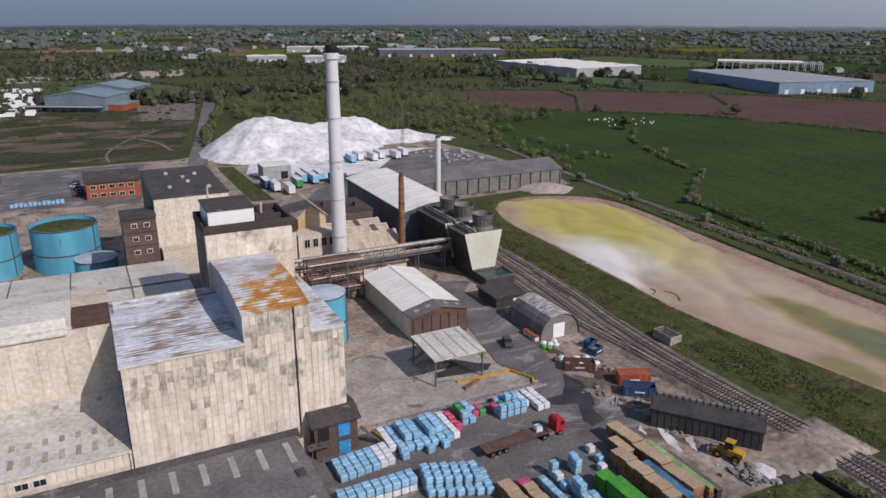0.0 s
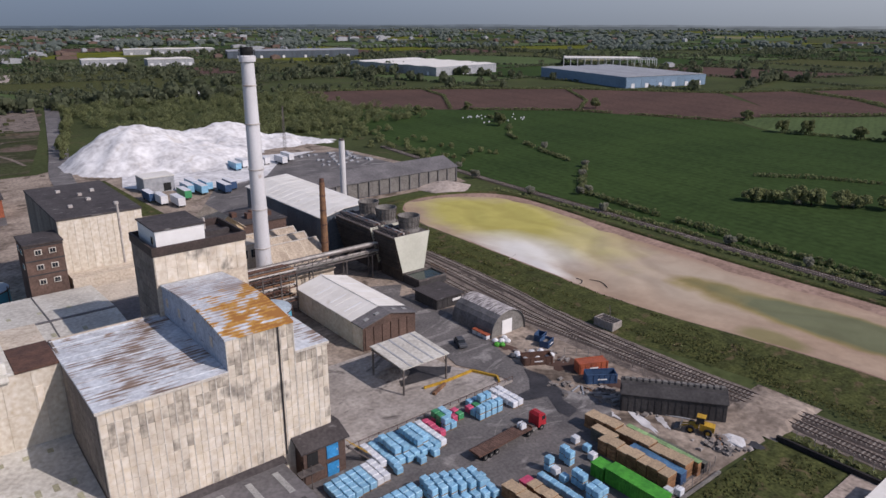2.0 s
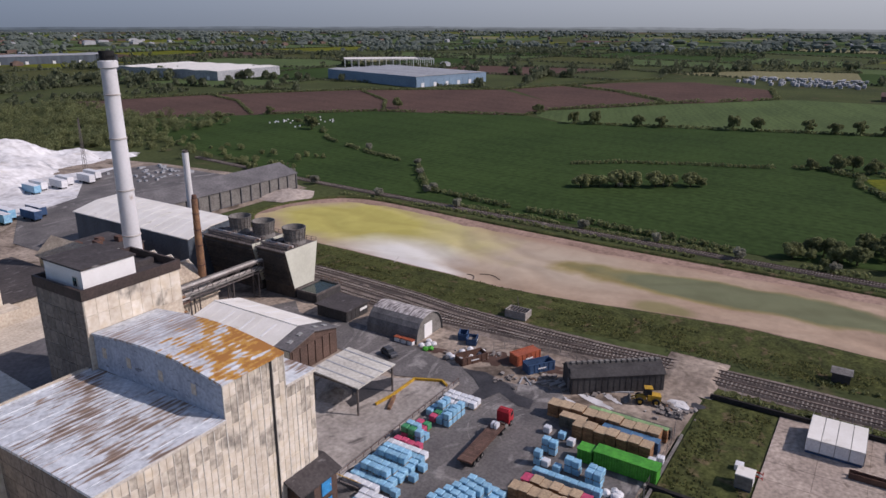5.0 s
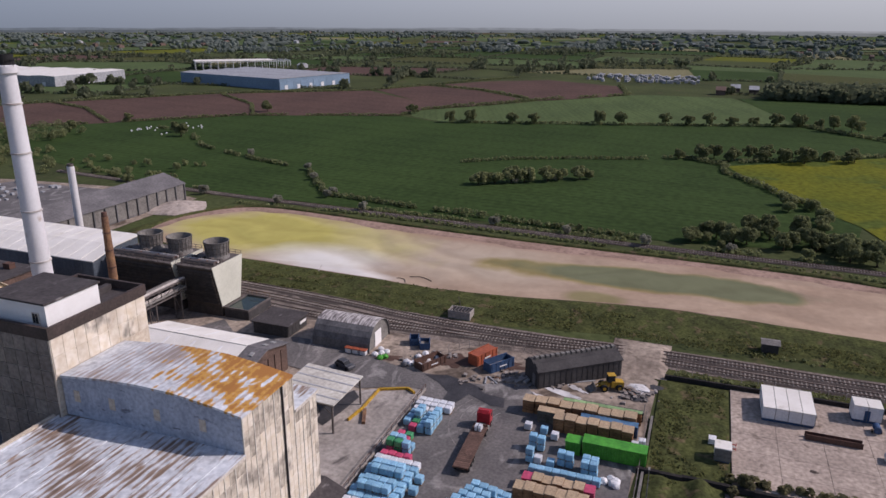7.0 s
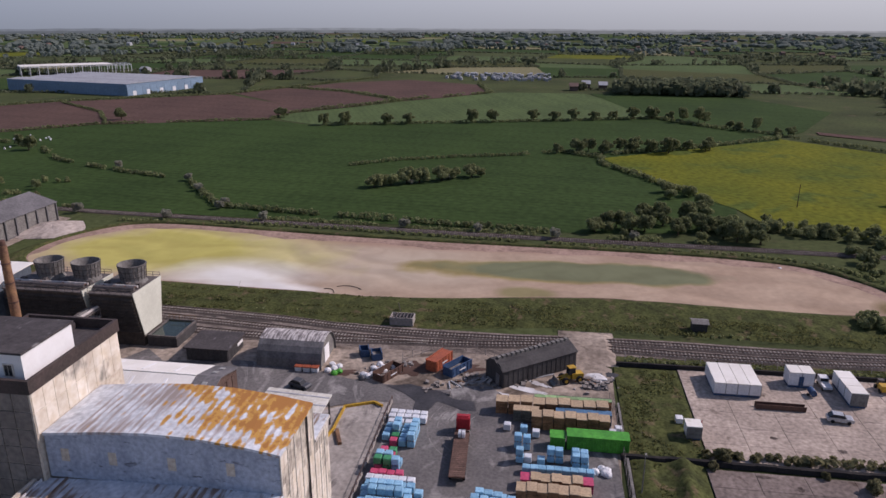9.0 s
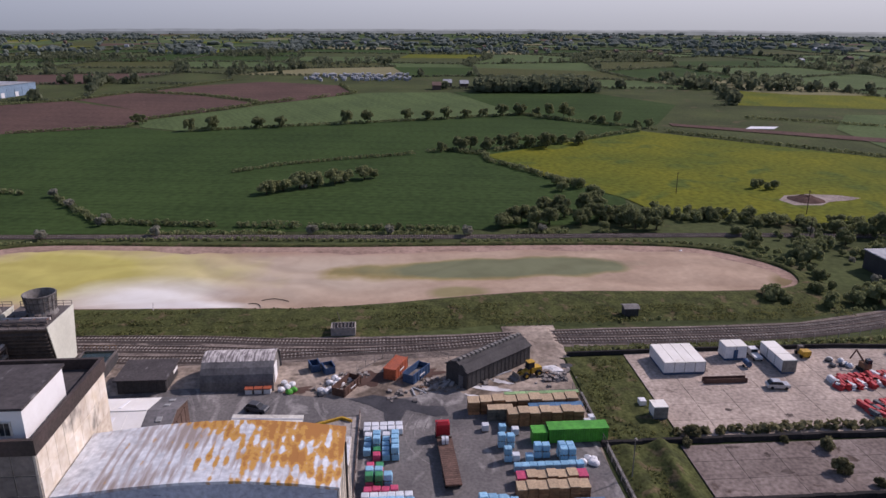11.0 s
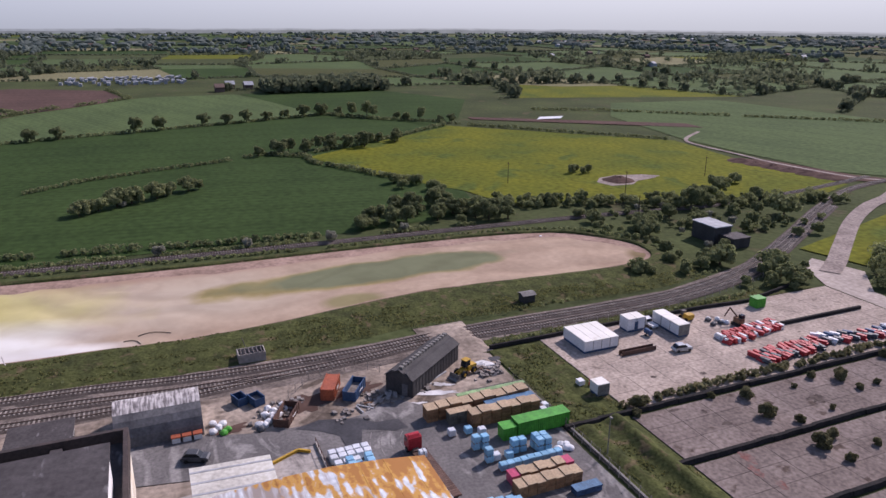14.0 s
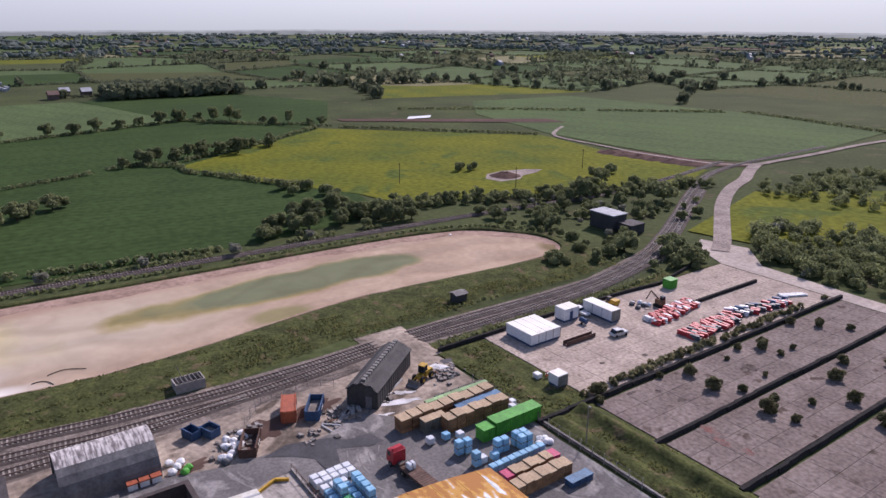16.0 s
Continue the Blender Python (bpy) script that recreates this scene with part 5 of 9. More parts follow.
def sheds():
    # brick-fronted shed with a pale roof
    t = thing("workshop_shed", 64.4, 144, 0, "long workshop with a pale sheet roof and brown panelled front", "building")
    b = part("shell", extrude([(57.8, 0), (57.8, 5.6), (64.4, 7.25), (71.0, 5.6), (71.0, 0)], "y", 129.2, 157.8), M_pale, t, "cream side walls")
    for s, (xa, za, xb, zb) in enumerate(((57.3, 5.75, 64.4, 7.5), (64.4, 7.5, 71.5, 5.75))):
        r = part("roof", slab([(xa, za), (xb, zb)], 0.2, "y", 133.2, 158.2), M_whiteroof, t, "pale cream roof sheets")
        part("front_roof", slab([(xa, za - 0.02), (xb, zb - 0.02)], 0.22, "y", 128.6, 133.15), M_greyroof, t, "dark grey felted front of the roof")
        ang = math.degrees(math.atan2(zb - za, xb - xa))
        for k in (0.32, 0.7):
            x = xa + (xb - xa) * k
            piece("skylight", 1.1, 0.9, 0.15, M_rooflight, t, Matrix.Translation((x, 130.8, za + (zb - za) * k)) @ pose(0, 0, 0, 0, -ang))
        for j in range(3):
            x = xa + (xb - xa) * 0.5
            piece("rooflight", 4.6, 0.5, 0.05, M_white, r, Matrix.Translation((x, 138 + 6.2 * j, (za + zb) / 2)) @ pose(0, 0, 0, 0, -ang))
    for j in range(8):
        part("roof_seam", slab([(57.3, 5.78), (64.4, 7.53), (71.5, 5.78)], 0.1, "y", 136 + 3 * j, 136.12 + 3 * j), M_whiteroof, t)
    part("front_wall", extrude([(57.6, 0), (57.6, 5.62), (64.4, 7.3), (71.2, 5.62), (71.2, 0)], "y", 129.0, 129.19), M_brown, t, "brown brick front wall")
    panels(b, "south", 128.98, 57.9, 70.9, 0.3, 5.4, 6, 1, M_brown, gap=0.3, thick=0.16)
    panels(b, "west", 57.78, 130, 157.6, 0.3, 5.4, 8, 1, M_pale)
    part("ridge", box(64.2, 64.6, 133.2, 158.2, 7.45, 7.6), M_whiteroof, t)
    part("side_stair", box(71.1, 72.6, 131, 133, 0, 2.4), M_brown, t)
    # canopy
    t = thing("canopy", 59, 114, 0, "open steel canopy with a pale sheet roof over the weighing bay", "canopy")
    part("roof", slab([(108.6, 5.75), (119.8, 6.3)], 0.22, "x", 53.2, 64.2), M_paleroof, t)
    for k in range(4):
        part("roof_strip", slab([(108.6, 5.8), (119.8, 6.35)], 0.1, "x", 54.9 + 2.6 * k, 55.3 + 2.6 * k), M_greywh, t)
    for x in (53.6, 63.8):
        for y in (109.1, 119.3):
            part("post", box(x - 0.14, x + 0.14, y - 0.14, y + 0.14, 0.09, 5.6), M_steel, t, "dark steel post")
        part("beam", box(x - 0.12, x + 0.12, 108.8, 119.6, 5.25, 5.55), M_steel, t)
        part("brace", rod((x, 109.1, 3.6), (x, 111.2, 5.3), 0.07), M_steel, t)
        part("brace", rod((x, 119.3, 3.6), (x, 117.2, 5.4), 0.07), M_steel, t)
    for y in (109.1, 114.2, 119.3):
        part("beam", box(53.4, 64.0, y - 0.1, y + 0.1, 5.3, 5.55), M_steel, t)
    heap("salt_heap", 57, 117, 3.2, 1.5, M_rubble, "grey heap of rubble under the canopy")
    # slate-blue shed with white roof
    t = thing("slate_blue_shed", 90, 213, 0, "tall slate-blue clad shed with a white sheet roof", "building")
    b = part("shell", extrude([(82.5, 0), (82.5, 11.6), (90, 13.4), (97.5, 13.8), (97.5, 0)], "y", 189, 240), M_slate, t)
    panels(b, "west", 82.48, 189.2, 239.8, 0.2, 11.2, 17, 1, M_slate, gap=0.05)
    panels(b, "south", 188.98, 82.7, 97.3, 0.2, 11.2, 6, 1, M_slate, gap=0.05)
    r = part("roof", slab([(82.1, 11.8), (90, 13.7), (98, 14.1)], 0.25, "y", 188.5, 240.4), M_whiteroof, t, "bright white roof sheets")
    for j in range(12):
        part("roof_seam", slab([(82.1, 11.85), (90, 13.75), (98, 14.15)], 0.1, "y", 192.5 + 4 * j, 192.6 + 4 * j), M_whiteroof, r)
    # dark grey long shed
    t = thing("grey_shed", 143, 250, 0, "long low shed with a dark grey roof and grey buttressed walls", "building")
    b = part("shell", extrude([(241, 0), (241, 6.4), (250.5, 9.5), (260, 6.4), (260, 0)], "x", 104, 177), M_arch, t)
    panels(b, "south", 240.98, 118, 176.8, 0.3, 6.2, 12, 1, M_fan, gap=0.3)
    for k in range(13):
        part("buttress", box(117.9 + 4.9 * k - 0.2, 117.9 + 4.9 * k + 0.2, 240.4, 240.95, 0, 6.2), M_arch, t)
    for s in ((240.5, 6.5, 250.5, 9.75), (250.5, 9.75, 260.5, 6.5)):
        part("roof", slab([(s[0], s[1]), (s[2], s[3])], 0.25, "x", 103.4, 177.6), M_greyroof, t, "dark grey roof sheets")
    heap("spoil_mound", 166, 235.5, 11, 2.6, M_sand, "low beige heap of spoil against the shed")
    # sawtooth roofs
    for k in range(3):
        y = 176.5 + 6.6 * k
        t = thing("sawtooth_shed", 68, y, 0, "small cream-walled shed with a tan sheet slope", "building", "sawtooth sheds")
        part("shell", extrude([(y, 0), (y, 6.0), (y + 4.6, 9.2), (y + 6.4, 6.8), (y + 6.4, 0)], "x", 61 - k * 0.5, 75.4), M_clad_plain, t)
        part("slope", slab([(y - 0.3, 6.0), (y + 4.6, 9.4)], 0.2, "x", 60.6 - k * 0.5, 75.8), M_saw, t, "tan weathered sheet slope")
        part("eaves_trim", box(60.6 - k * 0.5, 75.8, y + 4.35, y + 4.75, 9.4, 9.6), M_batten, t)
        for x in (60.5 - k * 0.5, 75.8):
            part("verge", slab([(y - 0.3, 6.2), (y + 4.6, 9.6)], 0.35, "x", x, x + 0.25), M_batten, t, "pale verge trim")
        for x in (65.6, 70.6):
            part("glazing_bar", slab([(y - 0.25, 6.1), (y + 4.6, 9.5)], 0.15, "x", x, x + 0.2), M_clad_plain, t)
        part("light_slope", slab([(y + 4.6, 9.4), (y + 6.5, 6.9)], 0.2, "x", 60.6 - k * 0.5, 75.8), M_clad_plain, t)
    t = thing("sheet_shed", 68, 172, 0, "low shed with a corrugated brown-grey roof", "building")
    part("shell", box(60.5, 74, 168.6, 176, 0, 4.4), M_clad_plain, t)
    part("roof", slab([(168.2, 4.4), (172.4, 6.2), (176.4, 5.6)], 0.2, "x", 60.2, 74.4), M_saw, t)
    # gabled plant house
    t = thing("plant_house", 54, 190, 0, "gabled brown-stained plant house beside the chimney", "building")
    part("shell", extrude([(48.8, 0), (48.8, 15.4), (52.6, 18.6), (56.6, 15.4), (56.6, 0)], "y", 184, 198), M_plant, t, "ochre-stained walls")
    part("roof", slab([(48.2, 15.2), (52.6, 18.9), (57.2, 15.2)], 0.25, "y", 183.5, 198.5), M_saw, t)
    part("lower_storey", box(47, 58, 178, 184, 0, 12.0), M_clad_plain, t)
    windows(t, "south", 177.9, [(49.3, 9.6), (51.6, 9.6), (53.9, 9.6), (56.2, 9.6)], 1.4, 2.2)
    t = thing("flat_plant_room", 64, 206, 0, "flat-roofed brown plant room with rusty roof plant", "building")
    part("shell", box(58, 76, 198.6, 214, 0, 11), M_brown, t)
    part("roof", box(57.7, 76.3, 198.3, 214.3, 11, 11.3), M_felt, t)
    for k in range(5):
        part("roof_unit", box(60 + 3 * k, 61.6 + 3 * k, 203 + k % 2 * 4, 205 + k % 2 * 4, 11.3, 12.3 + 0.3 * (k % 3)), M_rustdark, t)
    t = thing("felt_roof_block", 45, 190, 0, "low block with a flat dark felt roof", "building")
    part("shell", box(31, 46.5, 178, 206, 0, 13.5), M_clad_plain, t)
    part("roof", box(30.7, 46.8, 177.7, 206.3, 13.5, 13.8), M_felt, t)
    # black box shed and basin
    t = thing("black_shed", 87.5, 141, 0, "flat-roofed black sheet shed with a white sign bar", "building")
    b = part("shell", box(83.4, 91.2, 136.6, 145.4, 0.1, 2.8), M_dark, t)
    panels(b, "south", 136.58, 83.6, 91.0, 0.4, 2.6, 5, 1, M_dark)
    panels(b, "west", 83.38, 136.8, 145.2, 0.4, 2.6, 6, 1, M_dark)
    part("roof", box(82.9, 91.7, 136.1, 145.9, 2.8, 3.05), M_felt, t)
    part("sign", box(88.2, 90.8, 136.42, 136.5, 1.4, 2.0), M_white, t, "white sign bar")
    t = thing("water_basin", 93, 154, 0, "dark open water basin at the cooling tower's foot", "tank")
    part("shell", box(88.4, 97.4, 150.2, 156.8, 0, 2.1), M_dark, t)
    for x0, x1, y0, y1 in ((88.4, 97.4, 150.2, 150.5), (88.4, 97.4, 156.5, 156.8), (88.4, 88.7, 150.5, 156.5), (97.1, 97.4, 150.5, 156.5)):
        part("rim", box(x0, x1, y0, y1, 2.1, 2.55), M_steel, t)
    part("water", box(88.7, 97.1, 150.5, 156.5, 2.1, 2.25), M_water, t, "still dark green water")
    for k in range(6):
        part("rail_post", rod((97.3, 150.3 + 1.25 * k, 2.5), (97.3, 150.3 + 1.25 * k, 3.6), 0.06, seg=5), M_rust, t)
    part("handrail", rod((97.3, 150.3, 3.6), (97.3, 156.6, 3.6), 0.06, seg=5), M_rust, t)
    # Nissen shed
    t = thing("arched_shed", 88, 123, 0, "arched corrugated-iron shed streaked with lime, white door in its end", "building")
    n = 12
    arcp = [(88 - 5.2 * math.cos(math.pi * i / n), 0.1 + 5.6 * math.sin(math.pi * i / n) ** 0.8) for i in range(n + 1)]
    for j in range(9):
        y0, y1 = 116.6 + 1.5 * j, 116.6 + 1.5 * (j + 1) + 0.06
        part("side_sheet", slab(arcp[:5], 0.12, "y", y0, y1), M_arch, t)
        part("crown_sheet", slab([(u, z + 0.02) for u, z in arcp[4:9]], 0.12, "y", y0, y1), M_archtop, t, "lime-streaked crown sheet")
        part("side_sheet", slab(arcp[8:], 0.12, "y", y0, y1), M_arch, t)
    part("end_wall", extrude([(u, max(0.1, z - 0.15)) for u, z in arcp], "y", 117.0, 117.15), M_fan, t)
    part("end_wall", extrude([(u, max(0.1, z - 0.15)) for u, z in arcp], "y", 129.7, 129.85), M_fan, t)
    part("door", box(86.2, 89.2, 116.85, 116.98, 0.1, 3.4), M_white, t, "white sliding door")
    # long dark shed, turned
    t = thing("long_dark_shed", 88, 74.5, 0, "long dark corrugated shed with a ridge vent", "building")
    m = Matrix.Translation((88.6, 75.0, 0)) @ Matrix.Rotation(math.atan2(-13.4, 10.6), 4, "Z")

    def turned(bm, name, mt, label="", par=None):
        bm.transform(m)
        return part(name, bm, mt, par or t, label)

    hw, hl = 2.9, 9.0
    turned(extrude([(-hw, 0.1), (-hw, 3.6), (-1.6, 4.7), (1.6, 4.7), (hw, 3.6), (hw, 0.1)], "x", -hl, hl), "shell", M_dark)
    for a, c in (((-hw - 0.2, 3.6), (0, 5.15)), ((0, 5.15), (hw + 0.2, 3.6))):
        turned(slab([a, c], 0.15, "x", -hl - 0.2, hl + 0.2), "roof", M_dark)
    for k in range(16):
        turned(box(-8.4 + 1.1 * k, -7.7 + 1.1 * k, -0.4, 0.4, 5.0, 5.45), "ridge_vent", M_fan)
        turned(box(-8.8 + 1.15 * k, -8.65 + 1.15 * k, -hw - 0.06, -hw, 0.2, 3.5), "rib", M_dark)
    turned(box(-hl - 0.12, -hl - 0.02, -1.9, -0.7, 0.1, 2.5), "door", M_arch, "pale grey door")


M_saw = mat("tan_grey_sheets", (0.5, 0.42, 0.32), (0.36, 0.295, 0.225), 0.4, 0.9, 2.0, 0.3, stretch=(2, 0.6, 1))
M_plant = mat("ochre_stained_render", (0.6, 0.47, 0.3), (0.45, 0.31, 0.17), 0.25, 0.9, 2.0, 0.2, stretch=(1, 1, 0.4), stain=((0.62, 0.53, 0.4), 0.2, 0.55, (1, 1, 1)))


def heap(name, x, y, r, h, m, label, seed=1, group=""):
    bm = bmesh.new()
    n, k = 18, 6
    rows = []
    for i in range(k):
        f = 1 - i / k
        rows.append([bm.verts.new((x + r * f * math.cos(a) * (1 + 0.25 * noise.noise((math.cos(a) * 2 + seed, math.sin(a) * 2, i * 0.4))), y + r * f * math.sin(a) * (1 + 0.25 * noise.noise((math.cos(a) * 2, math.sin(a) * 2 + seed, i * 0.4))),
                                  0.05 + h * (i / k) ** 0.9 * (1 + 0.3 * noise.noise((a * 2, i, seed))))) for a in [2 * math.pi * j / n for j in range(n)]])
    for a, c in zip(rows, rows[1:]):
        for i in range(n):
            j = (i + 1) % n
            bm.faces.new((a[i], a[j], c[j], c[i]))
    bm.faces.new(rows[-1])
    return alone(name, bm, m, label, "heap", group)


def cooling():
    for k, (y0, y1, fans) in enumerate(((157.2, 167.4, (161.5,)), (168.6, 187.0, (172.3, 181.0)))):
        t = thing("cooling_tower", 91.5, (y0 + y1) / 2, 0, "timber cooling tower with cream end panel, louvred sides and fan stacks", "cooling tower", "cooling towers")
        prof = [(88.2, 0), (88.2, 3.2), (85.9, 12.4), (97.0, 12.4), (95.2, 3.2), (95.2, 0)]
        part("body", extrude(prof, "y", y0 + 0.2, y1 - 0.2), M_louvre, t, "dark weathered timber casing")
        part("end_panel", extrude([(88.3, 2.6), (85.8, 12.9), (97.2, 12.9), (95.3, 2.6)], "y", y0, y0 + 0.15), M_cool, t, "smooth cream end panel")
        for j in range(11):
            z = 3.6 + 0.8 * j
            x = 88.2 - 2.3 * (z - 3.2) / 9.2
            part("louvre", hexa(bmesh.new(), [(x - 0.55, y0 + 0.3, z - 0.3), (x, y0 + 0.3, z + 0.1), (x, y1 - 0.3, z + 0.1), (x - 0.55, y1 - 0.3, z - 0.3), (x - 0.55, y0 + 0.3, z - 0.2), (x, y0 + 0.3, z + 0.2), (x, y1 - 0.3, z + 0.2), (x - 0.55, y1 - 0.3, z - 0.2)]), M_louvre, t)
        part("deck", box(85.7, 97.2, y0 + 0.16, y1, 12.4, 12.65), M_steel, t)
        for fy in fans:
            s = part("fan_cowl", tube(93.6, fy, [(2.9, 12.65), (2.55, 13.6), (2.65, 15.2), (2.95, 16.8), (2.8, 16.8), (2.45, 15.2), (2.35, 13.0)]), M_fan, t, "grey ribbed fan stack")
            for a in range(20):
                c, d = math.cos(a * math.pi / 10), math.sin(a * math.pi / 10)
                part("rib", rod((93.6 + 2.62 * c, fy + 2.62 * d, 13.4), (93.6 + 2.96 * c, fy + 2.96 * d, 16.75), 0.06, seg=4), M_steel, s)
            for z, rr in ((14.2, 2.64), (15.4, 2.74), (16.6, 2.96)):
                part("hoop", tube(93.6, fy, [(rr, z), (rr + 0.08, z), (rr + 0.08, z + 0.14), (rr, z + 0.14)], close=False), M_steel, s)
        for side in (85.8, 97.1):
            n = int((y1 - y0) / 1.7)
            for j in range(n + 1):
                yy = y0 + 0.2 + (y1 - y0 - 0.4) * j / n
                part("rail_post", rod((side, yy, 12.6), (side, yy, 13.75), 0.06, seg=4), M_steel, t)
            for z in (13.15, 13.75):
                part("handrail", rod((side, y0 + 0.2, z), (side, y1 - 0.2, z), 0.05, seg=4), M_steel, t)
        part("header_pipe", rod((87.6, y0 + 0.6, 13.3), (87.6, y1 - 0.4, 13.3), 0.42, seg=10), M_steel, t)
        part("header_pipe", rod((89.6, y0 + 1.0, 13.1), (89.6, y1 - 0.4, 13.1), 0.3, seg=10), M_pipe, t)
        for j in range(4):
            yy = y0 + 1.4 + (y1 - y0 - 3) * j / 3
            part("branch_pipe", rod((87.4, yy, 13.2), (91.5, yy, 13.0), 0.2, seg=8), M_rustdark, t)
            part("motor", box(90.2, 91.1, yy - 0.4, yy + 0.5, 12.65, 13.5), M_steel, t)
        part("foot", box(88.4, 95.0, y0 + 0.5, y1 - 0.5, 0, 0.3), M_dark, t)


def pipe_bridge():
    t = thing("pipe_bridge", 60, 166, 0, "long steel pipe bridge carrying grey and pale pipes", "pipe bridge")
    ya, yb = 165.2, 167.2
    for y in (ya, yb):
        for z in (6.6, 9.2):
            part("chord", box(33, 86, y - 0.12, y + 0.12, z - 0.15, z + 0.15), M_steel, t)
        for k in range(14):
            x = 34 + 4 * k
            part("strut", rod((x, y, 6.6), (x, y, 9.2), 0.1, seg=5), M_steel, t)
            if k < 13:
                part("diagonal", rod((x, y, 6.6), (x + 4, y, 9.2), 0.08, seg=5), M_steel, t)
    for j, (y, z, r, m) in enumerate(((165.5, 7.3, 0.35, M_fan), (166.2, 7.2, 0.3, M_pipe), (166.9, 7.3, 0.28, M_pipe), (165.7, 9.5, 0.32, M_pipe), (166.7, 9.45, 0.26, M_fan))):
        part("pipe", rod((32.2, y, z), (86.2, y, z), r, seg=10), m, t)
    for x in (36, 46, 56, 66, 76, 84):
        for y in (ya, yb):
            part("leg", rod((x, y, 0), (x, y, 6.6), 0.18, seg=6), M_steel, t)
        part("brace", rod((x, ya, 0.5), (x, yb, 6.2), 0.08, seg=5), M_steel, t)
    part("walkway", box(33, 86, 167.3, 168.1, 9.15, 9.25), M_steel, t)
    # pipe rack in front of the bridge
    t = thing("pipe_rack", 52, 160, 0, "grimy open steel rack full of pipes and vessels", "pipe rack")
    for x in (44, 48.5, 53, 57):
        for y in (156.5, 160.5, 163.5):
            part("column", box(x - 0.14, x + 0.14, y - 0.14, y + 0.14, 0, 10.4), M_steel, t)
    for z in (3.4, 6.8, 10.2):
        for y in (156.5, 160.5, 163.5):
            part("beam", box(43.8, 57.2, y - 0.12, y + 0.12, z - 0.14, z + 0.14), M_rustdark, t)
        for x in (44, 48.5, 53, 57):
            part("beam", box(x - 0.1, x + 0.1, 156.5, 163.5, z - 0.12, z + 0.12), M_rustdark, t)
        for k in range(4):
            part("pipe", rod((43.5, 157.4 + 1.4 * k, z + 0.4), (57.5, 157.4 + 1.4 * k, z + 0.4), 0.2 + 0.06 * (k % 2), seg=8), (M_pipe, M_rust, M_steel, M_rustdark)[k], t)
    for x, y in ((46, 158.5), (50.6, 158.8), (55, 158.6)):
        part("vessel", tube(x, y, [(0.9, 0.3), (1.1, 0.8), (1.1, 3.0), (0.5, 3.4)], seg=16), M_fan, t)


main_hall()
tower()
west_hall()
annex()


# ---- vehicles, containers and goods ----
def place(bm, m):
    bm.transform(m)
    return bm


def car(x, y, rz, paint, label):
    t = thing("car", x, y, 0, label, "car")
    m = Matrix.Translation((x, y, 0.2)) @ Matrix.Rotation(rz, 4, "Z")
    part("body", place(extrude([(-2.1, 0.3), (-2.15, 0.75), (-1.9, 0.95), (-0.9, 0.98), (1.1, 1.0), (2.0, 0.9), (2.15, 0.6), (2.1, 0.3)], "y", -0.87, 0.87), Matrix()) if False else place(hull([(-2.1, 0.3), (-2.15, 0.75), (-1.9, 0.95), (1.1, 1.0), (2.0, 0.9), (2.15, 0.6), (2.1, 0.3)], 0.87), m), paint, t)
    part("cabin", place(hull([(-1.0, 0.96), (-0.4, 1.5), (1.3, 1.55), (1.9, 0.98)], 0.74), m), M_glass, t, "dark glazed cabin")
    part("roof", place(hull([(-0.45, 1.49), (-0.35, 1.56), (1.25, 1.61), (1.35, 1.53)], 0.7), m), paint, t)
    for u in (-1.35, 1.3):
        for v in (-0.85, 0.85):
            part("wheel", place(rod((u, v - 0.1, 0.32), (u, v + 0.1, 0.32), 0.32, seg=14), m), M_tyre, t)
    return t


def hull(prof, half):
    """A side profile of (along, up) given width."""
    bm = bmesh.new()
    a, c = [bm.verts.new((u, -half, z)) for u, z in prof], [bm.verts.new((u, half, z)) for u, z in prof]
    for i in range(len(prof)):
        j = (i + 1) % len(prof)
        bm.faces.new((a[i], a[j], c[j], c[i]))
    bm.faces.new(a)
    bm.faces.new(c)
    return bm


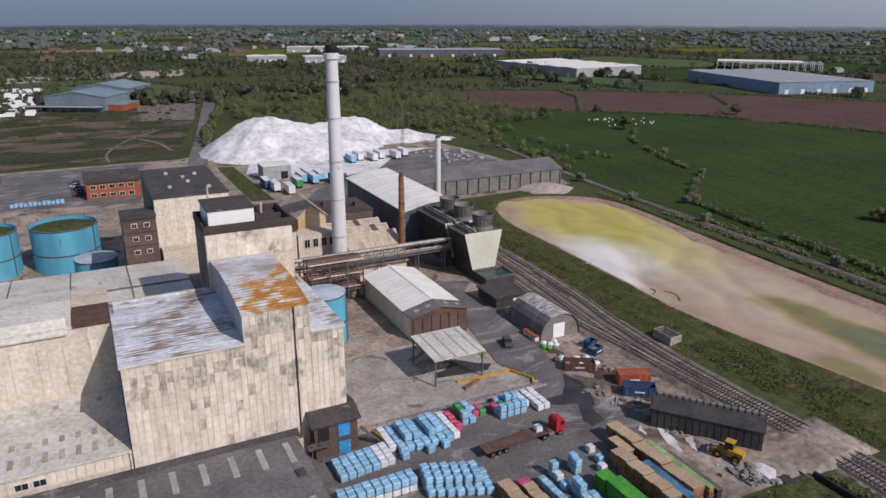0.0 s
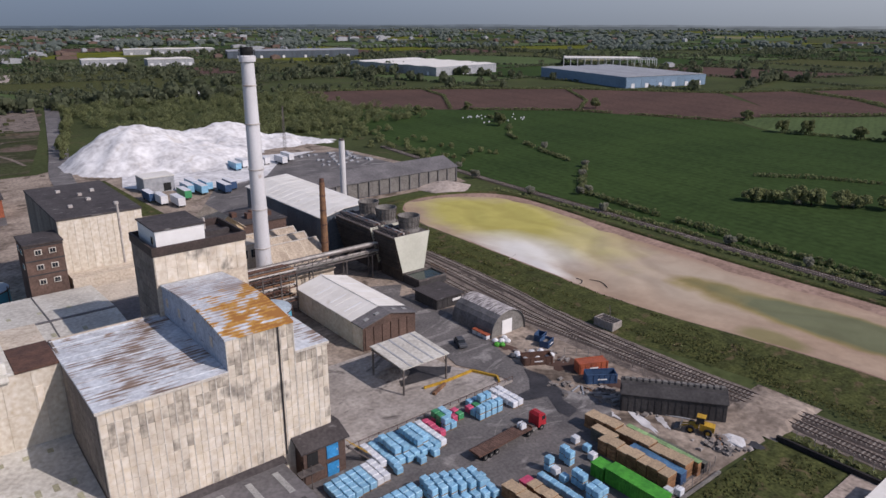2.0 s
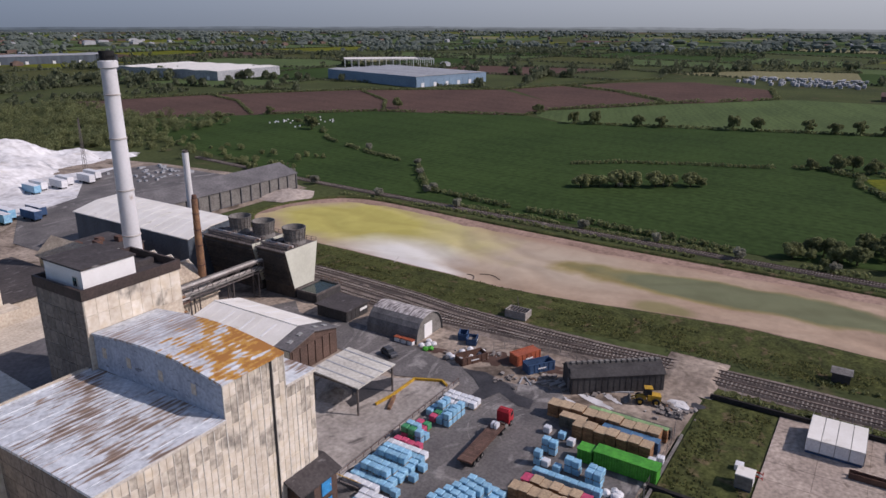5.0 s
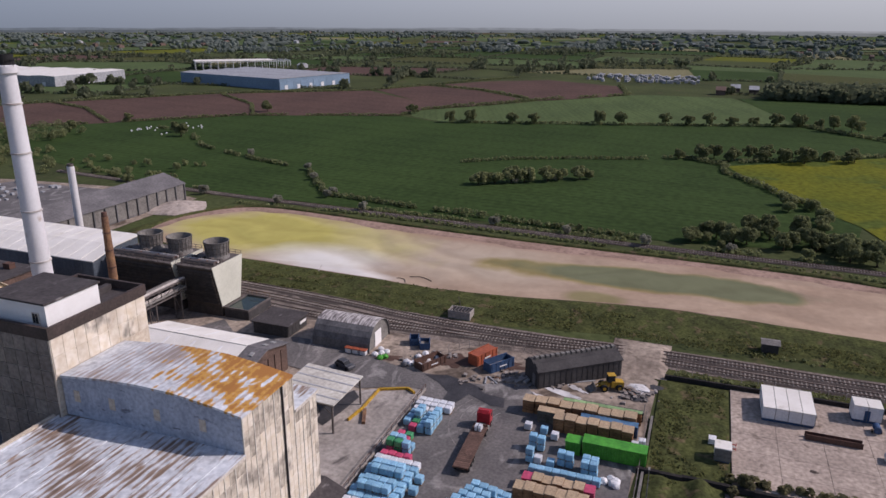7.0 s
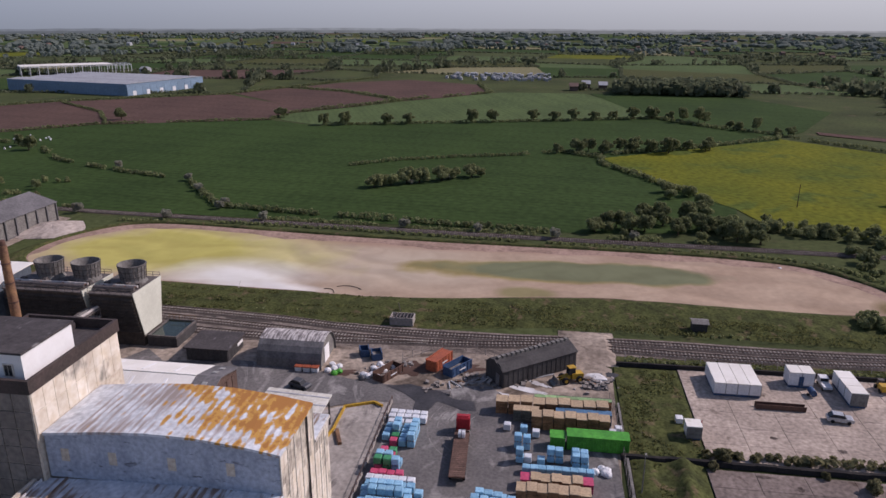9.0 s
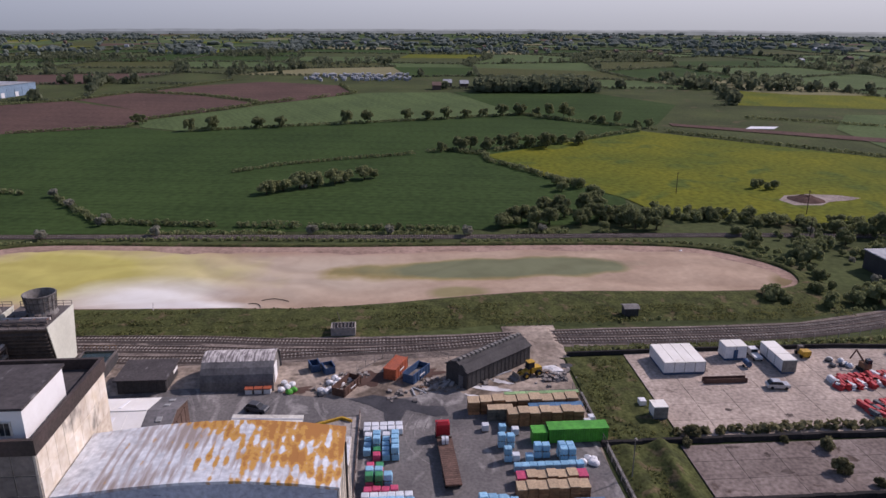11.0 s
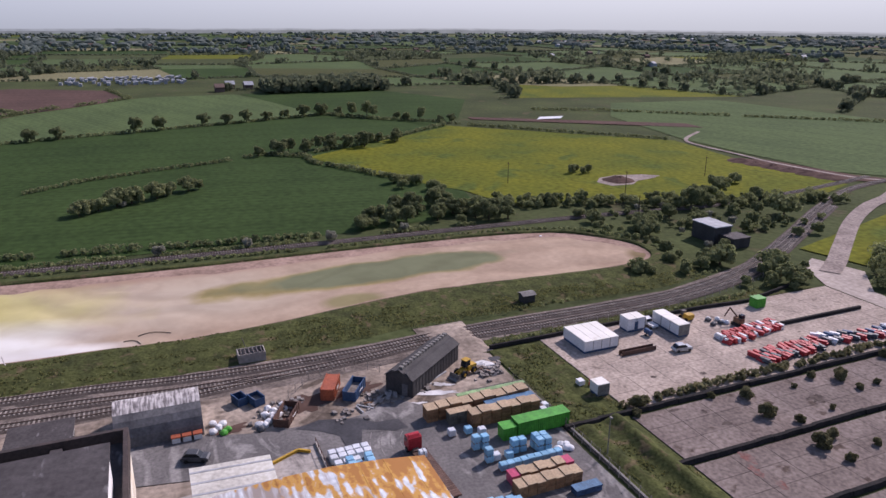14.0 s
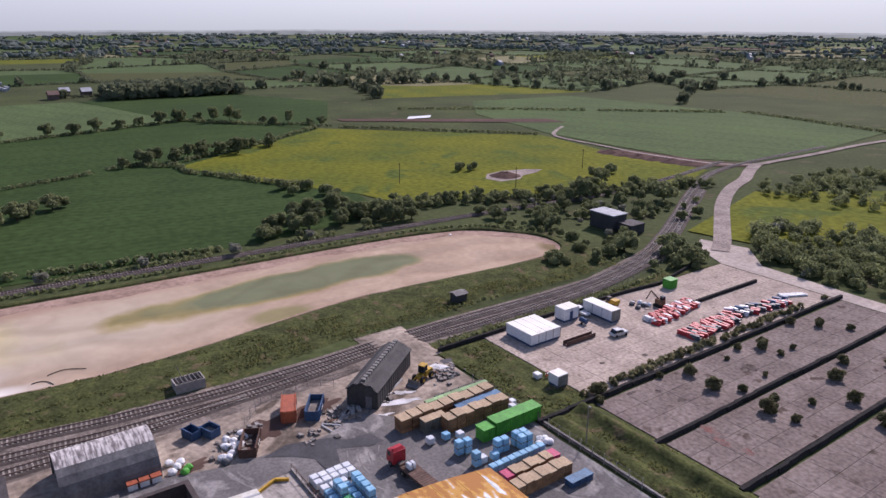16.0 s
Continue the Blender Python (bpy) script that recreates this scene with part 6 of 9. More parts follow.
def lorry():
    t = thing("flatbed_lorry", 58, 85.6, 0, "articulated lorry with a red cab and an empty rusty-brown flatbed", "lorry")
    m = Matrix.Translation((50.2, 85.3, 0.13)) @ Matrix.Rotation(0.045, 4, "Z")

    def P(name, bm, mt, label="", par=None):
        return part(name, place(bm, m), mt, par or t, label)

    bed = P("flatbed", box(0, 12.4, -1.25, 1.25, 1.15, 1.4), M_rustdark, "brown timber-decked trailer bed")
    for k in range(24):
        P("deck_board", box(0.1 + 0.51 * k, 0.56 + 0.51 * k, -1.2, 1.2, 1.4, 1.44), M_deck, par=bed)
    for s in (-0.55, 0.45):
        P("chassis_beam", box(0.3, 12.8, s, s + 0.12, 0.75, 1.15), M_steel)
    P("headboard", box(12.3, 12.42, -1.2, 1.2, 1.4, 1.7), M_rustdark)
    for u in (1.4, 2.7, 4.0, 11.7, 14.9):
        for v in (-1.05, 1.05):
            w = P("wheel", rod((u, v - 0.18, 0.5), (u, v + 0.18, 0.5), 0.5, seg=18), M_tyre)
            P("hub", rod((u, v - 0.2, 0.5), (u, v + 0.2, 0.5), 0.22, seg=10), M_fan, par=w)
    P("tractor_chassis", box(11.0, 15.9, -0.5, 0.5, 0.55, 0.95), M_steel)
    c = P("cab", hull([(14.1, 0.7), (14.1, 2.75), (14.4, 2.9), (15.7, 2.85), (16.0, 2.0), (16.05, 0.7)], 1.15), M_red, "red driver's cab")
    P("windscreen", hull([(15.76, 2.75), (16.02, 2.0), (16.06, 2.0), (15.8, 2.75)], 1.05), M_glass, par=c)
    P("grille", box(16.03, 16.09, -0.9, 0.9, 0.8, 1.8), M_white, par=c)
    for v in (-1.18, 1.14):
        P("side_window", box(14.9, 15.7, v, v + 0.04, 1.85, 2.6), M_glass, par=c)
    P("air_deflector", hull([(14.2, 2.85), (14.5, 3.2), (15.1, 2.92)], 0.9), M_red, par=c)
    P("fuel_tank", rod((12.6, -1.0, 0.7), (13.7, -1.0, 0.7), 0.3, seg=12), M_fan)
    return t


def bundle():
    m = Matrix.Translation((61.3, 85.8, 1.57))
    t = thing("wrapped_bundle", 61.3, 85.8, 1.57, "small white wrapped bundle on the lorry's deck", "bundle")
    part("wrap", place(hull([(-0.6, 0), (-0.65, 0.7), (-0.4, 0.95), (0.45, 0.9), (0.6, 0.6), (0.6, 0)], 0.55), m), M_wrapw, t)
    part("strap", place(box(-0.68, 0.63, -0.05, 0.05, 0, 0.97), m), M_greypl, t)


M_deck = mat("weathered_deck_boards", (0.17, 0.1, 0.075), (0.11, 0.065, 0.05), 0.8, 0.85, vary=0.3)


def pallet_proto(m, tag, cat, group, h=1.25):
    t = thing("wrapped_pallet", 0, 0, -50, tag, cat, group)
    t.location = (0, 0, 0)
    bm = box(-0.6, 0.6, -0.6, 0.6, 0.13, h)
    bmesh.ops.bevel(bm, geom=bm.edges, offset=0.08, segments=1, affect="EDGES")
    part("load", bm, m, t)
    bm = bmesh.new()
    for v in (-0.5, 0, 0.5):
        box(-0.6, 0.6, v - 0.07, v + 0.07, 0, 0.12, bm)
    part("pallet", bm, M_wood, t, "bare timber pallet")
    return t


PROTO, USED = {}, set()


def stack(kind, x, y, z=0.13, rz=0.0):
    """Sets down one wrapped pallet of a kind."""
    if kind not in PROTO:
        m, word = {"b": (M_wrapb, "light blue"), "w": (M_wrapw, "white"), "p": (M_wrapp, "bright pink"), "g": (M_wrapg, "green")}[kind]
        PROTO[kind] = pallet_proto(m, word + " shrink-wrapped pallet of goods in the yard", "pallet", word + " wrapped pallets")
    m = Matrix.Translation((x + RNG.uniform(-0.05, 0.05), y + RNG.uniform(-0.05, 0.05), z)) @ Matrix.Rotation(rz + RNG.uniform(-0.05, 0.05), 4, "Z")
    if kind not in USED:
        USED.add(kind)
        PROTO[kind].matrix_basis = m
        return PROTO[kind]
    return copy_thing(PROTO[kind], m)


RNG = random.Random(11)


def crate(x, y, z, w, d, h, m, top, label, group):
    """A stack of sawn timber or boxed goods: a slatted body, a lid and skids."""
    t = thing("timber_stack", x, y, z, label, "timber stack", group)
    n = max(2, int(h / 0.62))
    for k in range(n):
        j = RNG.uniform(-0.03, 0.03)
        part("layer", box(x - w / 2 + j, x + w / 2 + j, y - d / 2 - j, y + d / 2 - j, z + 0.08 + (h - 0.1) * k / n, z + (h - 0.1) * (k + 1) / n), m, t)
    part("cover", box(x - w / 2 - 0.04, x + w / 2 + 0.04, y - d / 2 - 0.04, y + d / 2 + 0.04, z + h - 0.1, z + h), top, t)
    for s in (-0.3, 0.3):
        part("skid", box(x - w / 2, x + w / 2, y + s * d - 0.06, y + s * d + 0.06, z, z + 0.08), M_wood, t)
    return t


def goods():
    # long columns of pallets against the retaining edge
    for c in range(9):
        x = 37.9 + 1.38 * c
        kind = "w" if c in (0, 8) else "b"
        for r in range(6 if c else 5):
            stack(kind, x, 98.4 - 1.27 * r - (0.25 if c % 2 else 0))
            if kind == "b" and r in (1, 2, 3, 4) and c in (2, 3, 5, 6):
                stack(kind, x, 98.4 - 1.27 * r - (0.25 if c % 2 else 0), 1.4)
    for x, y in ((43.4, 90.2), (46.2, 90.4), (38.9, 90.3)):
        stack("b", x, y)
    for x, y in ((50.3, 98.0), (50.4, 96.7), (50.2, 95.4), (50.5, 94.1)):
        stack("p", x, y)
    mixed = "p b b p g b p g b b".split()
    for i, kind in enumerate(mixed):
        x, y = 52.2 + 1.4 * (i % 4), 97.8 - 1.4 * (i // 4)
        stack(kind, x, y)
        if i in (0, 1, 4, 5, 8):
            stack("g" if kind == "p" else kind, x, y, 1.4)
    for i in range(5):
        for j in range(4):
            if (i, j) in ((0, 0), (4, 3)):
                continue
            kind = "w" if i > 3 else "b"
            if (i, j) in ((0, 1), (1, 1)):
                kind = "pg"[i]
            stack(kind, 59.2 + 1.42 * i, 98.4 - 1.5 * j)
            if kind == "b" and j in (1, 3):
                stack(kind, 59.2 + 1.42 * i, 98.4 - 1.5 * j, 1.4)
    for i in range(2):
        for j in range(5):
            stack("w", 66.6 + 1.4 * i, 98.6 - 1.35 * j)
    # lot in front of the annex
    for i in range(7):
        for j in range(4):
            stack("w" if i in (5, 6) else "b", 28.2 + 1.36 * i, 93.2 - 1.3 * j + 0.35 * i * 0.4)
    for i in range(9):
        for j in range(2):
            for k in range(2):
                stack("b" if j else "w" if k == 0 else "b", 25.8 + 1.36 * i, 83.9 - 1.32 * (1 - j), 0.13 + 1.27 * k)
    # middle lot
    for i in range(7):
        for j in range(4):
            x, y = 39.4 + 1.36 * i - 0.3 * j, 84.2 - 1.36 * j - 0.55 * i
            stack("b", x, y)
            if j < 3 and i < 6:
                stack("b", x, y, 1.4)
    # single pallets
    for x, y, k in ((66.7, 78.6, "w"), (66.3, 75.7, "b"), (65.2, 73.7, "w"), (61.6, 76.5, "b"), (61.3, 75.1, "b"), (57.6, 76.1, "b"), (57.7, 74.8, "w"), (57.3, 72.7, "b"), (58.4, 71.2, "b"), (58.3, 69.9, "b"),
                    (58.4, 67.4, "b"), (58.2, 66.1, "b"), (57.0, 66.0, "b"), (57.1, 67.3, "b"), (66.9, 60.9, "w"), (68.2, 59.9, "w")):
        stack(k, x, y)
        if k == "b" and y < 77 and x < 62 and (x, y) != (57.3, 72.7):
            stack(k, x, y, 1.4)
    for j in range(9):
        stack("b", 54.9, 75.0 - 1.22 * j)
    # timber and boxed stacks by the fence
    G = "timber stacks by the fence"
    for j in range(7):
        crate(68.4, 73.6 - 1.9 * j, 0.13, 2.2, 1.75, 2.6 + 0.2 * (j % 2), M_crate, M_cratetop, "tall stack of tan timber boards", G)
    for j in range(9):
        crate(72.8, 79.9 - 2.2 * j, 0.13, 2.3, 2.0, 2.5 + 0.15 * (j % 3), M_crate, M_cratetop, "tall stack of tan timber boards", G)
    for j in range(3):
        crate(70.3, 77.0 - 1.5 * j, 0.13, 1.7, 1.4, 2.3, M_greyt, M_cratetop, "grey-green weathered stack of boards", G)
    for j in range(6):
        crate(70.75, 69.6 - 1.6 * j, 0.13, 1.5, 1.5, 2.2, M_navy, M_bluelid, "dark blue boxed stack with pale lids", "blue boxed stacks")
    for j in range(7):
        crate(74.6, 73.2 - 1.95 * j, 0.13, 0.9, 1.85, 2.5, M_crate, M_greenlid, "timber stack under a pale green sheet", G)
    for j in range(6):
        crate(76.1, 70.2 - 1.8 * j, 0.05, 0.9, 1.6, 1.9, M_dark, M_greyt, "low stack of dark boards", G)
    for j in range(7):
        kind = M_wrapp if j in (0, 6) else M_crate
        crate(51.6, 75.0 - 1.55 * j, 0.13, 1.9, 1.45, 1.7 + 0.2 * (j % 2), kind, M_wrapp if j in (0, 6) else M_cratetop, "waist-high pink wrapped goods" if j in (0, 6) else "waist-high stack of tan boards", "board stacks in the yard")
    for j in range(7):
        crate(48.6, 75.5 - 1.55 * j, 0.13, 2.1, 1.45, 2.0 + 0.15 * (j % 2), M_crate, M_cratetop, "head-high stack of tan boards", "board stacks in the yard")
    for i in range(3):
        crate(45.6, 67.5 - 1.5 * i, 0.13, 1.6, 1.4, 1.1, M_navy, M_bluelid, "dark blue boxed stack with pale lids", "blue boxed stacks")


M_greyt = mat("weathered_grey_timber", (0.17, 0.17, 0.14), (0.11, 0.11, 0.095), 0.8, 0.9, vary=0.2)
M_bluelid = mat("blue_lid", (0.1, 0.22, 0.36), None, 0.8, 0.6, vary=0.4)
M_greenlid = mat("pale_green_sheet", (0.32, 0.5, 0.22), None, 0.8, 0.6, vary=0.3)


def containers():
    t = thing("green_container", 63.2, 65, 0, "bright green ribbed shipping container with dark door bars", "container")
    part("body", box(61.9, 64.3, 58.7, 68.6, 0.25, 2.75), M_green, t)
    for k in range(24):
        for x0, x1 in ((61.8, 61.9), (64.3, 64.4)):
            part("rib", box(x0, x1, 58.85 + 0.41 * k, 59.05 + 0.41 * k, 0.35, 2.65), M_green, t)
    part("roof_edge", box(61.8, 64.4, 58.6, 68.7, 2.72, 2.82), M_green, t)
    t = thing("green_skip", 62.9, 70.1, 0, "smaller bright green steel box beside the container", "container")
    part("body", box(61.8, 64.0, 68.9, 71.3, 0.13, 2.3), M_green, t)
    for k in range(5):
        part("rib", box(61.7, 61.8, 69.0 + 0.5 * k, 69.2 + 0.5 * k, 0.2, 2.2), M_green, t)
    part("lid", box(61.7, 64.1, 68.85, 71.4, 2.3, 2.42), M_green, t)

    def skip(name, x, y, rz, L, W, H, m, label, full=None):
        t = thing(name, x, y, 0.05, label, "skip")
        mt = Matrix.Translation((x, y, 0.1)) @ Matrix.Rotation(rz, 4, "Z")
        part("floor", place(box(-L / 2 + 0.1, L / 2 - 0.1, -W / 2 + 0.1, W / 2 - 0.1, 0, 0.12), mt), m, t)
        for s in (-1, 1):
            part("side", place(hexa(bmesh.new(), [(-L / 2, s * W / 2 - 0.04, 0), (L / 2, s * W / 2 - 0.04, 0), (L / 2, s * W / 2 + 0.04, 0), (-L / 2, s * W / 2 + 0.04, 0), (-L / 2, s * W / 2 - 0.04, H), (L / 2, s * W / 2 - 0.04, H), (L / 2, s * W / 2 + 0.04, H), (-L / 2, s * W / 2 + 0.04, H)]), mt), m, t)
            part("end", place(box(s * L / 2 - 0.04, s * L / 2 + 0.04, -W / 2 + 0.05, W / 2 - 0.05, 0, H * 0.96), mt), m, t)
            for k in range(6):
                part("rib", place(box(-L / 2 + 0.3 + k * (L - 0.6) / 5 - 0.06, -L / 2 + 0.3 + k * (L - 0.6) / 5 + 0.06, s * (W / 2 + 0.09) - 0.05, s * (W / 2 + 0.09) + 0.05, 0.1, H), mt), m, t)
            part("rim", place(box(-L / 2, L / 2, s * W / 2 - 0.09, s * W / 2 + 0.09, H, H + 0.12), mt), m, t)
        if full:
            part("load", place(box(-L / 2 + 0.12, L / 2 - 0.12, -W / 2 + 0.12, W / 2 - 0.12, H * 0.3, H * full), mt), M_rubble if full < 0.9 else m, t)
        part("lettering_bar", place(box(-0.9, 0.9, -W / 2 - 0.16, -W / 2 - 0.14, H * 0.45, H * 0.6), mt), M_whitepl, t, "white lettering bar")
        return t

    skip("roll_off_container", 88.6, 93.6, -0.43, 6.2, 2.4, 2.2, M_orange, "closed orange-red steel roll-off container", 1.0)
    skip("roll_off_skip", 86.6, 89.6, -0.6, 6.0, 2.4, 1.9, M_navy, "open navy blue roll-off skip with rusty floor", 0.35)
    skip("rusty_skip", 82.7, 102.9, -0.5, 6.2, 2.6, 1.6, M_rustdark, "open rusty brown scrap skip")
    skip("blue_skip", 91.0, 109.8, 0.35, 2.6, 1.8, 1.6, M_navy, "small dark blue waste skip")
    skip("blue_skip", 90.0, 107.0, 0.35, 2.9, 2.0, 1.5, M_navy, "small dark blue waste skip standing tilted", 0.5)
    for k in range(3):
        t = thing("red_bin", 82.1, 121.0 - 1.7 * k, 0.05, "red-topped white waste bin by the arched shed", "bin", "red bins")
        part("body", box(81.6, 82.6, 120.4 - 1.7 * k, 121.7 - 1.7 * k, 0.17, 1.1), M_whitepl, t)
        part("lid", box(81.5, 82.7, 120.3 - 1.7 * k, 121.8 - 1.7 * k, 1.1, 1.3), M_orange, t)
    for i, (x, y, m, w) in enumerate(((82.6, 115.2, M_whitepl, "white"), (83.6, 114.2, M_whitepl, "white"), (81.6, 113.6, M_green, "bright green"), (82.4, 112.8, M_green, "bright green"), (84.6, 113.4, M_whitepl, "white"), (85.2, 115.0, M_whitepl, "white"))):
        sack(x, y, m, w + " bulk bag of waste beside the shed")
    for i in range(9):
        sack(80.6 + 0.75 * i + RNG.uniform(-0.6, 0.6), 108.4 - 0.8 * i + RNG.uniform(-0.8, 0.8), M_whitepl if i % 3 else M_greypl, ("white" if i % 3 else "dark grey") + " sack dumped on the scrap heap")
    for i in range(7):
        sack(55.6 + RNG.uniform(0, 1.6), 62.2 + RNG.uniform(0, 2.4), M_whitepl, "white roll of sheeting dumped in the yard")
    bm = bmesh.new()
    for i in range(170):
        x, y = RNG.choice(((84.5, 105.5, 5), (86.5, 101.5, 3), (80, 92, 2.6), (82.5, 85, 2.4), (84.5, 64, 3.5), (83, 78, 1.4), (86, 62, 4)))[:2]
        x, y, s = x + RNG.gauss(0, 1.6), y + RNG.gauss(0, 1.8), RNG.uniform(0.15, 0.5)
        place_rock(bm, x, y, s)
    alone("rubble", bm, M_rubble, "scattered rubble, planks and scrap on the ground", "rubble", kind="stuff")
    heap("powder_mound", 87.6, 62.4, 2.2, 0.6, M_powder, "small white heap of spilt powder")
    rp = random.Random(41)
    for cx, cy, rx, ry, a, m, w in ((81.2, 76, 1.0, 5.2, -0.35, M_powder, "white dusty"), (83.6, 73.4, 0.7, 2.6, -0.5, M_powder, "white dusty"), (78.8, 81.5, 0.8, 3.2, -0.2, M_powder, "white dusty"), (84.2, 62.4, 1.6, 2.6, 0.3, M_wet, "dark damp"), (89.2, 59.2, 1.2, 1.6, 0.0, M_wet, "dark damp"), (86.3, 98.5, 3.2, 4.4, 0.4, M_plough, "bare brown"), (87.5, 89, 2.4, 5.0, 0.15, M_plough, "bare brown"), (82.6, 112.5, 1.6, 3.6, 0.2, M_plough, "bare brown")):
        pts = []
        for i in range(22):
            u, q = i * math.tau / 22, rp.uniform(0.6, 1.15)
            px, py = rx * q * math.cos(u), ry * q * math.sin(u)
            pts.append((cx + px * math.cos(a) - py * math.sin(a), cy + px * math.sin(a) + py * math.cos(a)))
        sheet("ground_stain", pts, 0.115 if m is not M_plough else 0.108, m, w + " patch on the trodden yard ground", "stain")
    for i, (x, y, a, ln) in enumerate(((85.6, 74.4, 2.1, 9.0), (84.2, 80.4, 1.9, 3.0), (81.0, 89.2, 0.8, 3.4), (81.9, 88.0, 1.3, 2.6), (80.4, 90.4, 0.2, 2.8), (85.4, 63.2, 0.7, 2.6), (86.6, 61.4, 1.5, 2.0), (84.4, 105.2, 0.5, 3.0), (86.0, 103.6, 2.4, 2.4), (82.6, 106.8, 1.2, 2.2))):
        alone("plank", place(box(-ln / 2, ln / 2, -0.14, 0.14, 0, 0.16), Matrix.Translation((x, y, 0.12 + 0.02 * i)) @ Matrix.Rotation(a, 4, "Z")), M_greywh if i % 2 == 0 else M_rust, ("pale weathered" if i % 2 == 0 else "rusty brown") + " plank lying on the littered yard ground", "plank", "scrap planks")
    for i in range(10):
        sack(82.4 + rp.uniform(-1.6, 4.2), 108.6 - rp.uniform(0, 4.6), M_whitepl if i % 4 else M_greywh, "crumpled pale sack dumped on the scrap heap")
    for k in range(4):
        t = thing("concrete_plank", 82.5 + 0.4 * k, 86.2 - 1.2 * k, 0.05, "long grey concrete beam lying on the ground", "beam", "concrete beams")
        part("beam", place(box(-2.2, 2.2, -0.35, 0.35, 0.02, 0.4), Matrix.Translation((82.0 + 0.7 * k, 86.4 - 1.3 * k, 0.05)) @ Matrix.Rotation(-0.9 + 0.2 * k, 4, "Z")), M_grit, t)


def place_rock(bm, x, y, s):
    v = [(x + s * (1.4 if k & 1 else -1.4) * RNG.uniform(0.5, 1), y + s * (1 if k & 2 else -1) * RNG.uniform(0.5, 1), 0.05 + (s * RNG.uniform(0.6, 1.2) if k & 4 else 0)) for k in range(8)]
    hexa(bm, [v[0], v[1], v[3], v[2], v[4], v[5], v[7], v[6]])


def sack(x, y, m, label):
    bm = bmesh.new()
    bmesh.ops.create_icosphere(bm, subdivisions=2, radius=0.7)
    sd = RNG.random() * 9
    for v in bm.verts:
        v.co *= 1 + 0.25 * noise.noise(v.co * 2 + Vector((sd, 0, 0)))
        v.co.z = max(-0.35, v.co.z * 0.8)
    bm.transform(Matrix.Translation((x, y, 0.4)))
    return alone("bulk_bag", bm, m, label, "bag", "bulk bags")


def loader():
    t = thing("wheel_loader", 86, 67.6, 0, "yellow wheel loader with a raised grey bucket", "loader")
    m = Matrix.Translation((85.4, 67.9, 0.1)) @ Matrix.Rotation(1.98, 4, "Z") @ Matrix.Scale(0.92, 4)

    def P(name, bm, mt, label="", par=None):
        return part(name, place(bm, m), mt, par or t, label)

    P("rear_body", hull([(-3.2, 0.9), (-3.2, 1.9), (-0.6, 2.1), (-0.6, 0.8)], 0.85), M_yellowp)
    P("front_frame", hull([(-0.4, 0.8), (-0.4, 1.6), (1.4, 1.4), (1.4, 0.8)], 0.5), M_yellowp)
    c = P("cab", hull([(-1.4, 1.9), (-1.3, 3.3), (-0.1, 3.3), (0.2, 1.9)], 0.7), M_glass, "glazed cab")
    P("cab_roof", box(-1.5, 0.1, -0.75, 0.75, 3.3, 3.45), M_yellowp, par=c)
    for u in (-2.2, 0.9):
        for v in (-1.05, 1.05):
            w = P("wheel", rod((u, v - 0.25, 0.75), (u, v + 0.25, 0.75), 0.75, seg=18), M_tyre)
            P("rim", rod((u, v - 0.27, 0.75), (u, v + 0.27, 0.75), 0.36, seg=12), M_yellowp, par=w)
    for v in (-0.45, 0.45):
        P("lift_arm", rod((0.0, v, 1.7), (2.8, v, 0.8), 0.14), M_yellowp)
    P("bucket", hull([(2.6, 0.2), (2.6, 1.2), (2.8, 1.3), (3.0, 0.5), (3.9, 0.2), (3.8, 0.1)], 1.35), M_fan, "grey steel bucket")


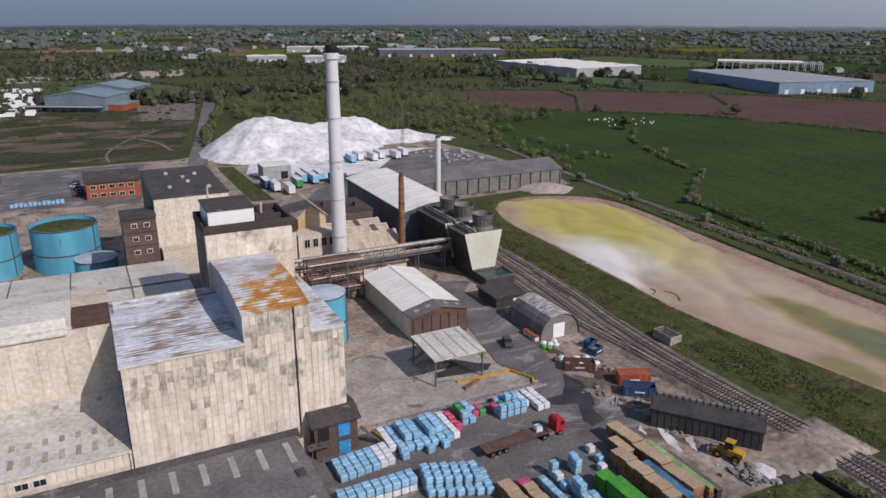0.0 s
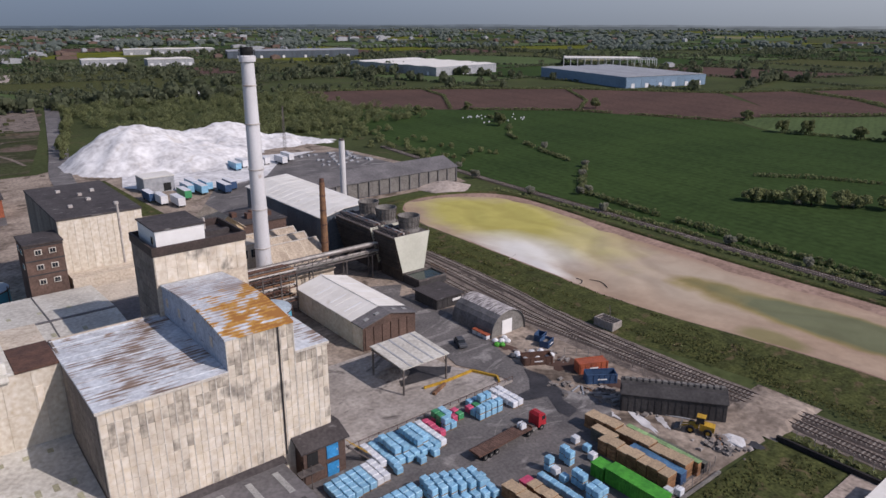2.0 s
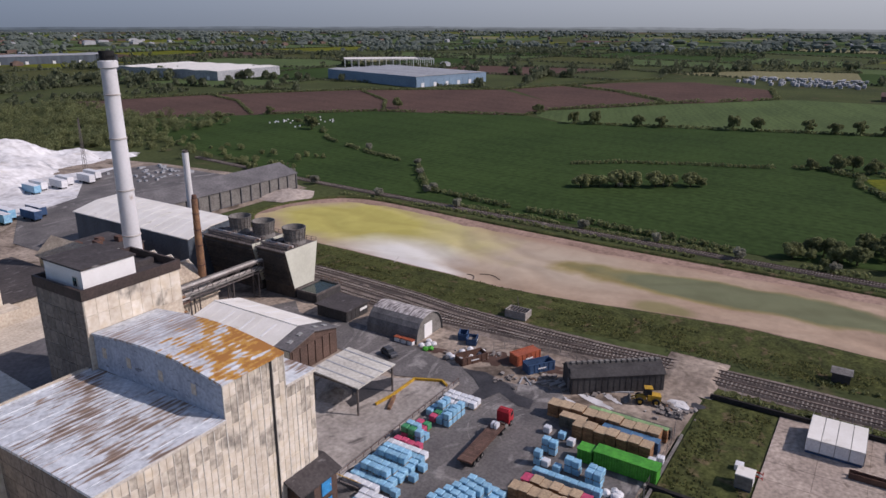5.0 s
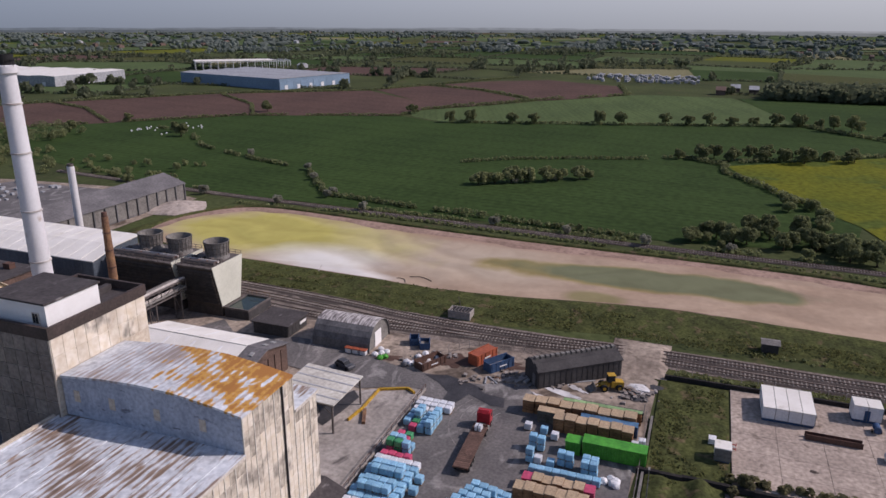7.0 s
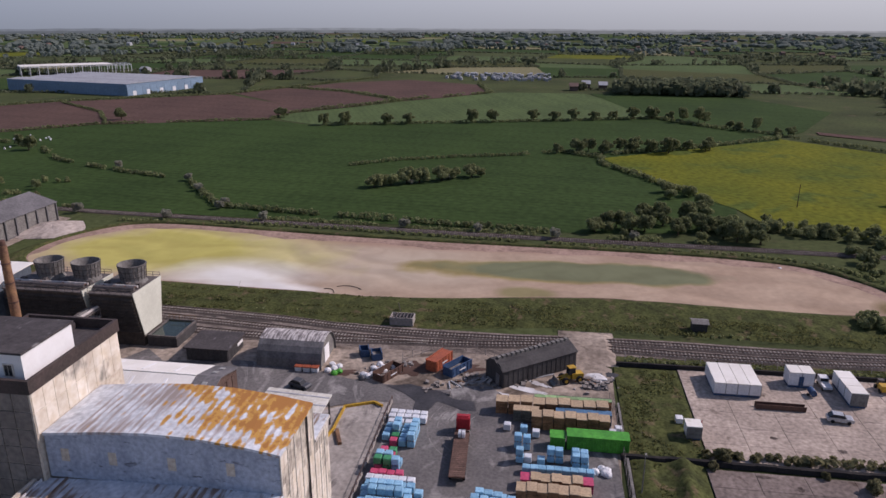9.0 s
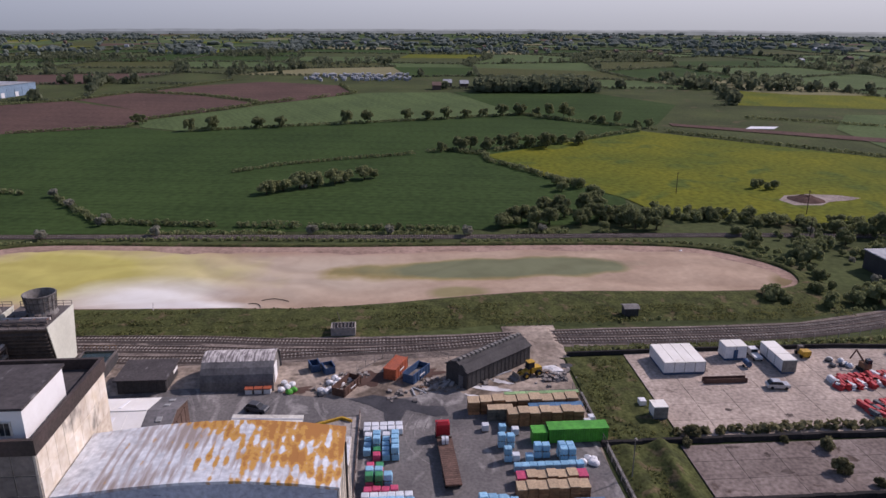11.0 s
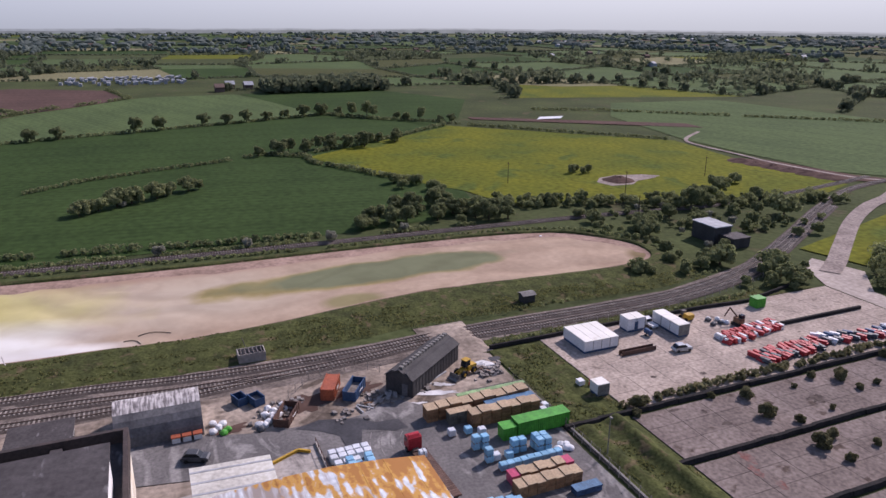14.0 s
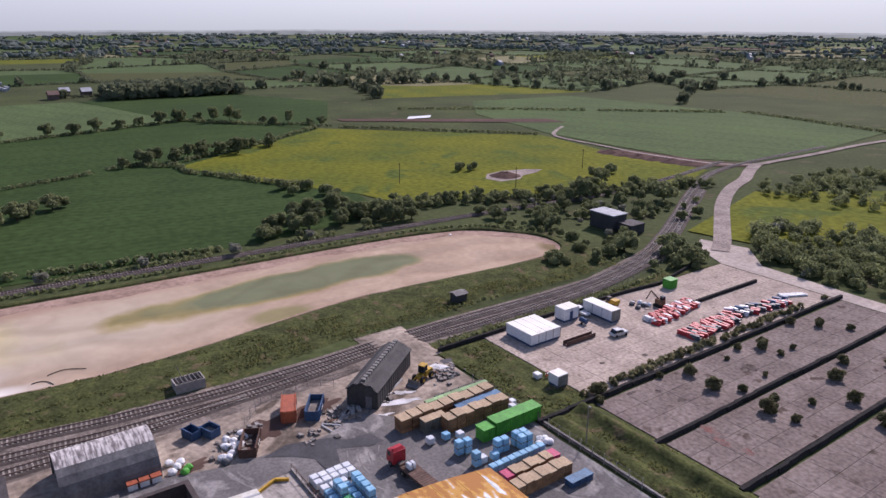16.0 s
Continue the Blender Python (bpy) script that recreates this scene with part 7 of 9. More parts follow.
def fences():
    # retaining edge of the yard
    t = thing("yard_kerb", 55, 100, 0, "low concrete retaining kerb with a pipe rail", "kerb")
    part("kerb", box(33.5, 73, 99.92, 100.18, 0.09, 0.55), M_grit, t)
    for k in range(21):
        part("post", rod((34 + 1.95 * k, 100.05, 0.5), (34 + 1.95 * k, 100.05, 1.35), 0.05, seg=5), M_rustdark, t)
    part("rail", rod((34, 100.05, 1.3), (73, 100.05, 1.3), 0.05, seg=5), M_rustdark, t)
    t = thing("yellow_barrier", 66, 106, 0, "low yellow-painted steel barrier round the weighbridge", "barrier")
    pts = [(58, 108.6), (62.4, 108.0), (69.6, 108.1), (71.9, 103.2), (70.8, 101.4)]
    for (x0, y0), (x1, y1) in zip(pts, pts[1:]):
        d = math.hypot(x1 - x0, y1 - y0)
        m = Matrix.Translation((x0, y0, 0.09)) @ Matrix.Rotation(math.atan2(y1 - y0, x1 - x0), 4, "Z")
        part("beam", place(box(0, d, -0.18, 0.18, 0.05, 0.5), m), M_yellowp, t)
    part("timber", place(box(-2.2, 2.2, -0.3, 0.3, 0, 0.5), Matrix.Translation((60.0, 106.5, 0.1)) @ Matrix.Rotation(0.4, 4, "Z")), M_rust, t)

    def mesh_fence(name, pts, h, label, step=2.5):
        t = thing(name, *pts[0], 0, label, "fence")
        for x, y, a in along(pts, step):
            part("post", rod((x, y, 0), (x, y, h), 0.06, seg=5), M_grit, t)
        for (x0, y0), (x1, y1) in zip(pts, pts[1:]):
            for z in (0.3, h * 0.5, h - 0.1):
                part("wire", rod((x0, y0, z), (x1, y1, z), 0.025, seg=4), M_steel, t)
        return t

    mesh_fence("post_fence", [(89.3, 101.3), (95.2, 96.0), (96.2, 86.9), (92.5, 82.5)], 1.9, "concrete post and wire fence round the scrap corner")
    mesh_fence("post_fence", [(39, 59.6), (61, 59.6), (76, 59.8), (79, 60.5)], 2.0, "post and wire fence at the yard's end")
    mesh_fence("railway_fence", [(96.6, 56), (96.8, 20), (98, -2), (103.5, -26), (112, -46)], 1.6, "low post and wire fence along the railway", 3.0)
    t = thing("fence_wall", 52, 59.1, 0, "low dark kerb at the edge of the yard", "kerb")
    part("kerb", box(25, 78, 58.8, 59.2, 0, 0.45), M_fan, t)
    # dark earth barriers between the pads
    for x, y0, y1 in ((61.1, -42, 60), (45.4, -42, 51.5), (30.0, -42, 48.5)):
        t = thing("earth_barrier", x, 0, 0, "long low black barrier between the concrete pads", "barrier", "pad barriers")
        n = 30
        for k in range(n):
            ya, yb = y0 + (y1 - y0) * k / n, y0 + (y1 - y0) * (k + 1) / n
            o = RNG.uniform(-0.16, 0.16)
            part("section", extrude([(x - 0.5 + o, 0.02), (x - 0.3 + o, 0.8), (x + 0.3 + o, 0.85), (x + 0.5 + o, 0.02)], "y", ya, yb), M_wallblack, t)
    t = thing("earth_barrier", 95, 20, 0, "low black barrier along the pad's edge", "barrier", "pad barriers")
    for (x0, y0), (x1, y1) in zip(((93.8, 58), (94.2, 30), (94, 0), (93, -12), (97, -30)), ((94.2, 30), (94, 0), (93, -12), (97, -30), (104, -44))):
        d = math.hypot(x1 - x0, y1 - y0)
        part("section", place(extrude([(-0.35, 0.02), (-0.25, 0.9), (0.25, 0.9), (0.35, 0.02)], "x", 0, d), Matrix.Translation((x0, y0, 0)) @ Matrix.Rotation(math.atan2(y1 - y0, x1 - x0), 4, "Z")), M_wallblack, t)
    t = thing("earth_barrier", 79.6, -20, 0, "low black barrier across the concrete pad", "barrier", "pad barriers")
    part("section", extrude([(79.2, 0.12), (79.3, 0.9), (79.9, 0.9), (80.0, 0.12)], "y", -34.5, -9), M_wallblack, t)


def compound():
    def cabin(x0, x1, y0, y1, h, label, bays, name="site_cabin"):
        t = thing(name, (x0 + x1) / 2, (y0 + y1) / 2, 0.1, label, "cabin", "white site cabins")
        b = part("body", box(x0, x1, y0, y1, 0.62, h), M_whitepl, t)
        part("skirt", box(x0 + 0.1, x1 - 0.1, y0 + 0.1, y1 - 0.1, 0.1, 0.62), M_navy, t, "dark blue skirt")
        lx = x1 - x0 > y1 - y0
        for k in range(bays):
            if lx:
                w = (x1 - x0) / bays
                part("roof_bay", box(x0 + w * k + 0.05, x0 + w * (k + 1) - 0.05, y0 - 0.1, y1 + 0.1, h, h + 0.15), M_whiteroof, t)
                part("joint", box(x0 + w * k - 0.04, x0 + w * k + 0.04, y0 - 0.06, y1 + 0.06, 0.45, h + 0.02), M_fan, t)
            else:
                w = (y1 - y0) / bays
                part("roof_bay", box(x0 - 0.1, x1 + 0.1, y0 + w * k + 0.05, y0 + w * (k + 1) - 0.05, h, h + 0.15), M_whiteroof, t)
                part("joint", box(x0 - 0.06, x1 + 0.06, y0 + w * k - 0.04, y0 + w * k + 0.04, 0.45, h + 0.02), M_fan, t)
        if h > 3:
            part("door", box(x0 - 0.06, x0 - 0.01, y0 + 1.9, y0 + 2.8, 0.62, 2.5), M_navy, t, "dark blue door")
        return t

    cabin(84.0, 92.2, 32.6, 41.0, 2.75, "large white modular cabin of several bays", 4)
    cabin(89.3, 92.4, 21.6, 26.2, 3.2, "white box trailer cabin on a blue base", 2)
    cabin(83.0, 92.0, 14.6, 17.4, 2.9, "long white portable cabin", 3)
    cabin(67.9, 70.6, 46.3, 48.7, 2.5, "small white portable store", 1)
    t = thing("blue_bowser", 86.4, 22.8, 0.1, "small blue trailer bowser", "trailer")
    part("tank", rod((85.6, 22.8, 1.0), (87.4, 22.8, 1.0), 0.6, seg=14), M_navy, t)
    for v in (22.1, 23.5):
        part("wheel", rod((86.4, v - 0.1, 0.42), (86.4, v + 0.1, 0.42), 0.3, seg=12), M_tyre, t)
    t = thing("white_pickup", 90.5, 19.2, 0.1, "white pick-up truck parked between the cabins", "truck")
    part("bed", box(88.4, 90.6, 18.5, 20.1, 0.6, 1.1), M_whitepl, t)
    part("cab", box(90.6, 92.2, 18.5, 20.1, 0.5, 1.9), M_whitepl, t)
    part("windscreen", box(90.55, 90.6, 18.6, 20.0, 1.2, 1.8), M_glass, t)
    for u in (88.9, 91.6):
        for v in (18.5, 20.1):
            part("wheel", rod((u, v - 0.1, 0.42), (u, v + 0.1, 0.42), 0.32, seg=12), M_tyre, t)
    car(77.6, 21.1, 1.45, M_silver, "silver estate car parked on the concrete pad")
    car(75.5, 118.5, 1.2, M_greypl, "dark grey car parked beside the workshop")
    t = thing("dark_trough", 80.6, 30, 0.1, "long dark steel trough lying on the pad", "trough")
    part("tray", box(80.0, 81.2, 25.8, 34.4, 0.12, 0.3), M_rustdark, t)
    for x in (80.0, 81.1):
        part("side", box(x, x + 0.1, 25.8, 34.4, 0.3, 1.1), M_rustdark, t)
    t = thing("red_trestle", 72.5, 46.5, 0.1, "red and white site barrier beside the small store", "barrier")
    for k in range(3):
        part("rail", rod((72.0, 45.4, 0.5 + 0.4 * k), (72.6, 47.6, 0.5 + 0.4 * k), 0.08, seg=6), M_redpl if k % 2 == 0 else M_whitepl, t)
    for y in (45.4, 47.6):
        part("leg", rod((72.3, y, 0.1), (72.3, y, 1.5), 0.06, seg=5), M_redpl, t)
    t = thing("white_hopper", 73.3, 49.0, 0.1, "small white tipping hopper on the grass", "hopper")
    part("tub", box(72.6, 74.0, 48.4, 49.6, 0.3, 1.2), M_whitepl, t)
    part("foot", box(72.8, 73.8, 48.6, 49.4, 0.1, 0.3), M_steel, t)
    # stacks of red and white barriers
    rng = random.Random(5)

    def barrier_stack(x, y, m, word, rz):
        t = thing("barrier_stack", x, y, 0.1, "stack of " + word + " plastic road barriers", "barriers", "stacked road barriers")
        jx, jy, jr = rng.uniform(-0.35, 0.35), rng.uniform(-0.3, 0.3), rng.uniform(-0.3, 0.3)
        for k in range(3):
            mm = Matrix.Translation((x + jx + rng.uniform(-0.3, 0.3), y + jy + rng.uniform(-0.3, 0.3), 0.12 + 0.36 * k)) @ Matrix.Rotation(rz + jr + rng.uniform(-0.25, 0.25), 4, "Z")
            part("barrier", place(extrude([(-0.5, 0), (-0.35, 0.34), (0.35, 0.34), (0.5, 0)], "x", -1.0, 1.0), mm), m, t)

    for i in range(15):
        for j in range(3):
            m, w = ((M_redpl, "red"), (M_whitepl, "white"))[rng.random() < 0.3]
            barrier_stack(76.4 + 1.35 * j + 0.15 * i, 9.2 - 1.18 * i, m, w, 0.12)
    for i in range(14):
        for j in range(3):
            m, w = rng.choice(((M_redpl, "red"), (M_redpl, "red"), (M_greypl, "dark grey"), (M_redpl, "red")))
            barrier_stack(66.6 + 1.5 * j + 0.05 * i, 9.4 - 1.25 * i, m, w, 0.2)
    for i in range(13):
        m, w = rng.choice(((M_redpl, "red"), (M_whitepl, "white"), (M_greypl, "dark grey"), (M_navy, "dark blue")))
        barrier_stack(71.6 - 0.3 * i + rng.uniform(-0.6, 0.6), -8.6 - 1.6 * i, m, w, 0.4)
        m, w = rng.choice(((M_redpl, "red"), (M_redpl, "red"), (M_greypl, "dark grey"), (M_whitepl, "white")))
        barrier_stack(68.8 - 0.2 * i, -8.6 - 1.5 * i, m, w, 0.3)
    for k in range(3):
        t = thing("plastic_pipe", 62.8, -30, 0.1, "long white plastic pipe lying on the sand", "pipe", "white pipes")
        part("pipe", rod((69.5 + 0.7 * k, -30, 0.35), (66.5 + 0.7 * k, -36, 0.35), 0.28, seg=10), M_whitepl, t)
    t = thing("green_store", 90.2, -12.6, 0.1, "green steel storage container", "container")
    part("body", box(89.0, 91.4, -14, -11.2, 0.1, 2.4), M_green, t)
    part("roof", box(88.9, 91.5, -14.1, -11.1, 2.4, 2.52), M_green, t)
    for k in range(5):
        part("rib", box(88.9, 89.0, -13.8 + 0.55 * k, -13.6 + 0.55 * k, 0.2, 2.3), M_green, t)
    t = thing("dumper", 90, 8.8, 0.1, "small orange-yellow dumper truck", "dumper")
    part("skip", box(88.8, 90.4, 8.0, 9.8, 0.9, 1.8), M_yellowp, t)
    part("chassis", box(89.0, 92.0, 8.3, 9.5, 0.5, 0.9), M_yellowp, t)
    part("roll_bar", box(91.0, 91.9, 8.4, 9.4, 0.9, 2.0), M_steel, t)
    for u in (89.5, 91.5):
        for v in (8.1, 9.7):
            part("wheel", rod((u, v - 0.15, 0.5), (u, v + 0.15, 0.5), 0.42, seg=12), M_tyre, t)
    t = thing("excavator", 83.2, 0.2, 0.1, "small dark excavator among scrap", "excavator")
    for v in (-0.7, 1.0):
        part("crawler", box(82.0, 84.4, v - 0.25, v + 0.25, 0.12, 0.8), M_tyre, t)
    part("house", box(82.2, 84.2, -0.6, 0.9, 0.85, 2.0), M_rust, t)
    part("cab", box(82.3, 83.3, -0.6, 0.3, 2.0, 2.8), M_glass, t)
    part("boom", rod((83.6, 0.2, 1.9), (85.6, 0.8, 3.6), 0.18), M_rustdark, t)
    part("stick", rod((85.6, 0.8, 3.6), (86.6, 1.1, 1.2), 0.14), M_rustdark, t)
    for i in range(8):
        sack(84.8 + rng.uniform(0, 3.2), 1.5 + rng.uniform(0, 4), M_whitepl if i % 2 else M_greypl, "bag of scrap beside the excavator")
    # small buildings along the line
    t = thing("block_pump_house", 108.3, 105.1, 0, "small open concrete pump chamber on the bank", "hut")
    for x0, x1, y0, y1 in ((106.6, 106.8, 102.4, 107.8), (109.6, 109.8, 102.4, 107.8), (106.8, 109.6, 102.4, 102.6), (106.8, 109.6, 107.6, 107.8)):
        part("wall", box(x0, x1, y0, y1, 0, 2.0), M_grit, t)
    for k in range(6):
        part("roof_bar", box(106.7, 109.7, 103.0 + 0.8 * k, 103.2 + 0.8 * k, 2.0, 2.12), M_steel, t)
    part("floor", box(106.8, 109.6, 102.6, 107.6, 0, 0.9), M_dark, t)
    part("mast", rod((109.9, 105.5, 0.5), (110.4, 106.5, 4.2), 0.07, seg=5), M_steel, t)
    t = thing("dark_hut", 113.6, 38, 0, "small dark boarded hut on the grass bank", "hut")
    part("shell", box(112.4, 114.9, 36.5, 39.7, 0.3, 2.5), M_dark, t)
    part("roof", slab([(112.1, 2.4), (113.6, 2.9), (115.2, 2.5)], 0.12, "y", 36.2, 40.0), M_fan, t)
    t = thing("signal_building", 139, -42, 0, "dark clad lineside building with a pale flat roof", "building")
    part("shell", box(133.5, 143.5, -45.5, -39, 0, 5.2), M_dark, t)
    part("roof", box(133.2, 143.8, -45.8, -38.7, 5.2, 5.5), M_greywh, t, "pale grey flat roof")
    part("annexe", box(127.5, 133.4, -47.5, -41, 0, 3.0), M_dark, t)
    part("annexe_roof", box(127.3, 133.4, -47.7, -40.8, 3.0, 3.2), M_felt, t)
    t = thing("outfall_pipe", 122, 150, 0, "inclined pale pipe down the lagoon bank", "pipe")
    part("pipe", rod((110, 147, 0.3), (124.5, 151.5, 1.8), 0.1), M_pipe, t)
    sack(159.5, 7.5, M_whitepl, "small white float stranded on the lagoon mud")
    heap("soil_mound", 221, -67, 7, 2.2, M_plough, "low brown mound of bare soil in the meadow", 1)
    for k in range(6):
        heap("soil_mound", 192 + 8.5 * k, -157.5 + 1.6 * k, 7, 1.5 + 0.3 * (k % 2), M_plough, "long brown mound of soil beside the track", 4 + k)
    # poles
    for x, y, h in ((234, -20, 9), (200, -55, 9), (214, -108, 9), (172, -40, 7), (150, 250, 7), (190, 258, 7)):
        t = thing("utility_pole", x, y, 0, "slender dark wooden utility pole", "pole", "utility poles")
        part("pole", rod((x, y, 0), (x, y, h), 0.16, 0.1), M_bark, t)
        part("crossarm", box(x - 0.9, x + 0.9, y - 0.07, y + 0.07, h - 0.7, h - 0.55), M_bark, t)
    t = thing("lamp_column", 52, 58.0, 0, "slim grey lamp column at the yard's edge", "lamp post")
    part("column", rod((52, 57.8, 0), (52, 57.8, 7), 0.1, 0.06), M_fan, t)
    part("lamp_head", box(51.5, 52.1, 57.65, 57.95, 6.95, 7.15), M_fan, t)
    t = thing("lattice_mast", 150, 345, 0, "slim steel lattice mast behind the heaps", "mast")
    for dx, dy in ((-0.7, -0.7), (0.7, -0.7), (0.7, 0.7), (-0.7, 0.7)):
        part("leg", rod((150 + dx, 345 + dy, 0), (150 + dx * 0.2, 345 + dy * 0.2, 24), 0.09, seg=4), M_steel, t)
    for k in range(11):
        z, f = 2 + 2 * k, 0.7 - 0.56 * (2 + 2 * k) / 24
        part("brace", rod((150 - f, 345 - f, z), (150 + f, 345 - f, z + 1.8), 0.05, seg=4), M_steel, t)


def powder():
    peaks = [(84, 374, 21.5, 0.66), (78, 362, 15, 0.62), (95, 354, 12, 0.55), (106, 340, 7.5, 0.5), (100, 380, 15.5, 0.52), (122, 388, 12.5, 0.52), (139, 390, 14.6, 0.55), (112, 362, 8, 0.4), (166, 379, 6.5, 0.45), (180, 370, 3.5, 0.4), (128, 368, 8.5, 0.42)]
    bm = bmesh.new()
    step = 2.0
    cells = {}
    for i in range(90):
        for j in range(64):
            x, y = 44 + step * i, 296 + step * j
            h = 2.2 * math.log(sum(math.exp((p + 1.3 - s * math.sqrt((x - a) ** 2 + (y - b) ** 2 + 40)) / 2.2) for a, b, p, s in peaks)) - 1.0
            h += 2.2 * noise.noise((x * 0.06, y * 0.06, 1)) + 1.5 * noise.noise((x * 0.16, y * 0.16, 4)) + 0.7 * noise.noise((x * 0.35, y * 0.35, 7))
            cells[i, j] = bm.verts.new((x, y, max(-0.1, h)))
    for i in range(89):
        for j in range(63):
            q = [cells[i, j], cells[i + 1, j], cells[i + 1, j + 1], cells[i, j + 1]]
            if max(v.co.z for v in q) > 0.02:
                bm.faces.new(q)
    bmesh.ops.delete(bm, geom=[v for v in bm.verts if not v.link_faces], context="VERTS")
    for f in bm.faces:
        f.smooth = True
    alone("powder_mound", bm, M_powder, "huge white heaps of chemical powder", "heap")
    sheet("powder_spill", [(62, 316), (72, 300), (95, 292), (118, 300), (140, 330), (165, 340), (120, 350), (70, 345)], 0.26, M_powder, "thin spread of white powder round the heaps", "powder")
    t = thing("grey_store", 73, 305, 0, "small pale grey flat-roofed store by the powder heaps", "building")
    part("shell", box(66, 78, 300, 310, 0, 6), M_greywh, t)
    part("roof", box(65.7, 78.3, 299.7, 310.3, 6, 6.3), M_whiteroof, t)
    # no real opening: a black slab paints the doorway's shade
    part("doorway", box(73.5, 76.5, 299.9, 299.98, 0, 3.5), M_black, t, "open doorway, its inner shade drawn as a black slab")
    spots = [(64, 288, "n"), (66, 281, "w"), (70, 274, "w"), (76, 284, "g"), (84, 288, "b"), (80, 292, "b"), (88, 293, "b"), (92, 284, "n"), (96, 288, "n"), (113, 322, "b"), (118, 326, "w"), (124, 322, "w"), (129, 326, "w"), (136, 322, "w"), (142, 327, "w"), (84, 298, "b")]
    for i, (x, y, k) in enumerate(spots):
        m, w = {"n": (M_navy, "navy blue"), "w": (M_whitepl, "white"), "g": (M_wrapg, "green"), "b": (M_wrapb, "light blue")}[k]
        t = thing("lorry_trailer", x, y, 0, w + " box trailer parked by the powder heaps", "trailer", "parked trailers")
        part("box", box(x - 1.3, x + 1.3, y - 4.5, y + 4.5, 1.0, 3.8), m, t)
        part("roof", box(x - 1.32, x + 1.32, y - 4.52, y + 4.52, 3.8, 3.9), M_whitepl, t)
        for v in (-3.2, -2.0, 2.8):
            for u in (-1.1, 1.1):
                part("wheel", rod((x + u - 0.15, y + v, 0.7), (x + u + 0.15, y + v, 0.7), 0.5, seg=10), M_tyre, t)
    bm = bmesh.new()
    rng = random.Random(8)
    for i in range(45):
        x, y = rng.uniform(148, 176), rng.uniform(300, 330)
        w, d, h = rng.uniform(0.8, 2.0), rng.uniform(0.8, 1.6), rng.uniform(0.4, 1.0)
        box(x, x + w, y, y + d, 0.15, 0.15 + h, bm)
    alone("scrap_piles", bm, M_greywh, "piles of pale scrap and bags on the far yard", "scrap", kind="stuff")


blocks()
tank(-8.5, 218, 8.6, 12.2, "large cyan storage tank with rusty hoops and green-stained top")
tank(-28.5, 219, 8.6, 12.2, "large cyan storage tank with rusty hoops beside another")
tank(-1.5, 196, 5.2, 8.0, "smaller low cyan tank with a pale rim", False)
tank(41.5, 139, 4.6, 11.0, "round cyan tank with a pale domed top behind the tall hall", False)
chimneys()
sheds()
cooling()
pipe_bridge()
lorry()
bundle()
goods()
containers()
loader()
fences()
compound()
powder()


# ---- trees, hedges and the far country ----
def leaf_cloud(rng, blobs, per, size):
    """Many small leaf sprays on the surface of overlapping blobs: (x, y, z, radius)."""
    V, F = [], []
    for bx, by, bz, br in blobs:
        for k in range(per):
            u, a = rng.uniform(-0.55, 1), rng.uniform(0, 2 * math.pi)
            s = math.sqrt(1 - u * u)
            rr = br * rng.uniform(0.72, 1.08)
            nrm = Vector((s * math.cos(a), s * math.sin(a), u))
            c = Vector((bx, by, bz)) + rr * nrm
            t = (nrm + Vector((rng.uniform(-0.7, 0.7), rng.uniform(-0.7, 0.7), rng.uniform(-0.5, 0.7)))).normalized()
            e1 = t.orthogonal().normalized()
            e2 = t.cross(e1)
            w = size * rng.uniform(0.6, 1.3)
            i = len(V)
            V += [tuple(c + w * (p * e1 + q * e2 + r * t)) for p, q, r in ((-1, -0.6, -0.2), (0.9, -0.8, 0), (1.0, 0.7, -0.2), (-0.8, 0.9, 0.1))]
            F.append((i, i + 1, i + 2, i + 3))
    return V, F


def from_lists(name, V, F, m):
    me = bpy.data.meshes.new(name)
    me.from_pydata(V, [], F)
    me.materials.append(m)
    return me


def tree_proto(seed, h, r, m, label, cat="tree", name="tree"):
    rng = random.Random(seed)
    t = thing(name, 0, 0, 0, label, cat)
    if name == "tree":
        bm = rod((0, 0, -0.2), (0.1, 0, h * 0.5), 0.28, 0.14, seg=7)
        for k in range(5):
            a = k * 1.3 + rng.random()
            rod((0.05, 0, h * (0.25 + 0.05 * k)), (r * 0.6 * math.cos(a), r * 0.6 * math.sin(a), h * (0.5 + 0.06 * k)), 0.1, 0.04, seg=5, bm=bm)
        part("trunk", bm, M_bark, t, "brown trunk with limbs")
    blobs = []
    low = 0.28 if name == "tree" else 0.22
    for k in range(18):
        a, q = rng.uniform(0, 2 * math.pi), math.sqrt(rng.random())
        z = h * rng.uniform(low, 0.84)
        sp = r * (1.0 - abs(z / h - 0.55) * 0.8)
        blobs.append((q * sp * 0.75 * math.cos(a), q * sp * 0.75 * math.sin(a), z, r * rng.uniform(0.22, 0.4)))
    V, F = leaf_cloud(rng, blobs, 120, 0.055 * r + 0.05)
    ob = new("crown", from_lists("crown", V, F, m))
    ob.parent = t
    tagged(ob, "uneven leafy crown")
    return t


TREES = {}


def tree(kind, x, y, s=1.0):
    rng = TR
    if kind not in TREES:
        seed, h, r, m, label, cat, name = KINDS[kind]
        TREES[kind] = [tree_proto(seed, h, r, m, label, cat, name), False]
    m = Matrix.Translation((x, y, 0.0)) @ Matrix.Rotation(rng.uniform(0, 6.28), 4, "Z")
    proto, used = TREES[kind]
    sc = s * rng.uniform(0.85, 1.18)
    if not used:
        TREES[kind][1] = True
        proto.matrix_basis = m
        ob = proto
    else:
        ob = copy_thing(proto, m)
    ob.scale = (sc, sc * rng.uniform(0.9, 1.1), sc * rng.uniform(0.88, 1.12))
    return ob


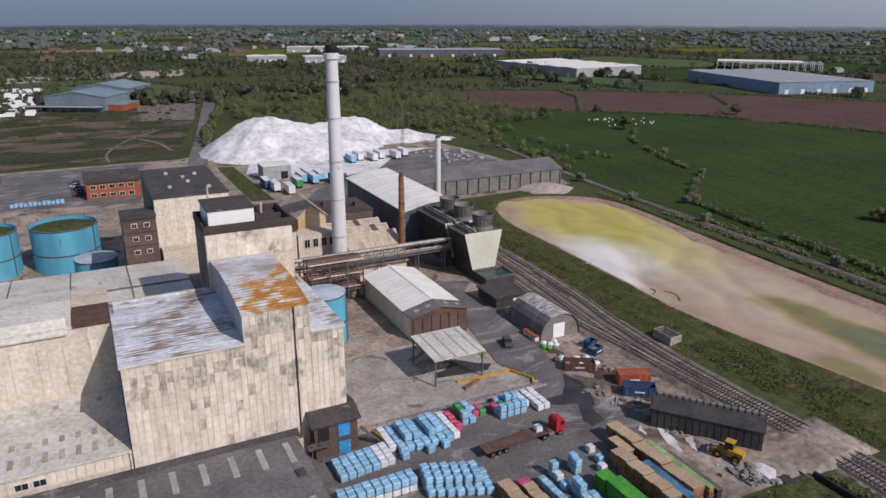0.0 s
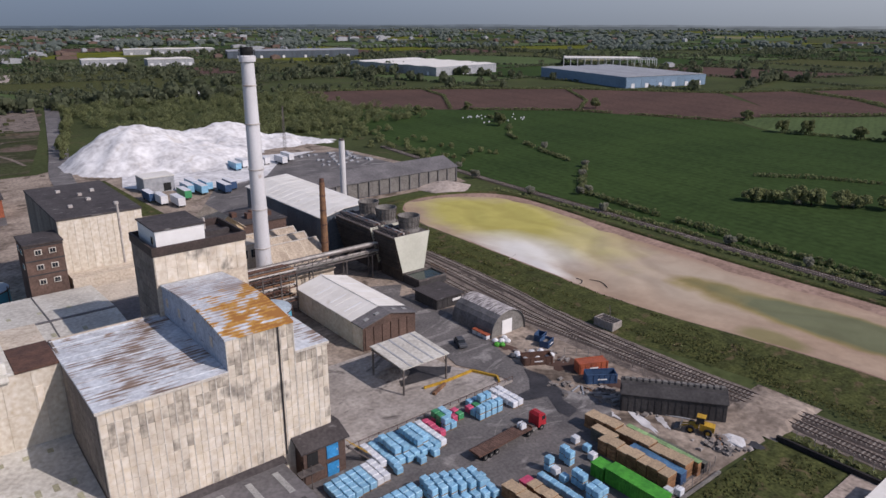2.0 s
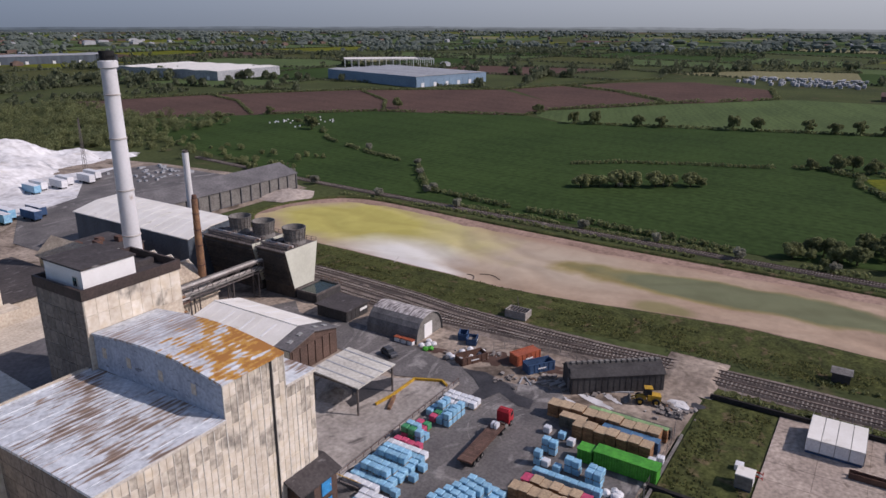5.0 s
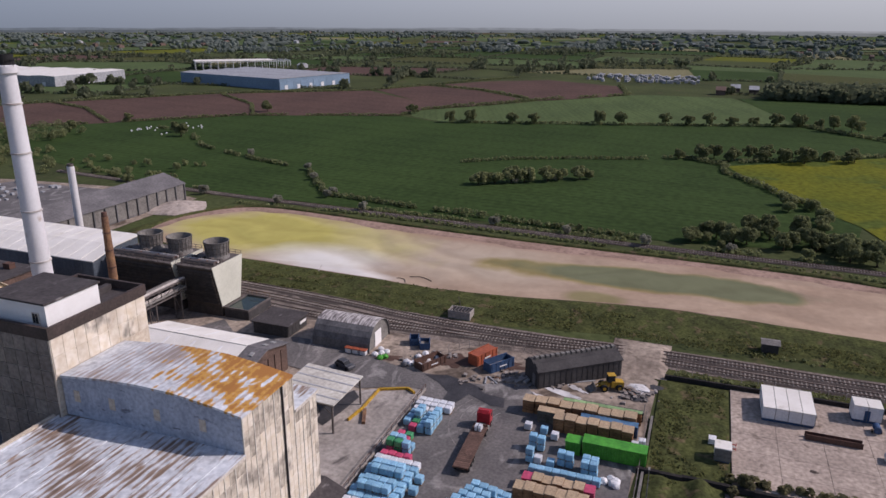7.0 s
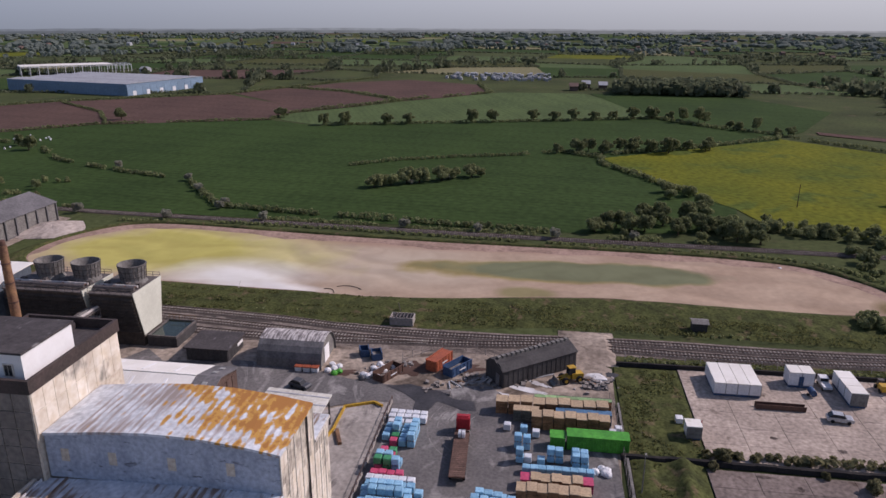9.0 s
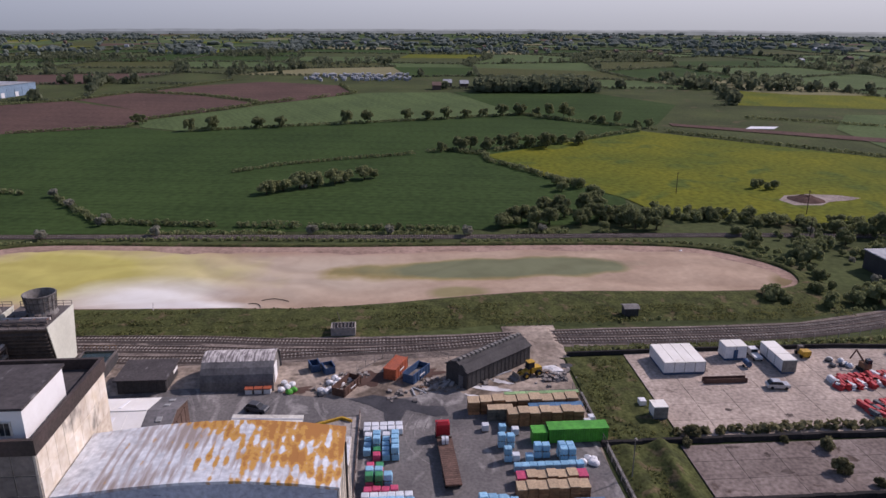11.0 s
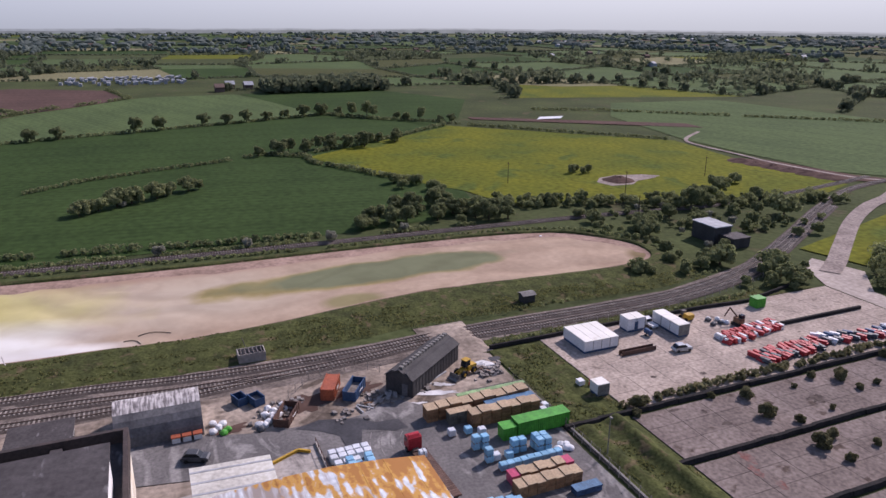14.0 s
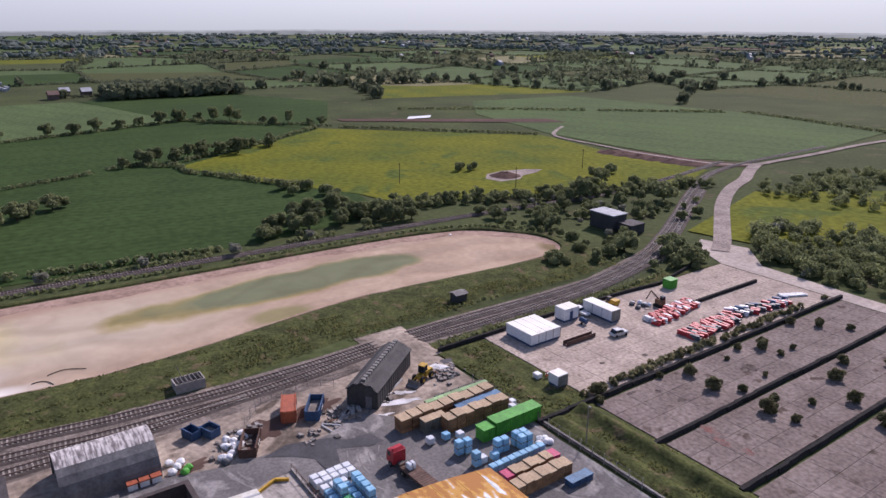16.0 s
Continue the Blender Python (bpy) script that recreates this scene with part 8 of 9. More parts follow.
TR = random.Random(21)
KINDS = {
    "oak": (1, 9, 4.8, M_leaf, "broad dark green field oak", "tree", "tree"),
    "ash": (2, 10, 4.2, M_leaf2, "tall mid-green tree with an uneven crown", "tree", "tree"),
    "round": (3, 6, 3.4, M_leaf, "rounded dark green tree", "tree", "tree"),
    "bush": (4, 3.2, 2.0, M_leaf2, "dense rounded mid-green bush", "bush", "bush"),
    "scrub": (5, 2.2, 1.5, M_scrub, "olive-brown scrub bush growing through concrete", "bush", "bush"),
    "thorn": (6, 3.6, 2.1, M_blossom, "hawthorn bush white with blossom", "bush", "bush"),
    "willow": (7, 4.8, 3.8, M_leaf2, "wide spreading grey-green thicket tree", "tree", "tree"),
}


def hedge(name, path, h, w, m, label, dens=9, gap=0.0):
    rng = TR
    blobs = []
    for x, y, a in along(path, 1.3):
        if gap and noise.noise((x * 0.05, y * 0.05, 3)) > 0.45 - gap:
            continue
        k = 0.65 + 0.6 * abs(noise.noise((x * 0.09, y * 0.09, 7)))
        hh = h * k
        blobs.append((x + rng.uniform(-0.4, 0.4) * w, y + rng.uniform(-0.4, 0.4) * w, hh * 0.42, max(0.5, hh * 0.55)))
    V, F = leaf_cloud(rng, blobs, dens, 0.2 * h ** 0.6 + 0.12)
    return tagged(new(name, from_lists(name, V, F, m)), label, "hedge", kind="stuff")


def thicket(name, spots, m, label):
    """Dense bushes grown into one another: (x, y, size) of each."""
    blobs = []
    for x, y, s in spots:
        for k in range(6):
            a, q = TR.uniform(0, 6.28), TR.uniform(0, 1.5) * s
            blobs.append((x + q * math.cos(a), y + q * math.sin(a), s * TR.uniform(0.7, 2.6), s * TR.uniform(0.7, 1.25)))
    V, F = leaf_cloud(TR, blobs, 46, 0.25)
    return tagged(new(name, from_lists(name, V, F, m)), label, "thicket", kind="stuff")


# hedgerows of the near fields
hedge("hedgerow", [(323, 380), (305, 341), (277, 312), (256, 266), (244, 227), (225, 212), (203, 194), (199, 165), (193, 120), (186, 60)], 2.6, 2.0, M_leaf, "broken dark hedge winding down the green field", 14, 0.25)
hedge("hedgerow", [(194, 250), (190, 200), (187.5, 150), (184.5, 105), (182.6, 60), (181.5, 15)], 1.8, 1.8, M_leaf2, "low lineside scrub along the far railway", 12, 0.35)
hedge("hedgerow", [(180, 220), (182.6, 180), (181, 140), (178, 110), (174.5, 60), (171, 10), (163, -10), (148, -20)], 1.1, 1.6, M_leaf2, "low rough growth on the lagoon bank", 12, 0.2)
hedge("hedgerow", [(286, 166), (302, 146), (313, 122), (328, 81), (337, 71)], 2.2, 1.5, M_leaf, "thin hedge line across the green field", 12, 0.12)
hedge("hedgerow", [(560, 198), (582, 212), (632, 266), (660, 330)], 3.2, 3.0, M_leaf, "dark hedge between two ploughed fields", 10)
hedge("hedgerow", [(470, 262), (520, 224), (566, 196), (641, 127), (735, 147)], 3.4, 3.0, M_leaf, "dark hedge along the ploughed field", 10, 0.1)
hedge("hedgerow", [(340, 68), (323, 46), (308, 47), (268, 25), (246, 14)], 3.0, 2.5, M_leaf, "thick dark hedge beside the yellow meadow", 14)
hedge("hedgerow", [(414, 219), (428, 170), (437, 136), (460, 60), (482, 1)], 2.5, 2.0, M_leaf, "long dark hedge between green fields", 12)
hedge("hedgerow", [(484, 0), (443, -30), (413, -66), (400, -60), (360, -5), (334, 40)], 3.0, 2.5, M_leaf, "dark hedge along the meadow's far edge", 12)
hedge("hedgerow", [(404, -70), (350, -115), (300, -160)], 2.6, 2.2, M_leaf, "straight hedge at the meadow's end", 12, 0.1)
hedge("hedgerow", [(270, 484), (330, 425), (393, 367), (433, 263), (450, 262)], 2.4, 2.0, M_leaf, "dark hedge below the ploughed field", 12, 0.2)
hedge("hedgerow", [(400, 365), (450, 400), (505, 470)], 2.4, 2.0, M_leaf, "dark hedge crossing the ploughed land", 12)
hedge("hedgerow", [(330, 430), (380, 500), (400, 555)], 2.4, 2.0, M_leaf, "dark hedge crossing the ploughed land", 12)
hedge("hedgerow", [(300, 610), (400, 560), (509, 478), (590, 364), (797, 272)], 3.0, 3.0, M_leaf, "thick dark hedge behind the ploughed field", 10)
hedge("hedgerow", [(454, -155), (430, -200), (290, -362), (183, -342)], 3.0, 2.5, M_leaf, "dark hedge round the pale field", 10, 0.1)
hedge("hedgerow", [(63.4, 46), (63.5, 10), (63.6, -38)], 1.7, 1.6, M_scrub, "olive weeds along the black barrier", 22, 0.12)
hedge("hedgerow", [(95.8, 56), (96, 10), (97.5, -15), (102, -30)], 1.0, 1.2, M_leaf2, "low weeds along the railway fence", 10, 0.3)
hedge("hedgerow", [(108, 200), (111, 160), (112, 120), (110.5, 80), (111, 40), (110, 0), (115, -25)], 0.5, 2.4, M_leaf2, "long rough grass along the bank", 8, 0.3)


def tufts(name, spots, n, size, m, label):
    """Coarse grass tufts strewn over boxes of ground: (x0, x1, y0, y1, z)."""
    V, F = [], []
    for x0, x1, y0, y1, z in spots:
        for k in range(int(n * (x1 - x0) * (y1 - y0))):
            x, y = TR.uniform(x0, x1), TR.uniform(y0, y1)
            if noise.noise((x * 0.15, y * 0.15, 5)) < -0.1:
                continue
            a, w, h = TR.uniform(0, 6.28), size * TR.uniform(0.6, 1.4), size * TR.uniform(0.5, 1.2)
            c, s = w * math.cos(a), w * math.sin(a)
            i = len(V)
            V += [(x - c, y - s, z - 0.1), (x + c, y + s, z - 0.1), (x + c * 0.8 + 0.1, y + s * 0.8, z + h), (x - c * 0.9, y - s * 0.9 + 0.1, z + h * 0.8)]
            F.append((i, i + 1, i + 2, i + 3))
    return tagged(new(name, from_lists(name, V, F, m)), label, "grass", kind="stuff")


tufts("grass_tufts", [(109, 113, -15, 200, 0.6), (113, 118, -15, 200, 1.1), (118, 120.4, 60, 200, 1.4), (62.5, 92, 47, 58, 0.25), (26, 60, 48, 58, 0.4), (95, 98.5, -30, 56, 0.1)], 3.4, 0.2, M_tuft, "coarse grass tufts on the banks")
for x, y in ((243, 144), (248, 138), (252, 132), (257, 124), (260, 118), (255, 127), (246, 141), (265, 114), (269, 106), (271, 102)):
    tree(TR.choice(("willow", "willow", "bush")), x, y, 1.15)
for x, y in ((262, 116), (251, 130), (226, 213), (243, 226), (200, 192), (262, 270), (205, 192), (187, 170), (186, 120), (184, 95), (187, 240), (196, 262), (181, 70), (183, 45), (185, 205)):
    tree("thorn", x, y, 0.9)
for k in range(52):
    x, y = TR.uniform(184, 214), TR.uniform(6, 60)
    if x - 186 < 30 - abs(y - 30) * 0.7:
        tree(TR.choice(("round", "bush", "willow", "round")), x, y, 0.95)
for k in range(9):
    tree("willow", 214 + 5 * k + TR.uniform(-3, 3), 22 + TR.uniform(-8, 10), 0.8)
for k in range(16):
    f = k / 15
    tree(TR.choice(("oak", "round")), 336 + 16 * f + TR.uniform(-5, 5), 66 - 78 * f + TR.uniform(-4, 4), 1.0)
for k in range(17):
    f = k / 16
    if k in (2, 5, 6, 9):
        continue
    tree("oak", 414 + 66 * f + TR.uniform(-2, 2), 219 - 218 * f, 1.0)
for x, y in ((418, 364), (300, 345), (312, 360), (290, 420), (338, 420), (455, 265), (447, 258)):
    tree("round", x, y, 1.1)
for k in range(10):
    tree(TR.choice(("oak", "ash", "round")), 484 - 8 * k + TR.uniform(-4, 4), -2 - 7.5 * k + TR.uniform(-4, 4), 0.9)
for x, y in ((241, -56), (244, -60), (238, -60), (240, -64)):
    tree("bush", x, y, 1.1)
# scrub between lagoon and railways
for k in range(12):
    y = TR.uniform(-100, -16)
    lo, hi = 124 + max(0, -30 - y) * 0.55, 172 + max(0, -60 - y) * 0.1
    x = TR.uniform(lo, hi)
    if 125 < x < 146 and -50 < y < -36:
        continue
    tree(TR.choice(("bush", "bush", "round", "willow", "bush", "thorn")), x, y, TR.uniform(0.5, 0.95))
for k in range(9):
    tree(TR.choice(("oak", "round", "willow")), 172 + 4 * k - (k % 3) * 3, -58 - 6.5 * k, 0.85)
for x, y in ((200, -2), (196, -18), (192, -30), (188, -46), (186, -58), (115, -12), (118, -20), (121, -28), (126, -16), (133, -20), (108, -36), (112, -42), (102, -40), (106, -46)):
    tree(TR.choice(("round", "bush", "willow")), x, y, 0.7)
for x, y, s in ((102.5, -21, 0.9), (99.5, -27, 1.1), (98.5, -33, 1.2), (98.5, -38, 1.1), (106, -31, 1.2), (110, -40, 1.4), (108, -36, 1.2), (104, -34, 1.1), (112, -44, 1.2), (95, -30, 0.7), (118, -3, 1.0), (120, 0, 0.9), (116, -13, 1.0), (118, -20, 1.1),
                (118, -27, 1.2), (133, -20, 1.0), (122, -24, 1.0), (127, -37, 1.1), (130, -70, 1.1), (130, -79, 1.1), (146, -67, 1.2), (151, -87, 1.5), (157, -80, 1.3), (160, -72, 1.4), (141, -59, 1.1), (141, -68, 1.1), (154, -27, 1.0), (148, -24, 0.8), (140, -22, 0.9), (127, -20, 0.8), (124, -14, 0.7)):
    tree(TR.choice(("willow", "bush", "bush")), x, y, s)
for k in range(24):
    x, y = TR.uniform(146, 178), TR.uniform(-60, -14)
    tree(TR.choice(("bush", "bush", "willow", "thorn")), x, y, TR.uniform(0.5, 0.9))
A, C = [], []
for x, y, a in along([(206, 2), (194, -25), (184, -50), (174, -80), (166, -105), (160, -126)], 1.6):
    for k in range(2):
        (A if TR.random() < 0.6 else C).append((x + TR.uniform(-7, 6), y + TR.uniform(-4, 4), TR.uniform(0.5, 1.25)))
for k in range(110):
    x, y = TR.uniform(138, 176), TR.uniform(-95, -16)
    if noise.noise((x * 0.07, y * 0.07, 4)) > 0.05 and not (124 < x < 150 and -58 < y < -32):
        (A if k % 3 else C).append((x, y, TR.uniform(0.4, 0.9)))
thicket("lineside_scrub", A, M_leaf2, "mid-green scrub grown together along the far line")
thicket("lineside_scrub", C, M_leaf, "dark green scrub grown together along the far line")
# thicket beside the site road
THICKET = [(98, -62), (86, -50), (60, -49), (20, -50), (20, -108), (86, -104), (104, -92), (108, -76)]
A, B, C = [], [], []
for k in range(520):
    x, y = TR.uniform(20, 110), TR.uniform(-108, -48)
    if inside(x, y, THICKET) and noise.noise((x * 0.06, y * 0.06, 8)) > -0.4:
        (B if k % 31 == 0 else A if k % 3 else C).append((x, y, TR.uniform(0.8, 1.5)))
for k in range(110):
    x, y = TR.uniform(96, 150), TR.uniform(-205, -128)
    if x < 146 - (-128 - y) * 0.1:
        (A if k % 2 else C).append((x, y, TR.uniform(0.9, 1.5)))
thicket("thicket", A, M_leaf2, "dense mid-green thicket beside the site road")
thicket("thicket", C, M_leaf, "dense dark green thicket beside the site road")
thicket("thicket", B, M_blossom, "blossoming hawthorns in the thicket")
# bushes through the concrete
for x, y, s in ((51.1, 24.8, 1.1), (57.5, 23.5, 0.9), (56, 1.1, 1.2), (58.6, 5.8, 0.8), (51.8, 0.9, 0.6), (59.3, -15.8, 0.8), (39.9, 2.0, 1.0), (59.9, 29.3, 0.6), (47.5, 21, 0.6), (52, -4, 0.5), (40.5, 24, 1.1), (42, 20, 0.7), (37.5, 15, 0.6),
                (36, 23, 0.7), (55, -20, 0.8), (50, -24, 0.6), (42.5, -6, 0.9), (36, -12, 0.8), (33.5, 8, 0.9), (26, 12, 1.0), (24, 2, 0.8), (57, 12, 0.5), (48.5, 12, 0.4), (62, 44, 0.9), (60, 46, 0.8)):
    tree("scrub", x, y, s)
# wood behind the powder heaps
A, C = [], []
for k in range(760):
    x, y = TR.uniform(95, 290), TR.uniform(398, 600)
    if noise.noise((x * 0.03, y * 0.03, 2)) > -0.32:
        (A if k % 3 else C).append((x, y, TR.uniform(1.2, 2.2)))
for k in range(90):
    C.append((TR.uniform(188, 236), TR.uniform(266, 430), TR.uniform(0.6, 1.3)))
thicket("woodland", A, M_leaf, "dark scrubby woodland behind the powder heaps")
thicket("woodland", C, M_leaf2, "mid-green scrub behind the powder heaps")
for k in range(26):
    tree(TR.choice(("round", "ash")), 46 + k * 2.0 + TR.uniform(-2, 2) + 10, 395 + 8 * k, 0.7)


# the far country: fields in a patchwork, hedges, trees and roofs
def far_country():
    rng = random.Random(77)
    cell = 150.0
    gx, gy = range(-4, 26), range(-24, 28)

    def corner(i, j):
        h = random.Random(i * 977 + j * 131 + 5)
        return (100 + cell * (i + h.uniform(-0.3, 0.3)) + 40 * math.sin(j * 0.7), 100 + cell * (j + h.uniform(-0.3, 0.3)))

    def seen(x, y):
        a = math.degrees(math.atan2(x, y - 60))
        return -14 < a < 164

    mats = [M_field, M_field2, M_grass, M_plough, M_yellow, M_land, M_straw]
    names = ["dark_fields", "pale_fields", "grass_fields", "bare_fields", "yellow_fields", "rough_fields", "straw_fields"]
    labels = ["far dark green fields", "far pale green fields", "far pastures", "far bare brown fields", "far yellow-green fields", "far rough pastures", "far pale straw-coloured fields"]
    VF = [([], []) for _ in mats]
    tV, tF, hV, hF, wV, wF = [], [], [], [], [], []
    ico = bmesh.new()
    bmesh.ops.create_icosphere(ico, subdivisions=1, radius=1)
    iv, jf = [v.co.copy() for v in ico.verts], [tuple(v.index for v in f.verts) for f in ico.faces]
    ico.free()
    ico = bmesh.new()
    bmesh.ops.create_icosphere(ico, subdivisions=2, radius=1)
    iv2, jf2 = [v.co.copy() for v in ico.verts], [tuple(v.index for v in f.verts) for f in ico.faces]
    ico.free()

    def clump(V, F, x, y, rx, rz, base, fine=False):
        a, b = (iv2, jf2) if fine else (iv, jf)
        o, z = len(V), drop(x, y)
        if math.hypot(x - 100, y - 100) < 1350:
            for q in range(60 if fine else 22):
                u, ph = rng.uniform(-0.6, 1), rng.uniform(0, 6.28)
                e, k = math.sqrt(1 - u * u), rng.uniform(0.6, 1.1)
                px, py, pz = x + rx * k * e * math.cos(ph), y + rx * k * e * math.sin(ph), z + base + rz * k * u
                w = (rx + rz) * rng.uniform(0.1, 0.2)
                c, d, tl = math.cos(ph), math.sin(ph), rng.uniform(-0.6, 0.6)
                i = len(V)
                V.extend([(px - w * d - w * tl * c, py + w * c - w * tl * d, pz - w * 0.7), (px + w * d - w * tl * c, py - w * c - w * tl * d, pz - 0.9 * w), (px + w * d * 0.8 + w * tl * c, py - w * c * 0.8 + w * tl * d, pz + w * 0.7), (px - w * d + w * tl * c, py + w * c + w * tl * d, pz + w * 0.9)])
                F.append((i, i + 1, i + 2, i + 3))
            return
        ph = rng.random() * 6.28
        c, s = math.cos(ph), math.sin(ph)
        for v in a:
            k = rng.uniform(0.65, 1.25)
            V.append((x + rx * k * (v.x * c - v.y * s), y + rx * k * (v.x * s + v.y * c), z + base + rz * k * v.z))
        F.extend(tuple(i + o for i in f) for f in b)

    for i in gx:
        for j in gy:
            q = [corner(i, j), corner(i + 1, j), corner(i + 1, j + 1), corner(i, j + 1)]
            mx, my = sum(p[0] for p in q) / 4, sum(p[1] for p in q) / 4
            r = math.hypot(mx - 100, my - 100)
            if r > 3320 or not seen(mx, my) or inside(mx, my, NEAR):
                continue
            k = rng.choices(range(7), (5, 5, 4, 1, 1.2, 3, 1))[0]
            if any(inside(*p, NEAR) for p in q):
                k = 5
            V, F = VF[k]
            o = len(V)
            V += [(x, y, drop(x, y) - 0.05) for x, y in q]
            F.append((o, o + 1, o + 2, o + 3))
            for a, b in ((q[0], q[1]), (q[0], q[3])):
                d = math.hypot(b[0] - a[0], b[1] - a[1])
                step = 4.5 if r < 900 else 8.0 if r < 1700 else 16.0
                if rng.random() < 0.12:
                    continue
                treed = rng.random()
                n = int(d / step)
                for s in range(n):
                    f = s / n
                    x, y = a[0] + (b[0] - a[0]) * f + rng.uniform(-1.5, 1.5), a[1] + (b[1] - a[1]) * f + rng.uniform(-1.5, 1.5)
                    if inside(x, y, NEAR):
                        continue
                    if r < 1900:
                        clump(hV, hF, x, y, step * 0.55, 1.5, 0.9)
                    if rng.random() < treed * step / (17 if r < 1600 else 40):
                        h = rng.uniform(3.0, 5.2)
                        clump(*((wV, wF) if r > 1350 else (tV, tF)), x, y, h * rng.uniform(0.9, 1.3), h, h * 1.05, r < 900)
            # copses and field trees
            if rng.random() < (0.16 if my < 700 or mx > 600 else 0.3):
                n = rng.randint(14, 50)
                wx, wy = rng.uniform(15, 60), rng.uniform(12, 45)
                for s in range(n):
                    x, y = mx + rng.gauss(0, wx), my + rng.gauss(0, wy)
                    if not inside(x, y, NEAR):
                        h = rng.uniform(3.5, 6)
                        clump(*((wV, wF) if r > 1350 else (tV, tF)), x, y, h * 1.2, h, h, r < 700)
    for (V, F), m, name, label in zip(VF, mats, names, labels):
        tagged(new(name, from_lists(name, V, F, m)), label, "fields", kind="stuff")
    # woods towards the horizon, with haze put into their paler colour
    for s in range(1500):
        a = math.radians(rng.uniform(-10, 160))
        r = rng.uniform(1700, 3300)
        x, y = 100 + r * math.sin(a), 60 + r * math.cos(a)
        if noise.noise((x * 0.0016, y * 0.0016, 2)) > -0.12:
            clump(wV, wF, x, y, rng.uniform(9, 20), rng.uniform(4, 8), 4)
    # scrub and young woodland north of the works
    for s in range(1500):
        x, y = rng.uniform(-60, 420), rng.uniform(590, 1050)
        if noise.noise((x * 0.008, y * 0.008, 6)) > -0.15:
            h = rng.uniform(1.0, 2.8)
            clump(tV, tF, x, y, h * 1.2, h, h * 0.8, y < 700)
    # dark wood beyond the tree row
    for s in range(230):
        x, y = rng.uniform(640, 700), rng.uniform(-105, 8)
        h = rng.uniform(4, 6.5)
        clump(tV, tF, x, y, h * 1.1, h, h, True)
    tagged(new("far_trees", from_lists("far_trees", tV, tF, M_farleaf)), "far hedgerow trees, copses and woods", "trees", kind="stuff")
    tagged(new("far_hedges", from_lists("far_hedges", hV, hF, M_farleaf)), "far dark hedges between the fields", "hedges", kind="stuff")
    tagged(new("far_woods", from_lists("far_woods", wV, wF, M_farwood)), "woods near the horizon, haze painted grey-green into their colour", "woods", kind="stuff")
    # scattered roofs
    bm, bm2 = bmesh.new(), bmesh.new()
    for s in range(420):
        a = math.radians(rng.uniform(-10, 160))
        r = rng.uniform(900, 3600)
        x, y = 100 + r * math.sin(a), 60 + r * math.cos(a)
        if noise.noise((x * 0.002, y * 0.002, 9)) < 0.05 or inside(x, y, NEAR):
            continue
        z, w, d, h = drop(x, y), rng.uniform(6, 16), rng.uniform(6, 12), rng.uniform(4, 6)
        tgt = bm if rng.random() < 0.6 else bm2
        extrude([(x - w / 2, z), (x - w / 2, z + h), (x, z + h + 2.5), (x + w / 2, z + h), (x + w / 2, z)], "y", y - d / 2, y + d / 2, tgt)
    for s in range(230):
        a = math.radians(rng.uniform(-10, 34))
        r = rng.uniform(1150, 2700)
        x, y = 100 + r * math.sin(a), 60 + r * math.cos(a)
        if noise.noise((x * 0.003, y * 0.003, 4)) < -0.05:
            continue
        z, w, d, h = drop(x, y), rng.uniform(7, 30), rng.uniform(6, 16), rng.uniform(4, 7)
        tgt = bm if rng.random() < 0.45 else bm2
        extrude([(x - w / 2, z), (x - w / 2, z + h), (x, z + h + 1.5), (x + w / 2, z + h), (x + w / 2, z)], "y", y - d / 2, y + d / 2, tgt)
    alone("far_houses", bm, M_farhouse, "scattered far red-brick houses", "houses", kind="stuff")
    alone("far_barns", bm2, M_greywh, "scattered far pale barns", "barns", kind="stuff")


M_straw = mat("straw_field", (0.2, 0.19, 0.1), (0.16, 0.15, 0.08), 0.01, 0.95, 0.3, 0.2)


M_farhouse = mat("dull_far_brick", (0.17, 0.12, 0.1), None, 0.1, 0.9)


def shed_block(name, x, y, L, W, h, rz, wall, roof, label, bays=6):
    t = thing(name, x, y, 0, label, "warehouse")
    m = Matrix.Translation((x, y, 0)) @ Matrix.Rotation(rz, 4, "Z")
    b = part("shell", place(box(-L / 2, L / 2, -W / 2, W / 2, 0, h), m), wall, t)
    w = L / bays
    for k in range(bays):
        part("roof_bay", place(extrude([(-L / 2 + w * k, h), (-L / 2 + w * (k + 0.5), h + 0.9), (-L / 2 + w * (k + 1), h)], "y", -W / 2 - 0.5, W / 2 + 0.5), m), roof, t)
    n = int(L / 9)
    for k in range(n):
        for s in (-1, 1):
            part("wall_bay", place(box(-L / 2 + L * k / n + 0.3, -L / 2 + L * (k + 1) / n - 0.3, s * (W / 2 + 0.1) - 0.1, s * (W / 2 + 0.1) + 0.1, 0.6, h * 0.72), m), wall, b)
    for k in range(6):
        part("dock_door", place(box(-L / 2 + L * (k + 0.5) / 6 - 2, -L / 2 + L * (k + 0.5) / 6 + 2, -W / 2 - 0.4, -W / 2 - 0.25, 0, 4.2), m), M_whitepl, t)
    return t


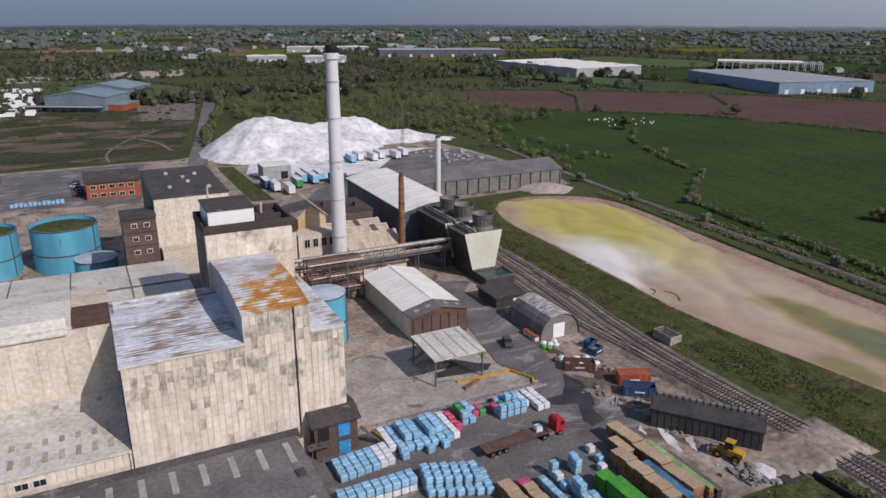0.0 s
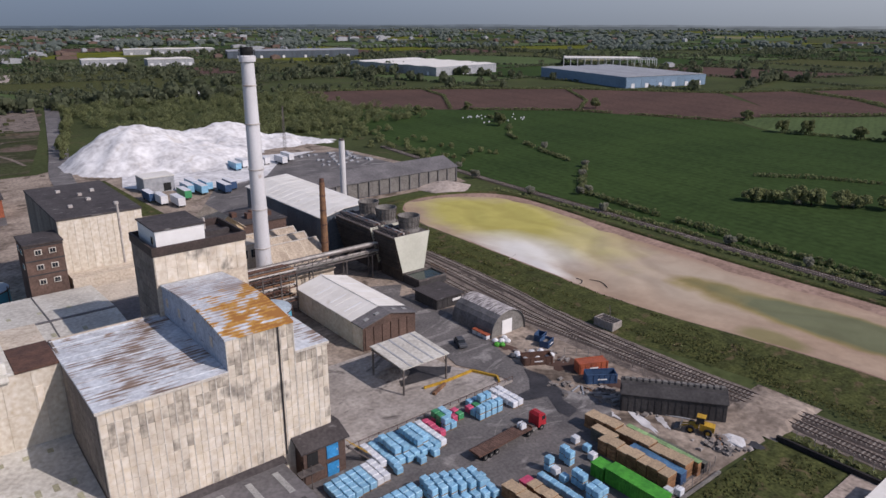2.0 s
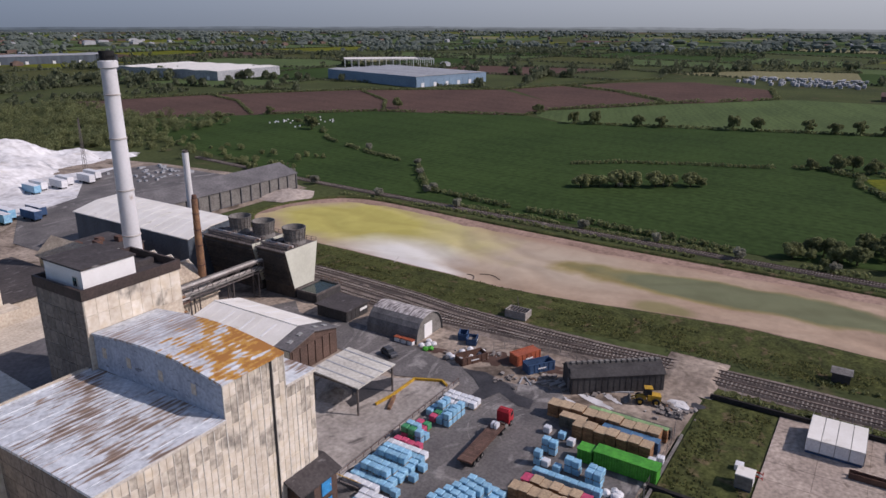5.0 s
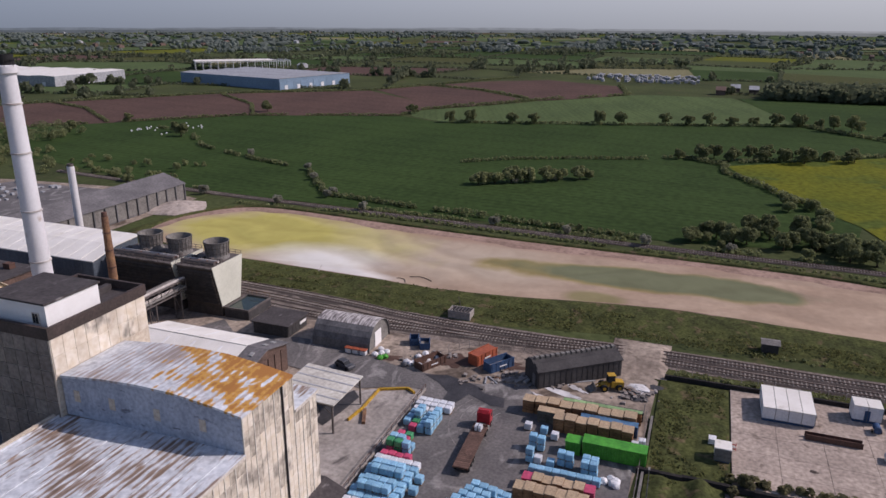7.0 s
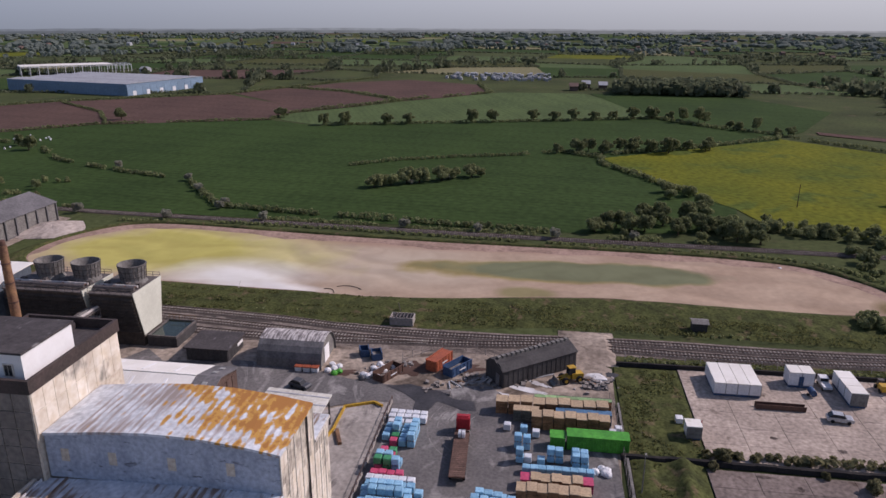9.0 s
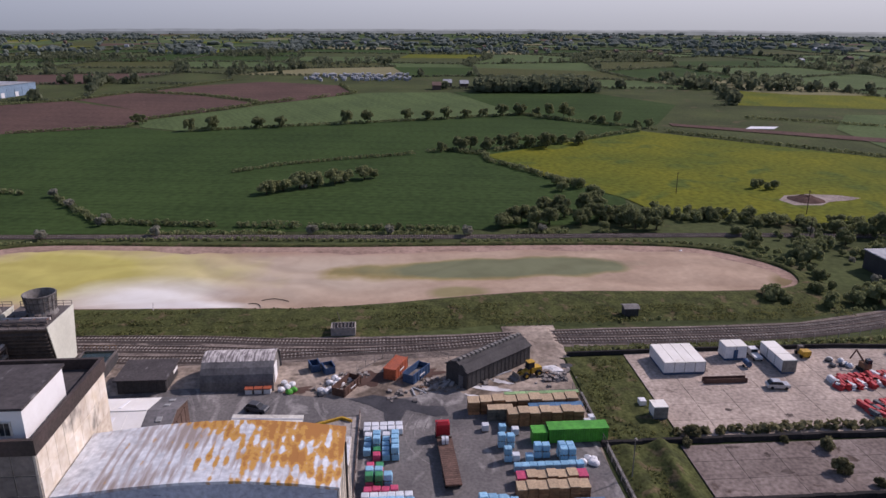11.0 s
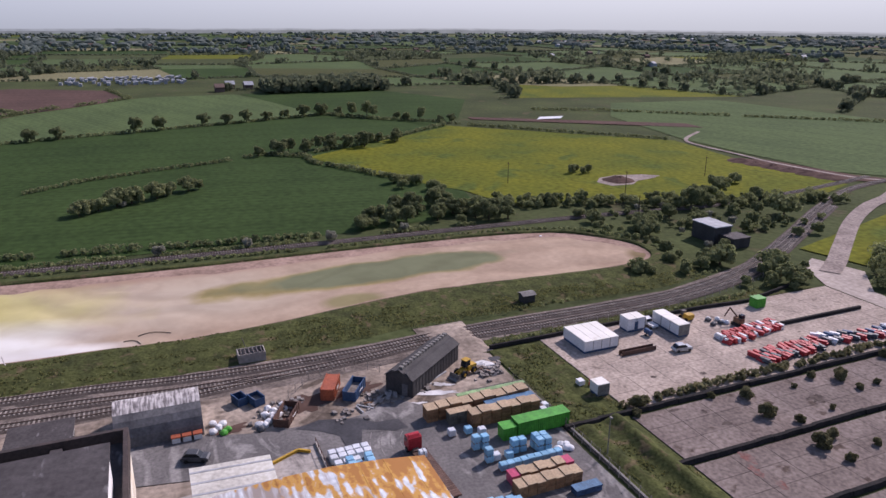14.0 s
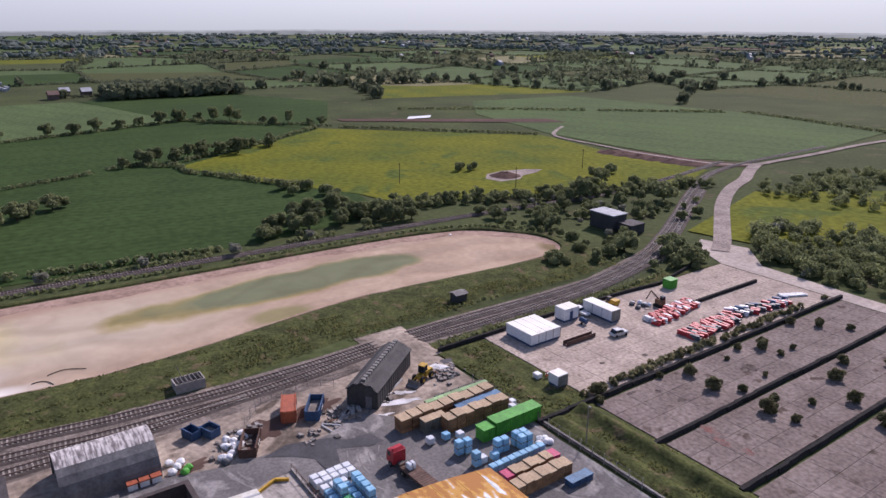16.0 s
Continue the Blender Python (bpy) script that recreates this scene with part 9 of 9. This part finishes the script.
far_country()
shed_block("distribution_warehouse", 626, 505, 100, 150, 10.5, math.radians(-14), M_bluewh, M_greywh, "huge pale blue distribution warehouse with a grey roof", 4)
shed_block("warehouse", 548, 752, 165, 100, 10, math.radians(-86), M_greywh, M_whiteroof, "wide white-roofed industrial warehouse", 5)
shed_block("warehouse", 560, 1120, 210, 60, 11, math.radians(-20), M_slate, M_greywh, "long dark-walled warehouse with grey roof", 4)
shed_block("warehouse", 330, 1040, 60, 36, 9, math.radians(-10), M_greywh, M_whiteroof, "grey industrial unit with a pale roof", 2)
shed_block("warehouse", 255, 1080, 56, 40, 9, math.radians(-10), M_greywh, M_whiteroof, "grey industrial unit with a pale roof", 2)
shed_block("warehouse", 430, 1330, 150, 40, 9, math.radians(-15), M_greywh, M_whiteroof, "far pale industrial unit", 3)
shed_block("warehouse", 205, 640, 26, 12, 4, 0.1, M_brick, M_greywh, "low farm building with a pale roof", 2)
t = thing("unfinished_warehouse", 808, 663, 0, "half-built white steel frame of a new warehouse", "steel frame")
mf = Matrix.Translation((808, 663, 0)) @ Matrix.Rotation(math.radians(-48), 4, "Z")
for k in range(14):
    for v in (-22, 0, 22):
        part("column", place(box(-62 + 9.5 * k - 0.4, -62 + 9.5 * k + 0.4, v - 0.4, v + 0.4, 0, 9.5), mf), M_whitepl, t)
    part("rafter", place(box(-62 + 9.5 * k - 0.3, -62 + 9.5 * k + 0.3, -22, 22, 9.5, 10.4), mf), M_whitepl, t)
part("roof_sheet", place(box(-62, 40, -22, 22, 10.4, 10.7), mf), M_whiteroof, t, "white roof sheets, part laid")
for v in (-22, 0, 22):
    part("purlin", place(box(-62, 62, v - 0.3, v + 0.3, 9.0, 9.6), mf), M_whitepl, t)
for i, (x, y) in enumerate(((682, 49), (700, 20), (690, 5), (712, 36))):
    t = thing("farmhouse", x, y, 0, "red-brick farmhouse with a pale roof among trees", "house", "farm buildings")
    part("shell", box(x - 6, x + 6, y - 4, y + 4, 0, 4.5), M_farhouse, t)
    part("roof", slab([(x - 7, 4.4), (x, 7.4), (x + 7, 4.4)], 0.3, "y", y - 4.5, y + 4.5), M_greywh if i % 2 else M_farhouse, t)
bm = bmesh.new()
rv = random.Random(4)
for k in range(110):
    x, y = rv.uniform(780, 870), rv.uniform(70, 190)
    box(x, x + 7, y, y + 3, 0, 2.8, bm)
alone("caravan_park", bm, M_greywh, "rows of pale static caravans among fields", "caravans", kind="stuff")
bm = bmesh.new()
for k in range(26):
    x, y = 318 + rv.uniform(-22, 26), 372 + rv.uniform(-18, 18)
    bmesh.ops.create_icosphere(bm, subdivisions=1, radius=0.6, matrix=Matrix.Translation((x, y, 0.5)))
alone("white_bales", bm, M_whitepl, "scattered small white bales on the green field", "bales", kind="stuff")
sheet("straw_field", [(693, -208), (614, -282), (601, -349), (678, -361)], 0.1, M_straw, "pale straw-coloured field", "field")
sheet("trodden_patch", [(228, -62), (230, -72), (227, -84), (222, -90), (219, -84), (217, -74), (212, -68), (213, -58), (221, -56)], 0.16, M_gravel, "bare trodden patch round the soil mound", "ground")
sheet("earth_works", [(186, -158), (240, -147), (243, -151), (232, -164), (190, -172), (172, -184), (168, -180), (178, -166)], 0.24, M_plough, "bare dug earth beside the farm track", "ground")
sheet("pale_pond", [(404, -132), (414, -140), (412, -158), (402, -150)], 0.35, M_whitepl, "small bright sheet of plastic on bare ground", "sheeting")
sheet("bare_strip", [(330, -212), (420, -90), (432, -92), (350, -215)], 0.3, M_plough, "strip of bare reddish earth", "ground")
bpy.data.objects.remove(HOLDER)
